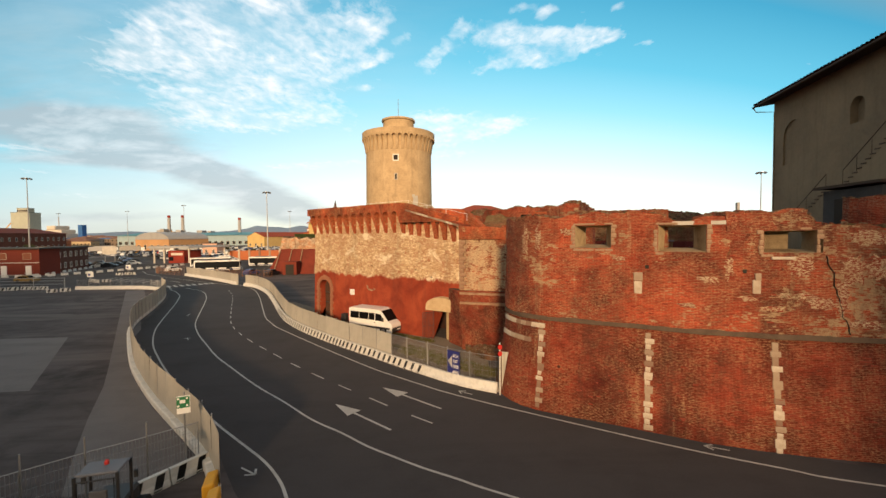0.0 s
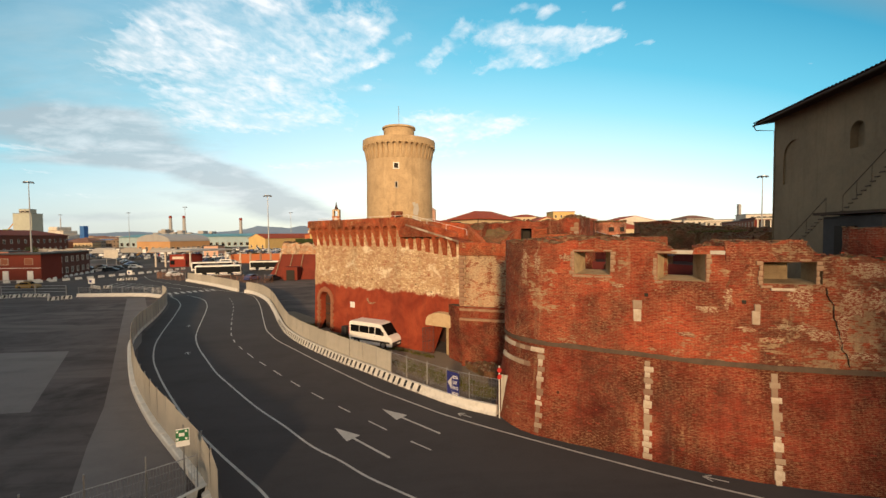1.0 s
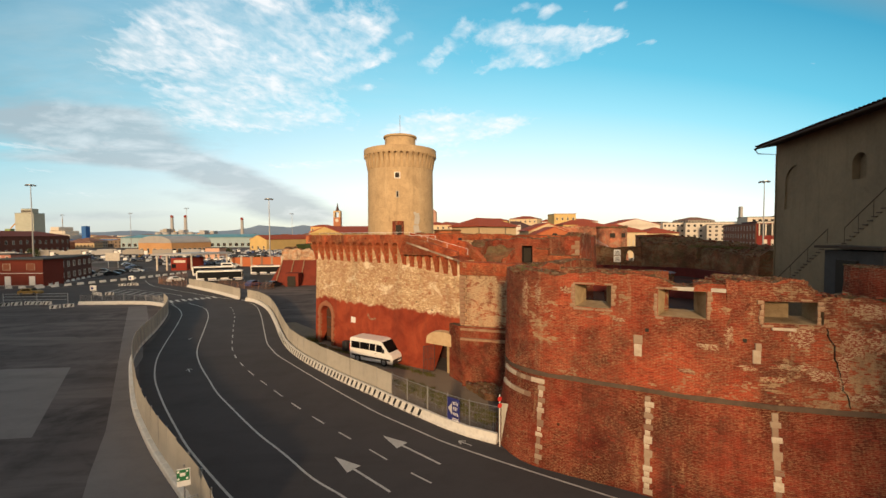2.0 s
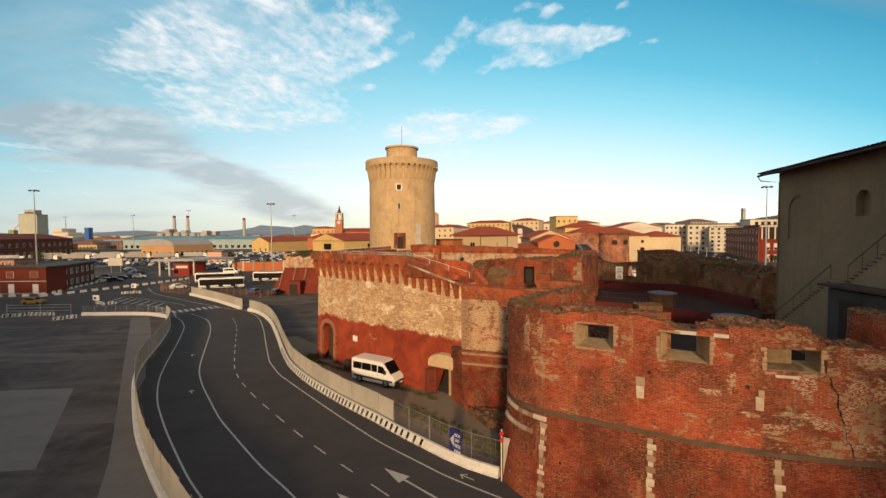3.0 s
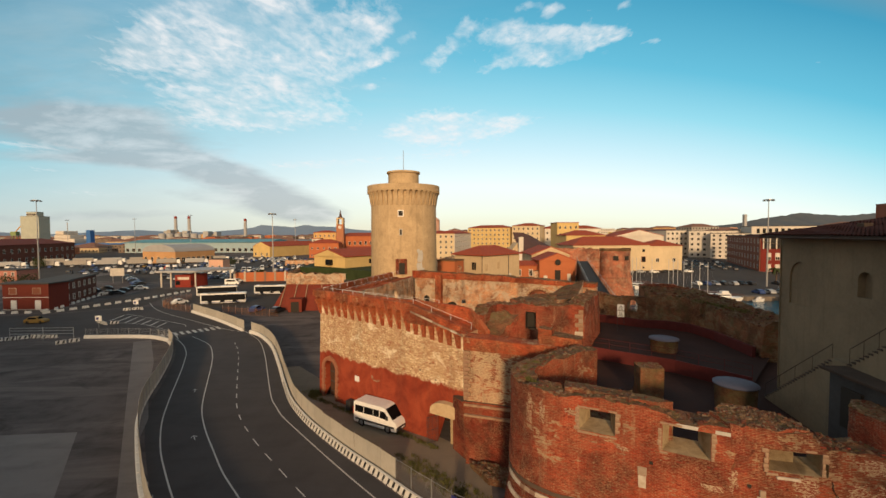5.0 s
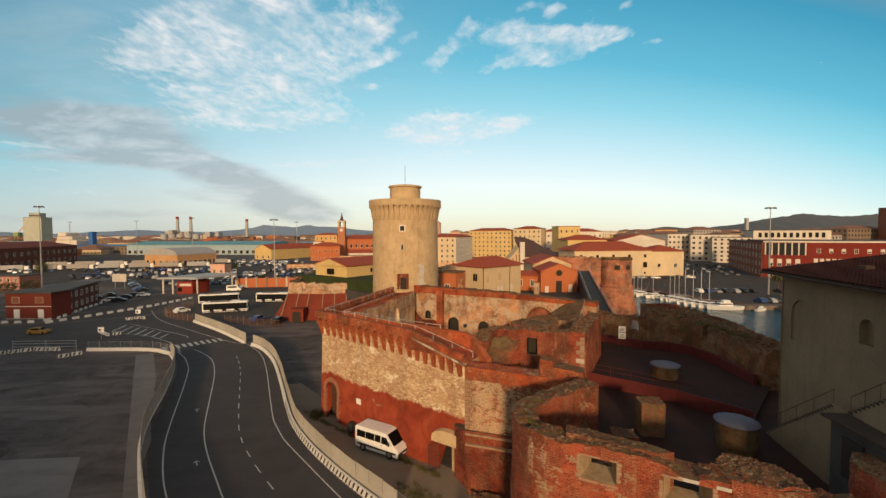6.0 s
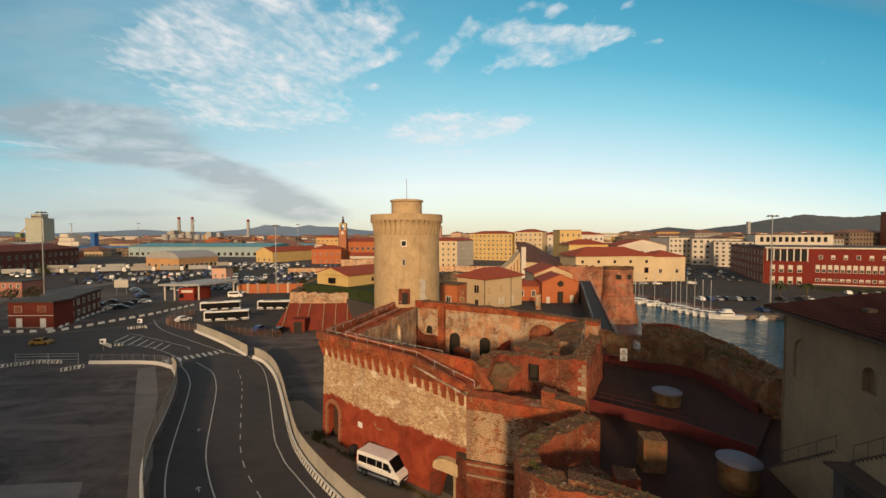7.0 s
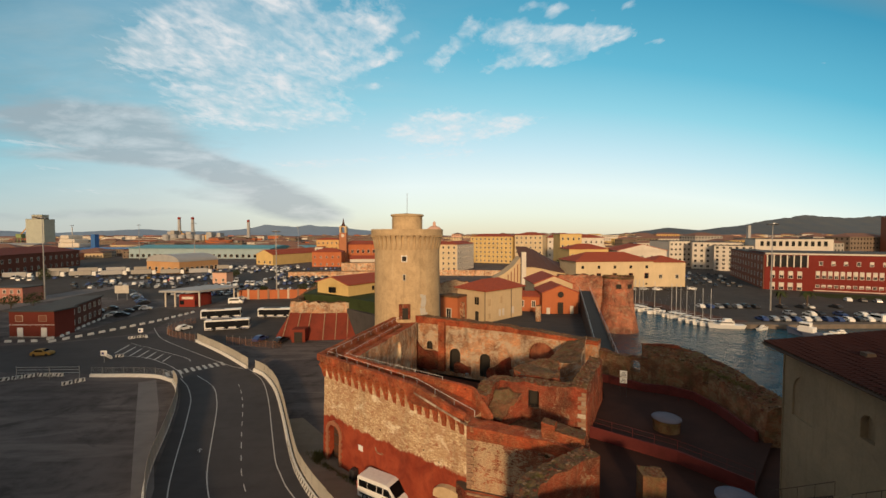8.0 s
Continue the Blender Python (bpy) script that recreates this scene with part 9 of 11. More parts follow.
def make_far_bastion():
    f = thing("harbour_bastion", "round red brick harbour bastion with sloping foot", "bastion", (53, 121, 0), kind="structure")
    bm = bmesh.new()
    lathe(bm, 55.6, 122.0, [(6.0, -2), (5.6, 0.0), (4.5, 6.2), (4.62, 6.5), (4.62, 6.8), (4.3, 7.0), (4.2, 14.4)], 40)
    part("drum", bm, drum_brick, f)
    bm = bmesh.new()
    for i in range(26):
        a = 2 * math.pi * i / 26
        box(bm, 55.6 + 4.0 * math.cos(a), 122 + 4.0 * math.sin(a), 14.3, 0.7, 0.9, 0.5 + 0.5 * abs(noise.noise((i * 1.7, 0, 0))), a)
    tagged(part("broken_crown", bm, ruin_top, f), kind="stuff")
    for a in (-112, -68):
        bm = bmesh.new()
        box(bm, 55.6 + 4.2 * math.cos(radians(a)), 122 + 4.2 * math.sin(radians(a)), 11.6, 0.4, 1.4, 1.3, radians(a))
        part("embrasure", bm, dark_void, f)
    bm = bmesh.new()
    wall_strip(bm, [(38.5, 124.5), (51.6, 123.6)], 0, 14.9, 2.2, 0.6, 0.8, 0.12, 0.25, rows=8)
    part("flank", bm, [drum_brick, ruin_top], f)
    c = thing("covered_way", "long dark-roofed covered way between two ramparts", "wall", (34, 86, 7), kind="structure")
    a, b = Vector((24.9, 58.0, 9.7)), Vector((42.4, 112.0, 11.9))
    d = (b - a).to_2d().normalized()
    side = Vector((-d.y, d.x))
    # roof reaches further west to paint in the shaded band beside it
    for name, w0, w1, lift, mat in (("roof", -0.55, 1.9, 0.0, tarred), ("coping", 1.9, 2.07, 0.18, covered_coping), ("coping", -0.72, -0.55, 0.18, covered_coping)):
        bm = bmesh.new()
        rows = []
        for e in (a, b):
            rows.append([bm.verts.new((e.x + side.x * w, e.y + side.y * w, z)) for w, z in ((w0, -1.0), (w1, -1.0), (w1, e.z + lift), (w0, e.z + lift))])
        lo, hi = rows
        bm.faces.new(lo[::-1]), bm.faces.new(hi)
        for i in range(4):
            bm.faces.new((lo[i], lo[(i + 1) % 4], hi[(i + 1) % 4], hi[i]))
        bmesh.ops.recalc_face_normals(bm, faces=bm.faces)
        part(name, bm, mat, c)
    for w in (-0.64, 1.98):
        bm = bmesh.new()
        tube(bm, [(a.x + side.x * w, a.y + side.y * w, a.z + 1.1), (b.x + side.x * w, b.y + side.y * w, b.z + 1.1)], 0.035, 5)
        part("handrail", bm, steel, c)
        for k in range(19):
            p = a.lerp(b, k / 18)
            bm = bmesh.new()
            tube(bm, [(p.x + side.x * w, p.y + side.y * w, p.z + 0.1), (p.x + side.x * w, p.y + side.y * w, p.z + 1.1)], 0.03, 4)
            part("rail_post", bm, steel, c)


make_far_bastion()

# --- right-hand town front
yb = house("yellow_building", "long cream two-storey building with red hipped roof", (74, 207), (115, 209), 22, 0, 13.2, cream, tiles_far, "hip", 4.3, 0, 0, (1, 1), (), 0.9)
for s in (3.5, 12.0, 20.5, 29.0, 37.5):
    on_face(yb, Vector((74, 207)), Vector((0.9988, 0.0487)), Vector((0.0487, -0.9988)), s, 9.6, 1.3, 1.5, 0.15, glass_dark, "window")
for s in (4.0, 12.0, 20.5, 29.0, 37.5):
    on_face(yb, Vector((74, 207)), Vector((0.9988, 0.0487)), Vector((0.0487, -0.9988)), s, 4.4, 2.3, 2.9, 0.15, brown_wall, "window_surround")
    on_face(yb, Vector((74, 207)), Vector((0.9988, 0.0487)), Vector((0.0487, -0.9988)), s, 4.5, 1.9, 2.6, 0.22, glass_dark, "window")
    on_face(yb, Vector((74, 207)), Vector((0.9988, 0.0487)), Vector((0.0487, -0.9988)), s, 1.2, 1.0, 0.8, 0.15, glass_dark, "cellar_window")
house("yellow_wing", "cream side wing of the long building", (115.2, 210), (132, 209), 18, 0, 12.6, cream, tiles_far, "hip", 3.0, 1, 2, (1.6, 2.0), ("front",), 0.6, first=4.5)
house("gabled_house", "white gabled town house behind the long building", (110, 238), (138, 236), 20, 0, 17.5, white_wall, tiles_far, "gable", 3.6, 3, 5, (1.4, 2.0), ("front",), 0.5)
house("yellow_block", "yellow town house with tiled roof", (84, 246), (108, 246), 18, 0, 18.0, yellow_wall, tiles_far, "hip", 3.0, 3, 6, (1.3, 2.0), ("front",), 0.5)
house("yellow_tower_house", "tall yellow block above the roofs", (96, 300), (112, 300), 16, 0, 27, yellow_wall, tiles_far, "flat", 0, 5, 4, (1.3, 2.0), ("front",), 0.3)


institute_red = wall_paint("institute_red", (0.17, 0.026, 0.020))


def make_red_building():
    p0, p1 = Vector((165.4, 198.5)), Vector((262, 150))
    b = house("red_institute", "long dark red building with white-framed windows", tuple(p0), tuple(p1), 30, 0, 18.0, institute_red, flat_roof, "flat", 0, 0, 0, (1, 1), (), 0.2)
    t = (p1 - p0).normalized()
    n2 = Vector((t.y, -t.x))
    inv = world_of(b).inverted()
    ang = math.atan2(t.y, t.x)
    L = (p1 - p0).length
    for s0, z, w, h, step, n in ((20.5, 1.9, 1.4, 1.3, 2.25, 37), (20.5, 6.2, 1.4, 3.4, 2.25, 37), (21.5, 12.4, 1.3, 1.9, 4.5, 18), (3.2, 5.8, 1.7, 3.4, 3.5, 4), (3.2, 0.2, 1.8, 3.4, 3.5, 4)):
        for i in range(n):
            e = p0 + t * (s0 + i * step) + n2 * 0.05
            window_on(b, inv @ (Matrix.Translation((e.x, e.y, z)) @ Matrix.Rotation(ang, 4, "Z")), w, h)
            if h > 3 or i % 3:
                on_face(b, p0, t, n2, s0 + i * step, z + h * 0.42, w - 0.25, h * 0.55, 0.22, white_wall, "blind")
    # tall glazed upper storey of the head block, behind white piers
    on_face(b, p0, t, n2, 8.7, 11.3, 15.6, 5.6, 0.12, glass_dark, "glazing")
    for i in range(7):
        on_face(b, p0, t, n2, 0.9 + i * 2.6, 11.2, 0.5, 5.9, 0.5, white_wall, "pier")
    on_face(b, p0, t, n2, L / 2, 17.3, L, 0.7, 0.6, white_wall, "cornice")
    on_face(b, p0, t, n2, L / 2 + 9, 0.3, L - 20, 0.35, 0.3, white_wall, "plinth_band")
    # shaded wing along the side street
    house("brown_wing", "brown brick wing of the red building along the street", (199.2, 266.3), (165.2, 199.0), 12, 0, 17.2, brown_wall, flat_roof, "flat", 0, 4, 12, (1.6, 2.2), ("front",), 0.2)


make_red_building()
house("white_block", "large white modern block with rows of windows", (206, 316), (235, 300), 40, 0, 20.5, white_wall, flat_roof, "flat", 0, 5, 8, (1.8, 1.9), ("front",), 0.2)
house("white_long_block", "long white block with deep window bays behind the red building", (232, 286), (275, 271.5), 18, 0, 23.5, white_wall, flat_roof, "flat", 0, 1, 0, (1, 1), (), 0.4)
pl = Vector((232, 286))
tl = (Vector((275, 271.5)) - pl).normalized()
nl = Vector((tl.y, -tl.x))
bl = bpy.data.objects["white_long_block"]
for i in range(11):
    on_face(bl, pl, tl, nl, 4 + i * 3.7, 18.6, 1.9, 3.4, 0.25, glass_dark, "bay_window")
house("grey_block", "white office block by the street", (212, 300), (232, 287), 24, 0, 18.5, white_wall, flat_roof, "flat", 0, 6, 6, (1.7, 1.7), ("front", "left"), 0.2)
house("white_flats", "white flats on the far side of the street", (196, 330), (214, 330), 30, 0, 21, white_wall, flat_roof, "flat", 0, 5, 5, (1.8, 1.8), ("front", "right"), 0.2)
bm = bmesh.new()
box(bm, 262, 330, 0, 2.2, 2.2, 34)
solid("radio_mast", bm, pale_roof, "slender pale mast above the town roofs", "mast")


house("brick_block", "dark brown brick tower block beyond the town", (356, 300), (380, 292), 20, 0, 41, brown_wall, flat_roof, "flat", 0, 10, 5, (1.6, 2.0), ("front",), 0.2)


def make_market_church():
    """Hall with a concave sweeping brown roof and a pale end fin."""
    c = thing("sweeping_hall", "pale hall with a steep sweeping brown roof", "building", (60, 225, 0))
    p0, p1, dp = Vector((50, 222)), Vector((82, 222)), 17
    t = (p1 - p0).normalized()
    n2 = Vector((t.y, -t.x))
    prof = [(0.0, 17.6), (0.18, 17.4), (0.34, 15.4), (0.5, 12.4), (0.7, 9.2), (0.85, 7.8), (1.0, 7.0)]
    L = (p1 - p0).length
    bm = bmesh.new()
    rows = []
    for f, z in prof:
        a, b = p0 + t * L * f, p0 + t * L * f - n2 * dp
        lo = 0.40 * z + 2.4
        rows.append([bm.verts.new((*(a + n2 * 0.6), lo)), bm.verts.new((*(b), z + 2)), bm.verts.new((*(b), z + 2.5)), bm.verts.new((*(a + n2 * 0.6), lo + 0.5))])
    for a, b in zip(rows, rows[1:]):
        for i in range(4):
            bm.faces.new((a[i], b[i], b[(i + 1) % 4], a[(i + 1) % 4]))
    bm.faces.new(rows[0]), bm.faces.new(rows[-1][::-1])
    bmesh.ops.recalc_face_normals(bm, faces=bm.faces)
    part("roof", bm, slate, c)
    bm = bmesh.new()
    k = [(p0 + t * L * f) for f, _ in prof]
    fr = [bm.verts.new((*q, 0.40 * z + 2.2)) for q, (f, z) in zip(k, prof)] + [bm.verts.new((*p1, 0)), bm.verts.new((*p0, 0))]
    bk = [bm.verts.new((v.co.x - n2.x * dp, v.co.y - n2.y * dp, v.co.z)) for v in fr]
    m = len(fr)
    bm.faces.new(fr), bm.faces.new(bk[::-1])
    for i in range(m):
        bm.faces.new((fr[i], bk[i], bk[(i + 1) % m], fr[(i + 1) % m]))
    bmesh.ops.recalc_face_normals(bm, faces=bm.faces)
    part("wall", bm, buff_wall, c)
    on_face(c, p0, t, n2, 0.6, 0, 2.4, 17.5, 1.6, white_wall, "end_fin")
    for i in range(12):
        on_face(c, p0, t, n2, 5 + i * 2.2, 1.2, 1.5, 3.4, 0.2, glass_dark, "window")
    bm = bmesh.new()
    prof = [(0, 14.5), (-4, 9.5), (-9, 5.5), (-14, 3)]
    fr = [bm.verts.new((*(p0 + t * s - n2 * 4), z)) for s, z in prof] + [bm.verts.new((*(p0 + t * -14 - n2 * 4), 0)), bm.verts.new((*(p0 - n2 * 4), 0))]
    bk = [bm.verts.new((v.co.x - n2.x * 12, v.co.y - n2.y * 12, v.co.z)) for v in fr]
    m = len(fr)
    bm.faces.new(fr), bm.faces.new(bk[::-1])
    for i in range(m):
        bm.faces.new((fr[i], bk[i], bk[(i + 1) % m], fr[(i + 1) % m]))
    bmesh.ops.recalc_face_normals(bm, faces=bm.faces)
    part("apse", bm, buff_wall, c)
    for i in range(7):
        s = -1.6 - i * 1.75
        on_face(c, p0 - n2 * 4, t, n2, s, 0.6, 0.5, max(1.6, 12.0 + s * 1.05 - 0.6), 0.2, brown_wall, "mullion")


make_market_church()
house("apartment_block", "pale apartment block with yellow end and tiled roof", (-3, 300), (20, 296), 30, 0, 19.5, cream, tiles_far, "hip", 2.2, 5, 6, (1.3, 1.7), ("front",), 0.5)
house("apartment_block", "pink and white apartment row with tiled roof", (20.3, 296), (36, 330), 14, 0, 19.5, white_wall, tiles_far, "hip", 2.2, 5, 9, (1.2, 1.7), ("front",), 0.5)
house("apartment_block", "yellow apartment block with many windows and tiled roof", (40, 390), (76, 372), 20, 0, 24.5, yellow_wall, tiles_far, "hip", 2.5, 6, 10, (1.4, 1.8), ("front",), 0.6)
house("apartment_block", "cream apartment block with tiled roof and arches", (78, 372), (100, 360), 20, 0, 26, cream, tiles_far, "hip", 2.5, 6, 6, (1.4, 1.8), ("front",), 0.6)
house("apartment_block", "white apartment block with red tiled roof", (108, 372), (160, 372), 20, 0, 23.5, white_wall, tiles_far, "hip", 2.8, 4, 11, (1.5, 2.0), ("front",), 0.6)
bm = bmesh.new()
lathe(bm, 4.5, 330, [(6.5, 0), (6.5, 30), (6.9, 30), (4.0, 32.5), (1.2, 33.5), (1.2, 36), (0.1, 37)], 12)
solid("church_dome", bm, pink_wall, "pinkish domed church drum behind the keep", "church")


tiles_port = roof_tiles("tiles_port", (0.19, 0.045, 0.028), (0.13, 0.034, 0.024), vary=False)


# --- left-hand harbour side
salmon_wall = wall_paint("salmon_wall", (0.40, 0.18, 0.14))
teal_wall = wall_paint("teal_wall", (0.30, 0.40, 0.44))
# brick red darkened to carry the shade on the warehouse front
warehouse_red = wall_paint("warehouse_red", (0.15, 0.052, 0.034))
office_red = wall_paint("office_red", (0.17, 0.038, 0.026))
wing_brown = wall_paint("wing_brown", (0.12, 0.05, 0.036))


def make_office():
    p0, p1 = Vector((-112.3, 114.5)), Vector((-100.3, 114.1))
    b = house("red_office", "two-storey red harbour office with flat dark roof", tuple(p0), tuple(p1), 6, 0, 6.9, office_red, flat_roof, "flat", 0, 0, 0, (1, 1), (), 0.8)
    t, n2 = (p1 - p0).normalized(), Vector(((p1 - p0).normalized().y, -(p1 - p0).normalized().x))
    for s, z, w, h, mat, nm in ((2.9, 0, 1.5, 2.6, white_paint, "door"), (9.2, 0, 1.5, 2.6, white_paint, "door"), (2.7, 4.3, 1.7, 1.5, brown_wall, "shutter"), (8.9, 4.3, 1.9, 1.5, brown_wall, "shutter"), (6, 3.3, 12, 0.12, white_paint, "string_band"), (6, 0, 12, 0.25, grey_wall, "plinth")):
        on_face(b, p0, t, n2, s, z, w, h, 0.1, mat, nm)
    on_face(b, p0, t, n2, 2.7, 4.2, 2.0, 1.7, 0.06, quoin_stone, "window_frame")
    on_face(b, p0, t, n2, 8.9, 4.2, 2.2, 1.7, 0.06, quoin_stone, "window_frame")
    w = house("office_wing", "long brown wing of the harbour office", (-101.3, 118.2), (-109.5, 142), 7.5, 0, 6.7, wing_brown, flat_roof, "flat", 0, 2, 7, (1.2, 1.5), ("front",), 0.6)


def right_facing(name, label, p0, p1, *a, **k):
    """A house whose front looks to the right: the way along its front runs away from the viewer."""
    return house(name, label, p0, p1, *a, **k)


make_office()
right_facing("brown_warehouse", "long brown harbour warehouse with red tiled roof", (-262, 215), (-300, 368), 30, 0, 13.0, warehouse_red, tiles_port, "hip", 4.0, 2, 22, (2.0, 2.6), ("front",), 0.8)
house("pink_house", "small salmon harbour house with flat roof", (-174, 172), (-162, 171), 9, 0, 5.8, salmon_wall, flat_roof, "flat", 0, 2, 4, (1.1, 1.5), ("front",), 0.3)
house("grain_silo", "tall pale grain silo block by the port", (-644, 690), (-616, 690), 20, 0, 50, silo_wall, flat_roof, "flat", 0, 0, 0, (1, 1), (), 0.3)
house("silo_head", "lower pale head house on the silo", (-638, 694), (-622, 694), 12, 50.35, 57, silo_wall, flat_roof, "flat", 0, 1, 6, (2.4, 3), ("front",), 0.2)
house("port_terminal", "long low terminal with blue-green roof band", (-330, 470), (-170, 452), 60, 0, 11, teal_wall, teal_roof, "ridge", 3.0, 1, 24, (3.5, 3.5), ("front",), 1.5)
house("port_terminal", "pale port shed with blue-green roof", (-165, 500), (-90, 490), 50, 0, 10, white_wall, teal_roof, "ridge", 2.5, 1, 12, (3.5, 3.5), ("front",), 1.0)
house("port_shed", "pale flat shed in front of the silo", (-700, 620), (-560, 610), 30, 0, 11, grey_wall, pale_roof, "ridge", 2.0, 1, 16, (3, 3), ("front",), 1.0)


def make_arched_shed():
    p0, p1 = Vector((-199.2, 300.5)), Vector((-168.9, 287))
    b = house("arched_warehouse", "orange warehouse with a pale barrel roof", tuple(p0), tuple(p1), 30, 0, 8.0, orange_buff, pale_roof, "flat", 0, 1, 5, (2.4, 3.0), ("front", "right"), 0.3, cols_side=8)
    t = (p1 - p0).normalized()
    n2 = Vector((t.y, -t.x))
    L = (p1 - p0).length
    bm = bmesh.new()
    k = 14
    fr, bk = [], []
    for i in range(k + 1):
        a = math.pi * i / k
        q = p0 + t * (L / 2 - L / 2 * math.cos(a))
        z = 8.3 + 4.6 * math.sin(a)
        fr.append(bm.verts.new((*(q + n2 * 0.3), z)))
        bk.append(bm.verts.new((*(q - n2 * 30), z)))
    bm.faces.new(fr), bm.faces.new(bk[::-1])
    for i in range(k):
        bm.faces.new((fr[i], bk[i], bk[i + 1], fr[i + 1]))
    bmesh.ops.recalc_face_normals(bm, faces=bm.faces)
    part("barrel_roof", bm, pale_roof, b)


orange_buff = wall_paint("orange_buff", (0.50, 0.29, 0.14))
make_arched_shed()
house("yellow_depot", "yellow depot with red tiled roof", (-152, 372), (-134, 362), 55, 0, 9.0, yellow_wall, tiles_far, "gable", 4.0, 1, 3, (1.8, 2.2), ("front",), 0.5)
house("pink_kiosk", "salmon-pink kiosk by the port road", (-119, 232), (-111, 231), 6, 0, 6.0, pink_wall, flat_roof, "flat", 0, 1, 2, (1.2, 1.5), ("front",), 0.4)


def make_canopy():
    c = thing("toll_canopy", "flat canopy over a red toll booth on pillars", "canopy", (-90, 163, 0))
    bm = bmesh.new()
    prism(bm, [(-101, 158), (-86, 157.5), (-78, 172), (-92, 176)], 5.6, 6.3)
    part("roof", bm, pale_roof, c)
    for x, y in ((-99.5, 159.5), (-95.8, 159.2), (-86.8, 159), (-79.5, 171), (-91, 174)):
        bm = bmesh.new()
        tube(bm, [(x, y, 0), (x, y, 5.6)], 0.3, 8)
        part("pillar", bm, white_wall, c)
    bm = bmesh.new()
    prism(bm, [(-94.5, 159.5), (-88.6, 159), (-86, 166), (-91, 167)], 0, 4.6)
    booth = part("booth", bm, red_wall, c)
    bm = bmesh.new()
    box(bm, -91.2, 159.1, 2.9, 4.2, 0.12, 0.9)
    part("sign_band", bm, white_wall, booth)
    for x in (-93.4, -89.0):
        bm = bmesh.new()
        box(bm, x, 159.25, 0.9, 1.5, 0.12, 1.5)
        part("window", bm, glass_dark, booth)


make_canopy()


def make_billboard():
    b = thing("billboard", "blank pale billboard on two steel posts", "billboard", (-127, 176, 0))
    for x in (-129, -125.2):
        bm = bmesh.new()
        tube(bm, [(x, 176, 0), (x, 176, 6.0)], 0.12, 6)
        part("post", bm, steel, b)
    bm = bmesh.new()
    box(bm, -127.1, 175.8, 2.9, 5.6, 0.15, 3.2)
    soften(bm, 0.03)
    part("panel", bm, concrete, b)


make_billboard()


def make_boundary_wall():
    w = thing("boundary_wall", "long brick boundary wall with pale piers", "wall", (-69, 177, 0), kind="structure")
    a, b = Vector((-80.1, 176.2)), Vector((-48, 179))
    for i in range(9):
        p = a.lerp(b, i / 8)
        bm = bmesh.new()
        box(bm, p.x, p.y, 0, 0.8, 0.8, 4.3)
        part("pier", bm, quoin_stone, w)
        if i < 8:
            q = a.lerp(b, (i + 0.5) / 8)
            bm = bmesh.new()
            box(bm, q.x, q.y, 0, (b - a).length / 8 - 0.8, 0.5, 3.8, math.atan2((b - a).y, (b - a).x))
            part("brick_panel", bm, orange_wall, w)
    house("low_rampart", "long low buff wall across the car park", (-62, 296), (0, 300), 3, 0, 6.5, court_stone, ruin_top, "flat", 0, 0, 0, (1, 1), (), 0.1)
    house("low_rampart", "second low stone wall beyond the car park", (-88, 262), (-20, 268), 2, 0, 3.2, court_stone, ruin_top, "flat", 0, 0, 0, (1, 1), (), 0.1)


make_boundary_wall()


def make_church():
    c = thing("bell_tower", "square red brick bell tower with pointed cap", "bell tower", (-84, 372, 0))
    x, y = -75.5, 372
    bm = bmesh.new()
    box(bm, x, y, 0, 6.2, 6.2, 28)
    part("shaft", bm, brown_mid, c)
    bm = bmesh.new()
    for sx in (-1, 1):
        for sy in (-1, 1):
            box(bm, x + sx * 2.3, y + sy * 2.3, 28, 1.5, 1.5, 4.8)
    box(bm, x, y, 32.8, 6.2, 6.2, 1.0)
    part("belfry", bm, buff_wall, c)
    bm = bmesh.new()
    lathe(bm, x, y, [(3.3, 33.8), (1.7, 34.4), (1.0, 36.4), (0.10, 41.0)], 8)
    part("cap", bm, slate, c)
    bm = bmesh.new()
    bmesh.ops.create_cone(bm, cap_ends=True, segments=20, radius1=1.5, radius2=1.5, depth=0.15, matrix=Matrix.Translation((x, y - 3.15, 25.5)) @ Matrix.Rotation(radians(90), 4, "X"))
    part("clock_face", bm, white_wall, c)
    house("church_hall", "orange-red church hall with arched windows", (-80, 374), (-38, 380), 24, 0, 17.5, orange_wall, tiles_far, "hip", 3, 2, 9, (2.0, 3.0), ("front",), 0.6)
    house("brick_house", "brick house with tiled roof below the bell tower", (-96, 345), (-72, 345), 16, 0, 12.0, orange_wall, tiles_far, "hip", 3, 2, 5, (1.3, 1.7), ("front",), 0.6)
    house("white_house", "low white house with red roof by the church", (-64, 340), (-30, 342), 12, 0, 6.5, white_wall, tiles_far, "ridge", 2.5, 1, 8, (1.2, 1.6), ("front",), 0.5)
    house("tall_white_house", "narrow tall white house by the church", (-98, 362), (-91, 362), 10, 0, 15.5, white_wall, tiles_far, "flat", 0, 4, 2, (1.2, 1.7), ("front",), 0.3)
    house("yellow_hall", "yellow block behind the church", (-112, 420), (-90, 420), 16, 0, 21, ochre, tiles_far, "hip", 2, 4, 5, (1.4, 2), ("front",), 0.5)


make_church()


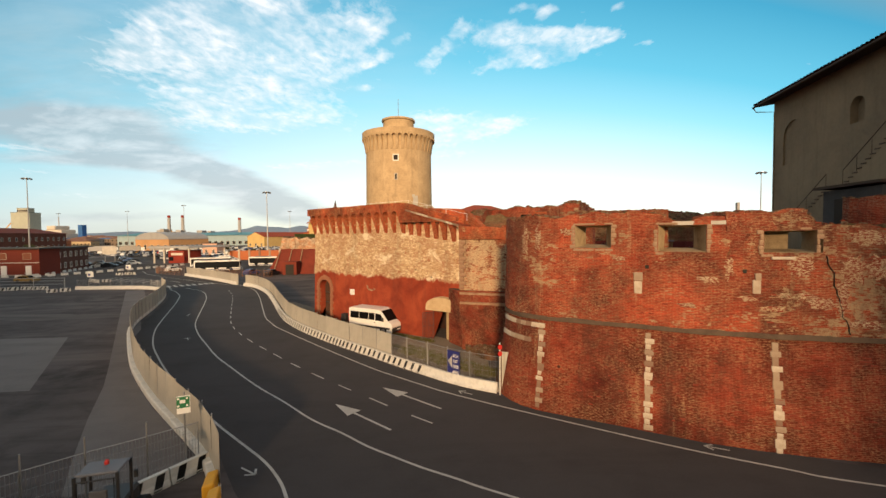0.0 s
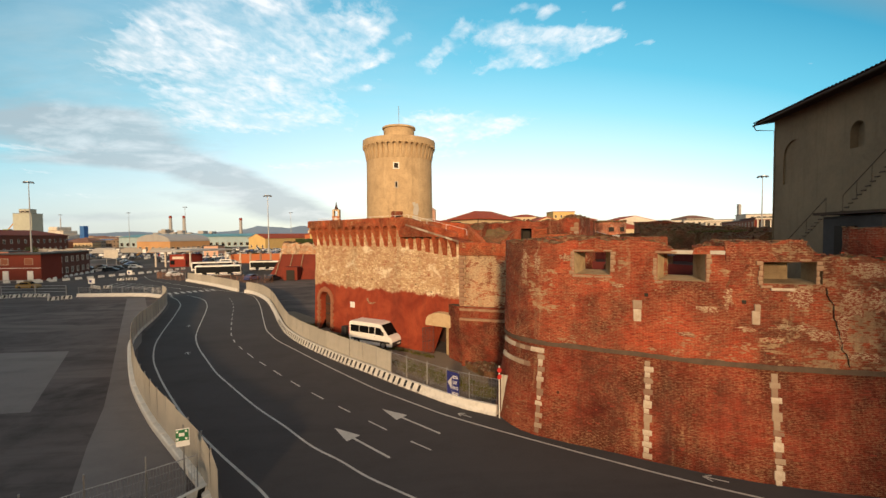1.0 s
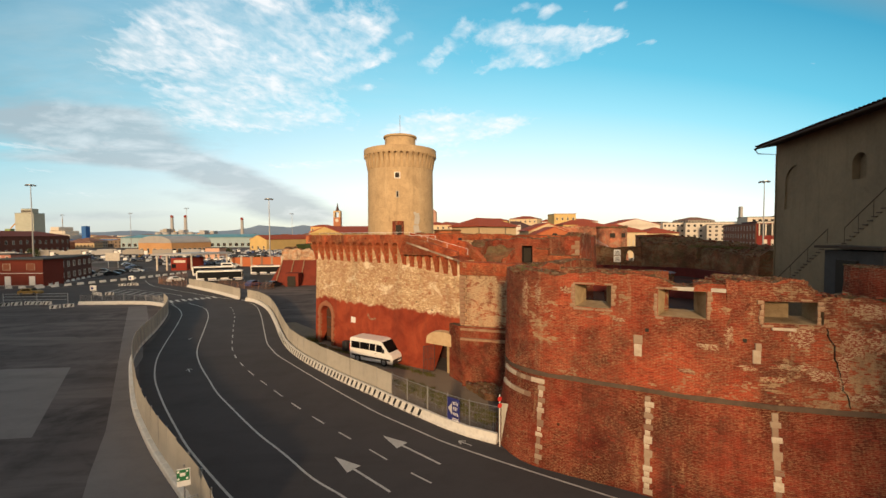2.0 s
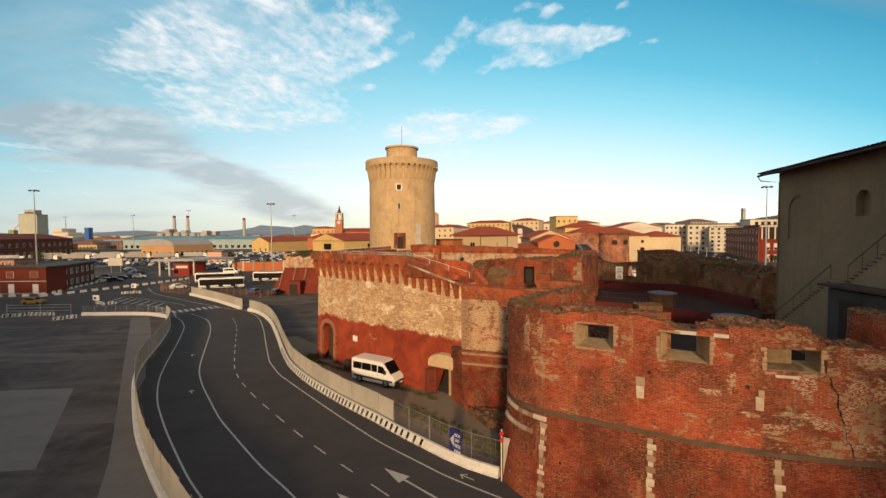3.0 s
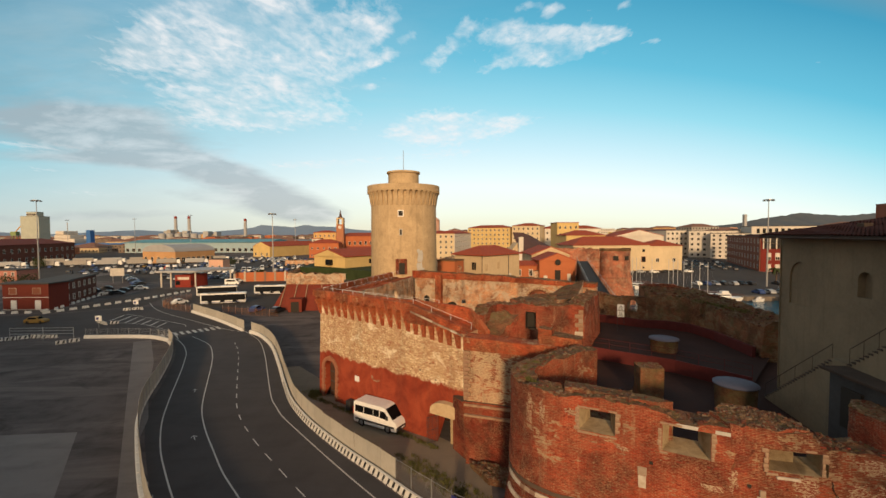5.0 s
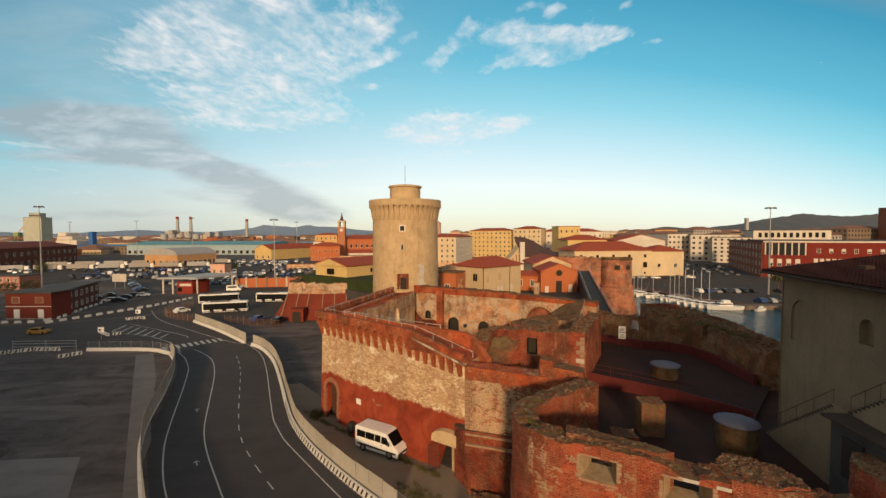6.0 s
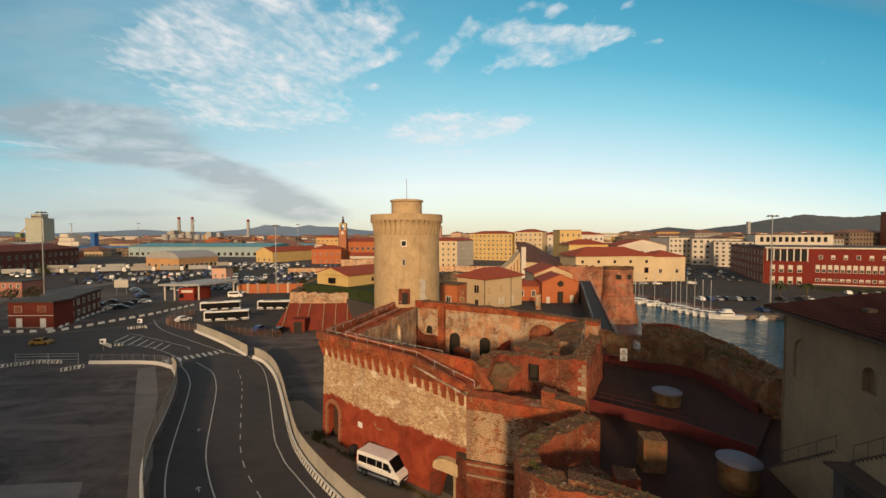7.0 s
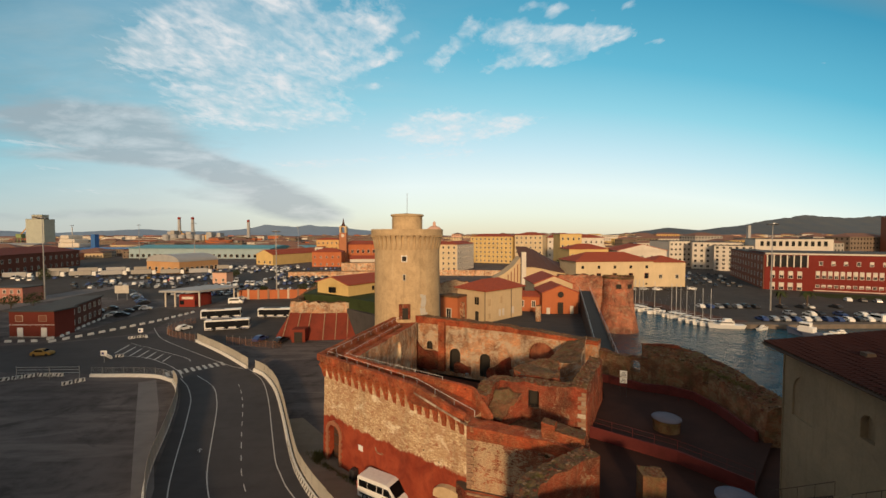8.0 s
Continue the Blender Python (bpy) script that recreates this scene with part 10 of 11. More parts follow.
def make_power_station():
    p = thing("power_station", "distant power station with striped chimneys", "power station", (-1000, 1500, 0))
    for x, h in ((-830, 84), (-876, 84), (-636, 75)):
        bm = bmesh.new()
        lathe(bm, x, 1500, [(6, 0), (4.5, h)], 14)
        ch = part("chimney", bm, pale_roof, p)
        for z in (h - 8, h - 26):
            bm = bmesh.new()
            lathe(bm, x, 1500, [(4.9, z), (4.8, z + 8)], 14)
            part("red_band", bm, red_wall, ch)
    rnd = random.Random(5)
    for i in range(16):
        x = -905 + i * 12
        bm = bmesh.new()
        box(bm, x, 1500 + rnd.uniform(-20, 20), 0, rnd.uniform(8, 18), 30, rnd.uniform(14, 38))
        part("boiler_house", bm, (pale_roof, ochre, grey_wall)[i % 3], p)
    t = thing("storage_tanks", "row of pale storage tanks in the port", "tank", (-760, 1300, 0))
    for i in range(5):
        bm = bmesh.new()
        lathe(bm, -800 + i * 24, 1300, [(10, 0), (10, 22), (5, 24)], 18)
        part("tank", bm, pale_roof, t)


make_power_station()


def make_ship():
    s = thing("ferry", "white and blue ferry moored in the port", "ship", (-430, 560, 0))
    bm = bmesh.new()
    vs = box(bm, -425, 560, 0, 110, 20, 9, radians(-8))
    for v in vs:
        if v.co.z < 5:
            v.co.x = -425 + (v.co.x + 425) * 0.92
    part("hull", bm, blue_hull, s)
    for x, w, z, h in ((-462, 30, 9, 6), (-464, 22, 15, 5), (-467, 12, 20, 5)):
        bm = bmesh.new()
        box(bm, x, 562, z, w, 20, h, radians(-8))
        soften(bm, 0.8)
        part("superstructure", bm, white_wall, s)
    bm = bmesh.new()
    box(bm, -436, 560, 9, 6, 6, 17, radians(-8))
    part("funnel", bm, blue_hull, s)
    for i in range(4):
        bm = bmesh.new()
        box(bm, -405 + i * 9, 549.5 - 0.14 * i * 9 - 4.2, 2, 6, 0.4, 5.5, radians(-8))
        part("lettering_bar", bm, white_wall, s)
    bm = bmesh.new()
    tube(bm, [(-467, 563, 24), (-467, 563, 36)], 0.5)
    part("mast", bm, white_wall, s)


blue_hull = paint("blue_hull", (0.03, 0.12, 0.34), 0.5)
make_ship()


def make_crane(x, y, s):
    c = thing("harbour_crane", "green and yellow harbour crane on a lattice base", "crane", (x, y, 0), group="harbour cranes")
    bm = bmesh.new()
    for dx in (-6, 6):
        for dy in (-6, 6):
            tube(bm, [(x + dx * s, y + dy * s, 0), (x + dx * 0.5 * s, y + dy * 0.5 * s, 26 * s)], 0.9 * s, 4)
    part("legs", bm, crane_green, c)
    bm = bmesh.new()
    box(bm, x, y, 26 * s, 12 * s, 10 * s, 9 * s)
    part("cab", bm, crane_green, c)
    bm = bmesh.new()
    tube(bm, [(x, y, 33 * s), (x + 26 * s, y, 62 * s)], 1.2 * s, 4)
    part("jib", bm, yellow_paint, c)


crane_green = paint("crane_green", (0.20, 0.26, 0.10), 0.6)
make_crane(-735, 690, 0.8)
make_crane(-700, 740, 0.75)

# ---------------------------------------------------------------- far town fabric
# far roof red greyed, so that haze sits in the tile colour
tiles_hazy = roof_tiles("tiles_hazy", (0.25, 0.135, 0.098), (0.19, 0.105, 0.08), vary=False)


# darker wall tone: shade and haze on far houses put into the paint
dim_wall = wall_paint("dim_wall", (0.20, 0.155, 0.12))
PORT = ("grey_wall", "dim_wall", "dim_wall", "grey_wall", "buff_wall", "white_wall", "orange_wall", "dim_wall")


def town_fabric():
    rnd = random.Random(21)
    walls = {m.name: bmesh.new() for m in (cream, yellow_wall, ochre, pink_wall, white_wall, buff_wall, orange_wall, grey_wall, dim_wall)}
    roofs, panes, flats = bmesh.new(), bmesh.new(), bmesh.new()

    def one(x, y, w, d, h, turn, wall, flat):
        m = Matrix.Translation((x, y, 0)) @ Matrix.Rotation(turn, 4, "Z")
        bm = walls[wall]
        lo = [bm.verts.new(m @ Vector((sx * w / 2, sy * d / 2, 0))) for sx, sy in ((-1, -1), (1, -1), (1, 1), (-1, 1))]
        hi = [bm.verts.new(m @ Vector((sx * w / 2, sy * d / 2, h))) for sx, sy in ((-1, -1), (1, -1), (1, 1), (-1, 1))]
        for i in range(4):
            bm.faces.new((lo[i], lo[(i + 1) % 4], hi[(i + 1) % 4], hi[i]))
        rb = flats if flat else roofs
        o = 0.5
        e = [rb.verts.new(m @ Vector((sx * (w / 2 + o), sy * (d / 2 + o), h))) for sx, sy in ((-1, -1), (1, -1), (1, 1), (-1, 1))]
        if flat:
            rb.faces.new(e)
        else:
            r = min(w, d) * 0.16
            k = max(0.2, w / 2 - d / 2) if w > d else 0.2
            k2 = max(0.2, d / 2 - w / 2) if d > w else 0.0
            a, b = rb.verts.new(m @ Vector((-k, -k2, h + r))), rb.verts.new(m @ Vector((k, k2, h + r)))
            if w > d:
                fs = ((e[0], e[1], b, a), (e[1], e[2], b), (e[2], e[3], a, b), (e[3], e[0], a))
            else:
                fs = ((e[0], e[1], a), (e[1], e[2], b, a), (e[2], e[3], b), (e[3], e[0], a, b))
            for f in fs:
                rb.faces.new(f)
        fl = max(1, int(h / 3.4))
        for face, ln in ((0, w), (1, d), (3, d)):
            n = max(1, int(ln / 3.2))
            for j in range(fl):
                for i in range(n):
                    s = -ln / 2 + ln * (i + 0.5) / n
                    z = h * (j + 0.3) / fl
                    if face == 0:
                        q = [(s - 0.55, -d / 2 - 0.06, z), (s + 0.55, -d / 2 - 0.06, z), (s + 0.55, -d / 2 - 0.06, z + 1.6), (s - 0.55, -d / 2 - 0.06, z + 1.6)]
                    else:
                        sx = 1 if face == 1 else -1
                        q = [(sx * (w / 2 + 0.06), s - 0.55, z), (sx * (w / 2 + 0.06), s + 0.55, z), (sx * (w / 2 + 0.06), s + 0.55, z + 1.6), (sx * (w / 2 + 0.06), s - 0.55, z + 1.6)]
                    panes.faces.new([panes.verts.new(m @ Vector(v)) for v in q])

    names = list(walls)
    # dense old town to the right
    for k in range(300):
        a = rnd.uniform(radians(-5), radians(46))
        r = 400 * (3.2 ** rnd.random())
        x, y = r * math.sin(a), r * math.cos(a)
        if 168 < x < 262 and y < 420 and x > 150:
            continue
        if 150 < x < 420 and y < 330:
            continue
        h = rnd.uniform(12, 22) + (4 if r > 600 else 0)
        one(x, y, rnd.uniform(14, 38), rnd.uniform(12, 20), h, rnd.uniform(-0.5, 0.5), rnd.choice(names[:6]), rnd.random() < 0.25)
    for k in range(70):
        x, y = rnd.uniform(270, 620), rnd.uniform(300, 620)
        one(x, y, rnd.uniform(20, 50), rnd.uniform(14, 22), rnd.uniform(15, 25), rnd.uniform(-0.5, 0.2), rnd.choice(("white_wall", "dim_wall", "grey_wall", "dim_wall", "grey_wall")), rnd.random() < 0.4)
    # low harbour quarter to the left
    for k in range(230):
        a = rnd.uniform(radians(-46), radians(-6))
        r = 430 * (3.4 ** rnd.random())
        x, y = r * math.sin(a), r * math.cos(a)
        if a < radians(-18) and r < 560:
            continue
        if a > radians(-17) and r < 450:
            continue
        one(x, y, rnd.uniform(18, 60), rnd.uniform(14, 30), rnd.uniform(5, 11), rnd.uniform(-0.4, 0.4), rnd.choice(PORT), rnd.random() < 0.35)
    # scattered low suburbs out to the foot of the hills
    for k in range(260):
        a = rnd.uniform(radians(-47), radians(47))
        r = 1400 * (2.4 ** rnd.random())
        one(r * math.sin(a), r * math.cos(a), rnd.uniform(30, 110), rnd.uniform(18, 40), rnd.uniform(7, 15), rnd.uniform(-0.4, 0.4), rnd.choice(PORT), rnd.random() < 0.45)
    mats = {m.name: m for m in (cream, yellow_wall, ochre, pink_wall, white_wall, buff_wall, orange_wall, grey_wall, dim_wall)}
    t = thing("far_town", "dense far town of pale and yellow houses with red roofs", "town", (0, 500, 0), kind="stuff")
    for nm, bm in walls.items():
        tagged(part("far_walls", bm, mats[nm], t), kind="stuff")
    tagged(part("far_roofs", roofs, tiles_hazy, t), kind="stuff")
    tagged(part("far_flat_roofs", flats, flat_roof, t), kind="stuff")
    tagged(part("far_windows", panes, glass_dark, t), kind="stuff")


town_fabric()


# ---------------------------------------------------------------- hills
def hill_range(name, label, y, pts, mat, seed):
    """A long ridge: crest through (x, height) pairs, sloping to the ground towards the viewer."""
    bm = bmesh.new()
    xs = np.linspace(pts[0][0], pts[-1][0], 120)
    rows = []
    for i, x in enumerate(xs):
        h = float(np.interp(x, [p[0] for p in pts], [p[1] for p in pts]))
        h *= 1 + 0.10 * noise.noise((x * 0.004, seed, 0)) + 0.05 * noise.noise((x * 0.015, seed, 4))
        col = []
        for k in range(7):
            f = k / 6
            z = h * (1 - f) ** 1.3 + 14 * noise.noise((x * 0.006, f * 5, seed)) * (1 if 0 < k < 6 else 0) * min(1, h / 120)
            col.append(bm.verts.new((x, y - 700 * f, max(z, -1))))
        rows.append(col)
    for a, b in zip(rows, rows[1:]):
        for k in range(6):
            bm.faces.new((a[k], a[k + 1], b[k + 1], b[k]))
    bmesh.ops.recalc_face_normals(bm, faces=bm.faces)
    for f in bm.faces:
        if f.normal.z < 0:
            f.normal_flip()
    ob = part(name, bm, mat, smooth=True)
    return tagged(ob, label, "hills", kind="structure")


# wooded hills shifted to blue-grey, distance haze painted in
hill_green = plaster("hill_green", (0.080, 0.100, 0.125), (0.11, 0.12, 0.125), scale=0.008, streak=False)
# pale blue base colour holds the distance haze of the mountains
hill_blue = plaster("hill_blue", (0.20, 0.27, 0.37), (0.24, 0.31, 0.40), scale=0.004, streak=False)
hill_range("hills", "dark wooded hills beyond the town, haze painted bluish into them", 4300, [(1700, 0), (2100, 25), (2550, 85), (2900, 60), (3200, 90), (3700, 170), (4080, 225), (4400, 190), (4900, 210)], hill_green, 2.0)
hill_range("mountains", "mountains on the horizon with haze painted into their blue", 4500, [(-4700, 60), (-3900, 30), (-3000, 70), (-2700, 50), (-2300, 45), (-2000, 66), (-1820, 96), (-1740, 118), (-1640, 104), (-1480, 100), (-1400, 90), (-1260, 118), (-1180, 108), (-1060, 104), (-800, 70), (-300, 30), (200, 0)], hill_blue, 7.0)

# ---------------------------------------------------------------- parked vehicles
def fill_parking():
    rnd = random.Random(12)
    lots = [((-118, 190), (-86, 240), 5.5, 3, 20), ((-190, 215), (-128, 272), 6.5, 4, 25), ((-250, 250), (-205, 330), 9, 6, 25), ((-98, 250), (-40, 290), 8, 4, 0), ((-60, 205), (-22, 240), 8, 4, 5), ((-118, 130), (-100, 160), 6, 3, 110), ((-160, 300), (-100, 345), 8, 4, 20)]
    for (x0, y0), (x1, y1), dy, dx, deg in lots:
        y = y0
        while y < y1:
            x = x0
            while x < x1:
                if rnd.random() < 0.5:
                    park(x + rnd.uniform(-0.5, 0.5), y + rnd.uniform(-0.4, 0.4), deg + 90 + rnd.uniform(-4, 4) + (180 if rnd.random() < 0.5 else 0), rnd.choice((0, 0, 0, 1, 2, 2, 2, 2, 4, 4, 5)))
                x += dx
            y += dy
    for i in range(26):
        park(105 + i * 3.2, 127.5 - i * 0.25 + rnd.uniform(-0.5, 0.5), 86, rnd.choice((0, 1, 2, 2, 4, 5)))
    for i in range(14):
        park(170 + i * 4.0, 162 - i * 2.0, 60, rnd.choice((0, 0, 1, 2, 4)))
    for i in range(26):
        lane = (-10.5, -6.5, -2.0, 4.0, 8.5)[i % 5]
        along = (i // 5) * 16 + rnd.uniform(-4, 4)
        park(152 + 0.46 * along + 0.89 * lane, 212 + 0.89 * along - 0.46 * lane, 62.6 + (180 if lane < 0 else 0), rnd.choice((0, 1, 2, 2, 2, 4)))
    for i in range(8):
        park(86 + i * 6, 197 + rnd.uniform(-1, 1), 3, rnd.choice((0, 1, 2)))


fill_parking()


def far_car_mesh(paint_mat):
    """Small saloon in one mesh, for the distant lots."""
    bm = bmesh.new()
    car_body(bm, 4.1, 1.7, 1.48)
    me = bpy.data.meshes.new("far_car")
    n = len(bm.faces)
    for x0, x1, y in ((-1.25, 0.75, -0.84), (-1.25, 0.75, 0.84)):
        vs = [bm.verts.new(p) for p in ((x0, y, 0.95), (x1, y, 0.95), (x1 - 0.45, y * 0.90, 1.36), (x0 + 0.2, y * 0.90, 1.36))]
        f = bm.faces.new(vs)
        f.material_index = 1
    for x, z0, x2 in ((1.02, 0.98, 0.45), (-1.68, 1.02, -1.2)):
        f = bm.faces.new([bm.verts.new(p) for p in ((x + 0.03, -0.7, z0), (x + 0.03, 0.7, z0), (x2 + 0.03, 0.62, 1.43), (x2 + 0.03, -0.62, 1.43))])
        f.material_index = 1
    for x in (-1.25, 1.3):
        for y in (-0.75, 0.75):
            r = bmesh.ops.create_cone(bm, cap_ends=True, segments=10, radius1=0.3, radius2=0.3, depth=0.22, matrix=Matrix.Translation((x, y, 0.3)) @ Matrix.Rotation(radians(90), 4, "X"))
            for v in r["verts"]:
                for f in v.link_faces:
                    f.material_index = 2
    bm.to_mesh(me)
    bm.free()
    for mm in (paint_mat, glass_dark, rubber):
        me.materials.append(mm)
    return me


def fill_far_lots():
    rnd = random.Random(77)
    kinds = [(far_car_mesh(mm), [mm, glass_dark, rubber]) for mm in (white_paint, silver_paint, dark_car, blue_car, mustard)]
    spots = []
    for (x0, y0), (dx, dy), n, turn in (((-112, 186), (3.1, 0.5), 14, 90), ((-108, 196), (3.1, 0.5), 14, 90), ((-172, 226), (2.9, 1.6), 18, 115), ((-178, 238), (2.9, 1.6), 18, 115), ((-186, 252), (2.9, 1.6), 18, 115),
                                        ((-84, 226), (3.0, 0.2), 18, 90), ((-82, 240), (3.0, 0.2), 18, 90), ((-96, 256), (3.0, 0.2), 24, 90), ((-96, 274), (3.0, 0.2), 22, 90), ((-66, 190), (3.1, 0.3), 12, 90), ((-150, 280), (3.0, 1.3), 16, 110),
                                        ((-128, 150), (-2.0, 2.8), 9, 40), ((-112, 166), (-2.4, 2.9), 12, 40), ((-120, 312), (3.2, 0.6), 18, 100), ((-60, 320), (3.4, 0.2), 14, 90), ((100, 150), (3.3, -0.2), 16, 88), ((118, 136), (3.2, -0.4), 18, 84)):
        for i in range(n):
            if rnd.random() < 0.72:
                spots.append((x0 + dx * i, y0 + dy * i, turn))
    lots = thing("parked_cars", "rows of small parked cars far off in the port lots", "cars", (-100, 230, 0), kind="stuff")
    joined = [bmesh.new() for _ in kinds]
    for x, y, turn in spots:
        k = rnd.choice((0, 0, 1, 1, 1, 2, 2, 2, 2, 2, 2, 3, 3, 3, 4 if x < 0 and rnd.random() < 0.3 else 1))
        m = Matrix.Translation((x + rnd.uniform(-0.3, 0.3), y + rnd.uniform(-0.5, 0.5), 0)) @ Matrix.Rotation(radians(turn + rnd.uniform(-4, 4) + rnd.choice((0, 180))), 4, "Z")
        me = kinds[k][0]
        vs = [joined[k].verts.new(m @ v.co) for v in me.vertices]
        for f in me.polygons:
            joined[k].faces.new([vs[i] for i in f.vertices]).material_index = f.material_index
    for (me, mats), bm in zip(kinds, joined):
        tagged(part("car_row", bm, mats, lots), kind="stuff")
        bpy.data.meshes.remove(me)


fill_far_lots()


def make_truck(x, y, deg, mat, label):
    t = thing("truck", label, "truck", (x, y, 0), radians(deg), group="parked trucks")
    M = Matrix.Translation((x, y, 0)) @ Matrix.Rotation(radians(deg), 4, "Z")
    bm = bmesh.new()
    box(bm, -1.5, 0, 1.2, 11, 2.5, 2.7)
    soften(bm, 0.06)
    loose("trailer", bm, mat, t, M)
    bm = bmesh.new()
    box(bm, 5.3, 0, 0.6, 2.1, 2.4, 2.6)
    soften(bm, 0.2, 2)
    loose("cab", bm, white_paint, t, M)
    bm = bmesh.new()
    box(bm, 6.36, 0, 1.9, 0.06, 2.1, 0.95)
    loose("windscreen", bm, glass_dark, t, M)
    for px in (-5.5, -4.2, 4.8):
        for py in (-1.05, 1.05):
            bm = bmesh.new()
            bmesh.ops.create_cone(bm, cap_ends=True, segments=14, radius1=0.5, radius2=0.5, depth=0.3, matrix=Matrix.Translation((px, py, 0.5)) @ Matrix.Rotation(radians(90), 4, "X"))
            loose("wheel", bm, rubber, t, M)


rt = random.Random(3)
for i in range(14):
    make_truck(-250 + (i % 7) * 16, 262 + (i // 7) * 30 + (i % 7) * 4, 24 + rt.uniform(-4, 4), (pale_roof, grey_wall, grey_wall)[i % 3], "white articulated lorry parked in the port lot")


# ---------------------------------------------------------------- boats
def boat_proto(L, cabin=True, mast=0.0, label=""):
    b = thing("boat", label, "boat", (0, 0, 0), group="moored boats")
    W, H = L * 0.28, L * 0.11
    bm = bmesh.new()
    st = [(-0.5, 0.8, 0.0), (-0.2, 1.0, 0.0), (0.15, 0.95, 0.04), (0.38, 0.55, 0.12), (0.5, 0.04, 0.2)]
    rows = []
    for f, w, up in st:
        x = f * L
        rows.append([bm.verts.new(v) for v in ((x, -W / 2 * w, H * (1 + up * 2)), (x * 0.94, -W / 2 * w * 0.7, 0), (x * 0.9, 0, -0.3), (x * 0.94, W / 2 * w * 0.7, 0), (x, W / 2 * w, H * (1 + up * 2)))])
    for a, c in zip(rows, rows[1:]):
        for i in range(4):
            bm.faces.new((a[i], c[i], c[i + 1], a[i + 1]))
        bm.faces.new((a[4], c[4], c[0], a[0]))
    bm.faces.new(rows[0][::-1])
    bmesh.ops.recalc_face_normals(bm, faces=bm.faces)
    part("hull", bm, white_paint, b)
    if cabin:
        bm = bmesh.new()
        vs = box(bm, 0.02 * L, 0, H, L * 0.42, W * 0.66, L * 0.1)
        for v in vs:
            if v.co.z > H + 0.1:
                v.co.x = v.co.x * 0.78 - 0.03 * L
                v.co.y *= 0.85
        part("cabin", bm, white_paint, b)
        bm = bmesh.new()
        box(bm, 0.03 * L, 0, H + L * 0.045, L * 0.37, W * 0.64, L * 0.03)
        part("cabin_window", bm, glass_dark, b)
        if not mast:
            bm = bmesh.new()
            box(bm, -0.03 * L, 0, H + L * 0.1, L * 0.2, W * 0.5, L * 0.07)
            soften(bm, 0.08)
            part("flybridge", bm, white_paint, b)
    if mast:
        bm = bmesh.new()
        tube(bm, [(0.05 * L, 0, H), (0.05 * L, 0, mast)], 0.09, 6)
        tube(bm, [(0.05 * L, 0, H + 1.3), (-0.38 * L, 0, H + 1.3)], 0.07, 5)
        part("mast", bm, silver_paint, b)
        bm = bmesh.new()
        tube(bm, [(0.49 * L, 0, H), (0.05 * L, 0, mast - 0.2), (-0.48 * L, 0, H)], 0.015, 3)
        part("stay", bm, steel, b)
    return b


pier_stone = plaster("pier_stone", (0.17, 0.14, 0.115), (0.10, 0.085, 0.07), scale=0.5)


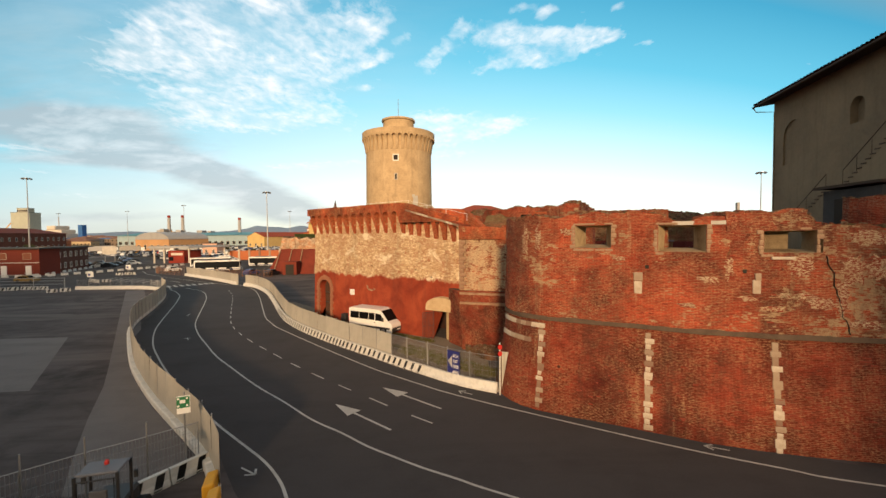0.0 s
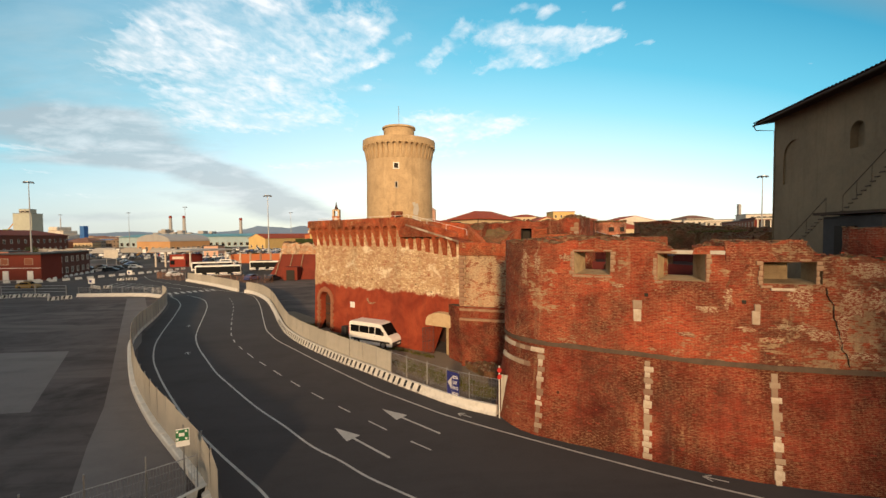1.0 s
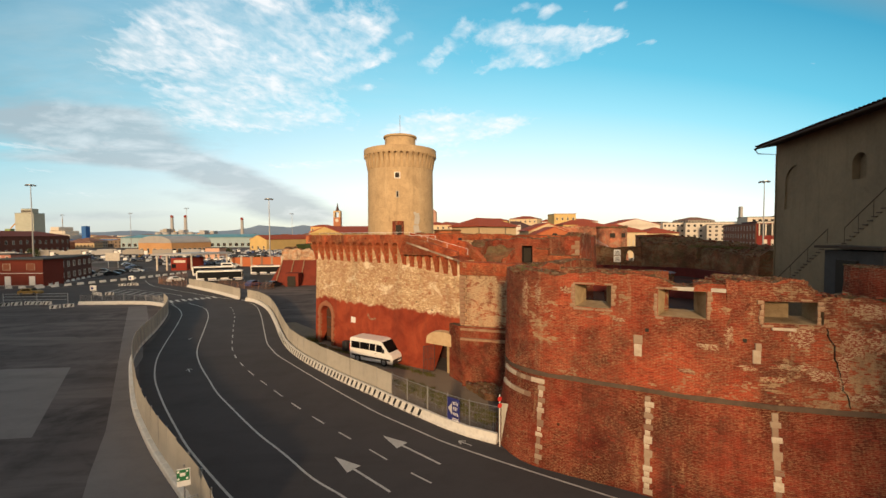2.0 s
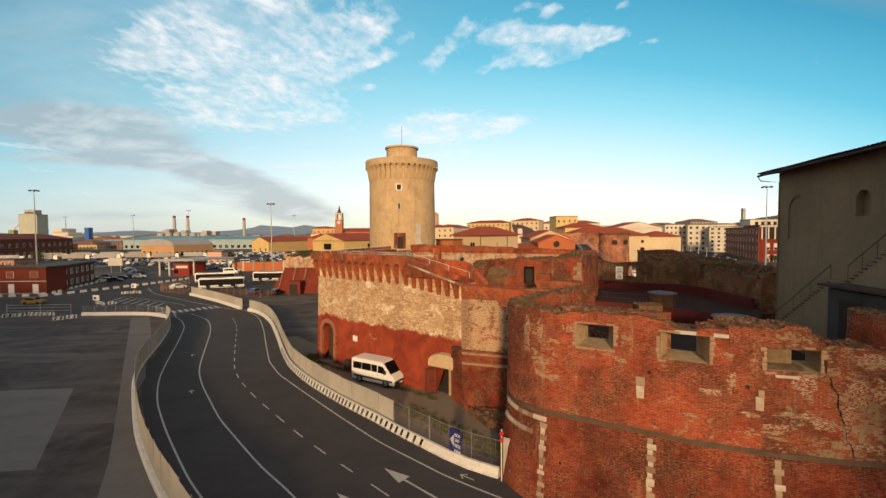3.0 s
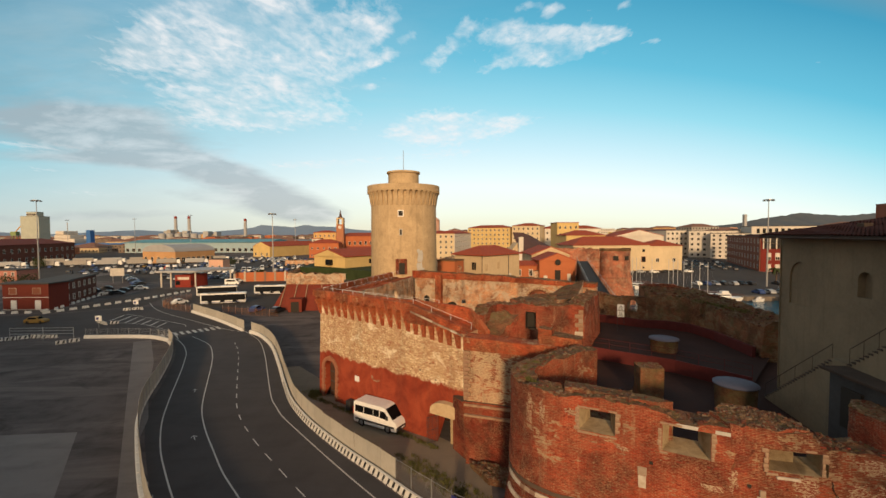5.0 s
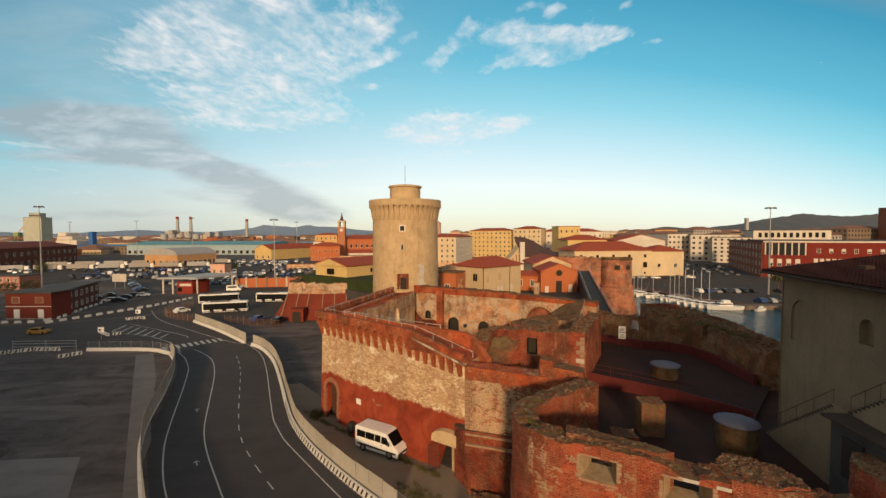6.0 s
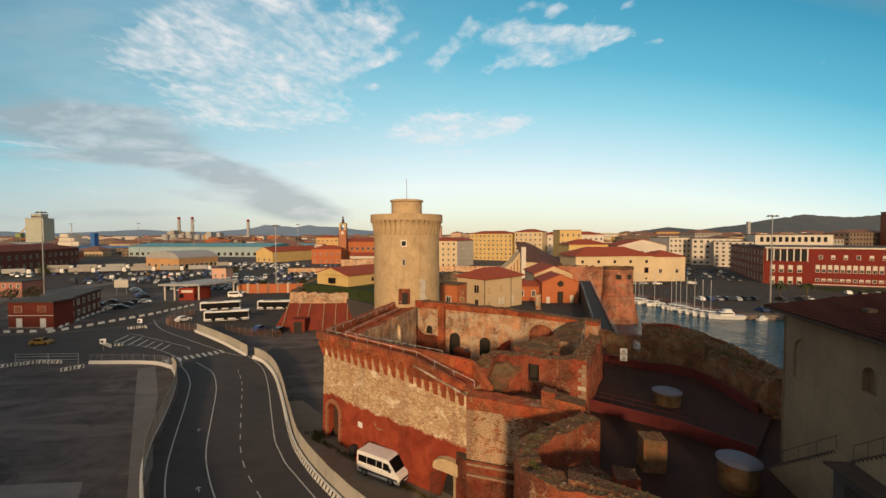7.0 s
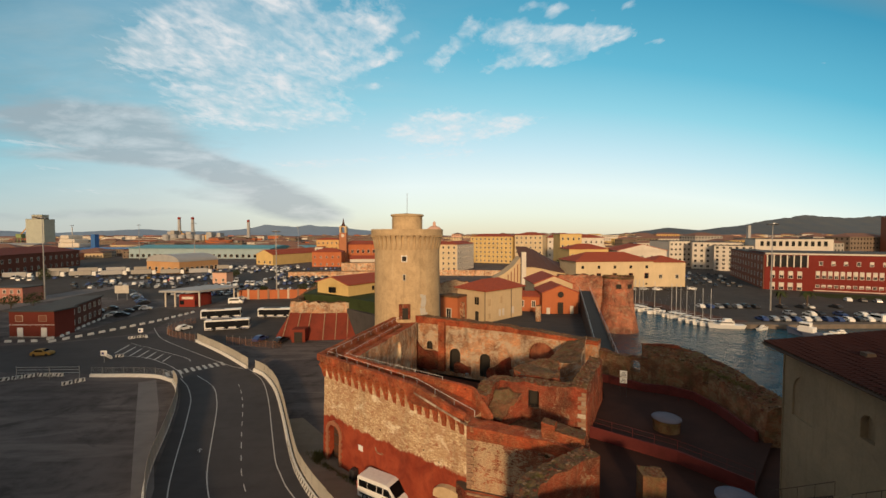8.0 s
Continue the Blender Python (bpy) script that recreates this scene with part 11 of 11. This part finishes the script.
def moor():
    rnd = random.Random(9)
    yacht = boat_proto(8.2, True, 11.5, "white sailing yacht moored at the quay")
    small = boat_proto(5.0, True, 0, "small white motor boat moored at the quay")
    big = boat_proto(10.5, True, 0, "large white motor yacht moored at the quay")
    M = lambda x, y, a: Matrix.Translation((x, y, -1.2)) @ Matrix.Rotation(radians(a), 4, "Z")
    big.matrix_basis = M(89.6, 122.6, 172)
    yacht.matrix_basis, small.matrix_basis = M(84.6, 133.5, 196), M(79, 158, 240)
    for x, y, a in ((85.4, 130.6, 192), (86.3, 128.0, 188), (87.4, 125.8, 184)):
        copy_thing(yacht, M(x, y, a))
    a, b = Vector((66, 168.5)), Vector((86.5, 141))
    for i in range(30):
        f = i / 29
        p = Vector((59, 167.2)).lerp(Vector((74, 164.3)), f / 0.35) if f < 0.35 else Vector((75, 162)).lerp(Vector((86.5, 132)), (f - 0.35) / 0.65)
        copy_thing(yacht if rnd.random() < 0.3 else small, M(p.x, p.y, 238 + rnd.uniform(-8, 8) - 55 * f))
    # harbour tug and tenders by the outer pier
    t = thing("tug_boat", "dark-hulled harbour tug with white wheelhouse", "boat", (106.4, 110.2, -1.2))
    MT = M(106.4, 110.2, 116) @ Matrix.Scale(0.60, 4)
    bm = bmesh.new()
    rows = []
    for f, w, up in ((-0.5, 0.8, 0.0), (-0.2, 1.0, 0.0), (0.2, 0.95, 0.15), (0.5, 0.05, 0.7)):
        x = f * 24
        rows.append([bm.verts.new(v) for v in ((x, -3.2 * w, 1.8 + up * 2), (x * 0.94, -2.4 * w, 0), (x * 0.9, 0, -0.5), (x * 0.94, 2.4 * w, 0), (x, 3.2 * w, 1.8 + up * 2))])
    for p, q in zip(rows, rows[1:]):
        for i in range(4):
            bm.faces.new((p[i], q[i], q[i + 1], p[i + 1]))
        bm.faces.new((p[4], q[4], q[0], p[0]))
    bm.faces.new(rows[0][::-1])
    bmesh.ops.recalc_face_normals(bm, faces=bm.faces)
    loose("hull", bm, blue_grey, t, MT)
    for x, z, l, w, h in ((4, 2, 6, 4, 2.4), (4.5, 4.4, 4, 3.2, 2.0), (-5, 1.8, 5, 3, 1.0)):
        bm = bmesh.new()
        box(bm, x, 0, z, l, w, h)
        soften(bm, 0.15)
        loose("wheelhouse", bm, white_paint, t, MT)
    bm = bmesh.new()
    box(bm, 4.6, 0, 5.0, 4.05, 3.25, 0.8)
    loose("wheelhouse_window", bm, glass_dark, t, MT)
    bm = bmesh.new()
    tube(bm, [(3, 0, 6.4), (3, 0, 10.5)], 0.12)
    loose("mast", bm, white_paint, t, MT)
    for x, y, a in ((99, 120.0, 20), (116.5, 113.5, 150), (113.5, 108.5, 120)):
        copy_thing(small, M(x, y, a))
    bm = bmesh.new()
    prism(bm, [(93.2, 124.6), (96.2, 121.2), (112, 120.6), (180, 119.4), (180, 122.9), (97, 124.6)], -3, 0.1)
    tagged(part("pier", bm, pier_stone), "low stone pier with worn edge", "pier", kind="structure")


moor()


# ---------------------------------------------------------------- greenery
leaf_dark = plaster("leaf_dark", (0.035, 0.050, 0.018), (0.06, 0.065, 0.025), scale=1.2, streak=False)
bark = plaster("bark", (0.10, 0.07, 0.05), scale=2.0)


def make_shrub(x, y, r, h, label="dense dark green evergreen tree", z0=0.0, seed=0):
    s = thing("tree", label, "tree", (x, y, z0), group="trees")
    rnd = random.Random(seed)
    bm = bmesh.new()
    lathe(bm, x, y, [(0.18, z0), (0.12, z0 + h * 0.5), (0.05, z0 + h * 0.8)], 7)
    for k in range(5):
        a = rnd.uniform(0, 6.28)
        tube(bm, [(x, y, z0 + h * 0.35), (x + 0.6 * r * math.cos(a), y + 0.6 * r * math.sin(a), z0 + h * 0.7)], 0.05, 4)
    part("trunk", bm, bark, s)
    bm = bmesh.new()
    for k in range(700):
        u, v, w = rnd.gauss(0, 1), rnd.gauss(0, 1), rnd.gauss(0, 1)
        n = math.sqrt(u * u + v * v + w * w)
        rad = rnd.uniform(0.55, 1.0) * (1 + 0.35 * noise.noise((u / n * 1.6 + seed, v / n * 1.6, w / n * 1.6)))
        c = Vector((x + r * rad * u / n, y + r * rad * v / n, z0 + h * 0.62 + h * 0.4 * rad * w / n))
        d = Vector((rnd.uniform(-1, 1), rnd.uniform(-1, 1), rnd.uniform(-1, 1))).normalized() * rnd.uniform(0.12, 0.28)
        e = d.cross(Vector((rnd.uniform(-1, 1), rnd.uniform(-1, 1), 1))).normalized() * d.length * 0.8
        bm.faces.new([bm.verts.new(q) for q in (c - d, c + e, c + d, c - e)])
    part("crown", bm, leaf_dark, s)


def make_palm(x, y, h, seed):
    p = thing("palm_tree", "palm tree with drooping fronds by the quay", "palm", (x, y, 0), group="palms")
    rnd = random.Random(seed)
    bm = bmesh.new()
    lathe(bm, x, y, [(0.32, 0), (0.24, h * 0.5), (0.28, h)], 9)
    part("trunk", bm, bark, p)
    for k in range(16):
        a, up = 6.283 * k / 16 + rnd.uniform(-0.2, 0.2), rnd.uniform(-0.2, 1.0)
        bm = bmesh.new()
        prev = None
        for i in range(7):
            f = i / 6
            rr, z = 2.6 * f, h + up * 1.8 * f - 2.2 * f * f
            w = 0.42 * math.sin(math.pi * min(1, f * 0.9 + 0.08))
            cx, cy = x + rr * math.cos(a), y + rr * math.sin(a)
            cur = (bm.verts.new((cx - w * math.sin(a), cy + w * math.cos(a), z - 0.15)), bm.verts.new((cx, cy, z)), bm.verts.new((cx + w * math.sin(a), cy - w * math.cos(a), z - 0.15)))
            if prev:
                bm.faces.new((prev[0], cur[0], cur[1], prev[1]))
                bm.faces.new((prev[1], cur[1], cur[2], prev[2]))
            prev = cur
        part("frond", bm, leaf_dark, p)


for i, (x, y, r, h) in enumerate(((-58, 192, 2.6, 5), (-52, 193, 2.8, 5.2), (-75, 190, 2.0, 4), (-148, 160, 3.2, 5.5), (-154, 158, 3, 5), (-30, 210, 2.5, 5), (-215, 240, 3, 6), (-235, 262, 3.2, 6.5), (-120, 262, 2.5, 5))):
    make_shrub(x, y, r, h, seed=i)
make_palm(129.5, 148.7, 6.0, 1)
make_palm(137.6, 146.2, 6.2, 2)
make_palm(96, 300, 8, 3)
make_palm(60, 262, 7, 4)


def grass_tufts():
    """Dry weeds along the wall foot, the forecourt edge and the ruined crowns."""
    rnd = random.Random(17)
    bm = bmesh.new()

    def tuft(x, y, z, s, n=14):
        for k in range(n):
            a, l = rnd.uniform(0, 6.28), rnd.uniform(0.5, 1.0) * s
            b = Vector((x + rnd.uniform(-1, 1) * s * 0.8, y + rnd.uniform(-1, 1) * s * 0.8, z))
            tip = b + Vector((math.cos(a) * l * 0.5, math.sin(a) * l * 0.5, l))
            w = Vector((-math.sin(a), math.cos(a), 0)) * 0.03
            bm.faces.new([bm.verts.new(v) for v in (b - w, b + w, tip)])
    for i in range(150):
        f = rnd.random()
        p = Vector((-13.6, 51.2)).lerp(Vector((0.4, 38.9)), f)
        tuft(p.x - 0.6 + rnd.uniform(-0.3, 0.2), p.y - 0.6 + rnd.uniform(-0.3, 0.2), 0, 0.28)
    for i in range(260):
        p = Vector((3.0, 27.6)).lerp(Vector((-4.5, 36)), rnd.random())
        tuft(p.x + rnd.uniform(0.2, 2.2), p.y + rnd.uniform(0, 1.8), 0, 0.25)
    for i in range(60):
        tuft(-14.8 + rnd.gauss(0, 0.5), 52.0 + rnd.gauss(0, 0.6), 0, 0.5)
    for i in range(120):
        a = rnd.uniform(118, 236)
        tuft(RC.x + 2.9 * math.cos(radians(a)), RC.y + 2.9 * math.sin(radians(a)), 10.7, 0.2, 8)
    for i in range(120):
        p = Vector((31.9, 50.6)).lerp(Vector((32.4, 42)), rnd.random())
        tuft(p.x + rnd.uniform(0, 1.0), p.y, 11.2, 0.35, 8)
    tagged(part("dry_grass", bm, grass_mat), "tufts of dry grass and weeds", "grass", kind="stuff")


grass_mat = plaster("grass_mat", (0.14, 0.12, 0.04), (0.09, 0.10, 0.03), scale=1.0, streak=False)
grass_tufts()
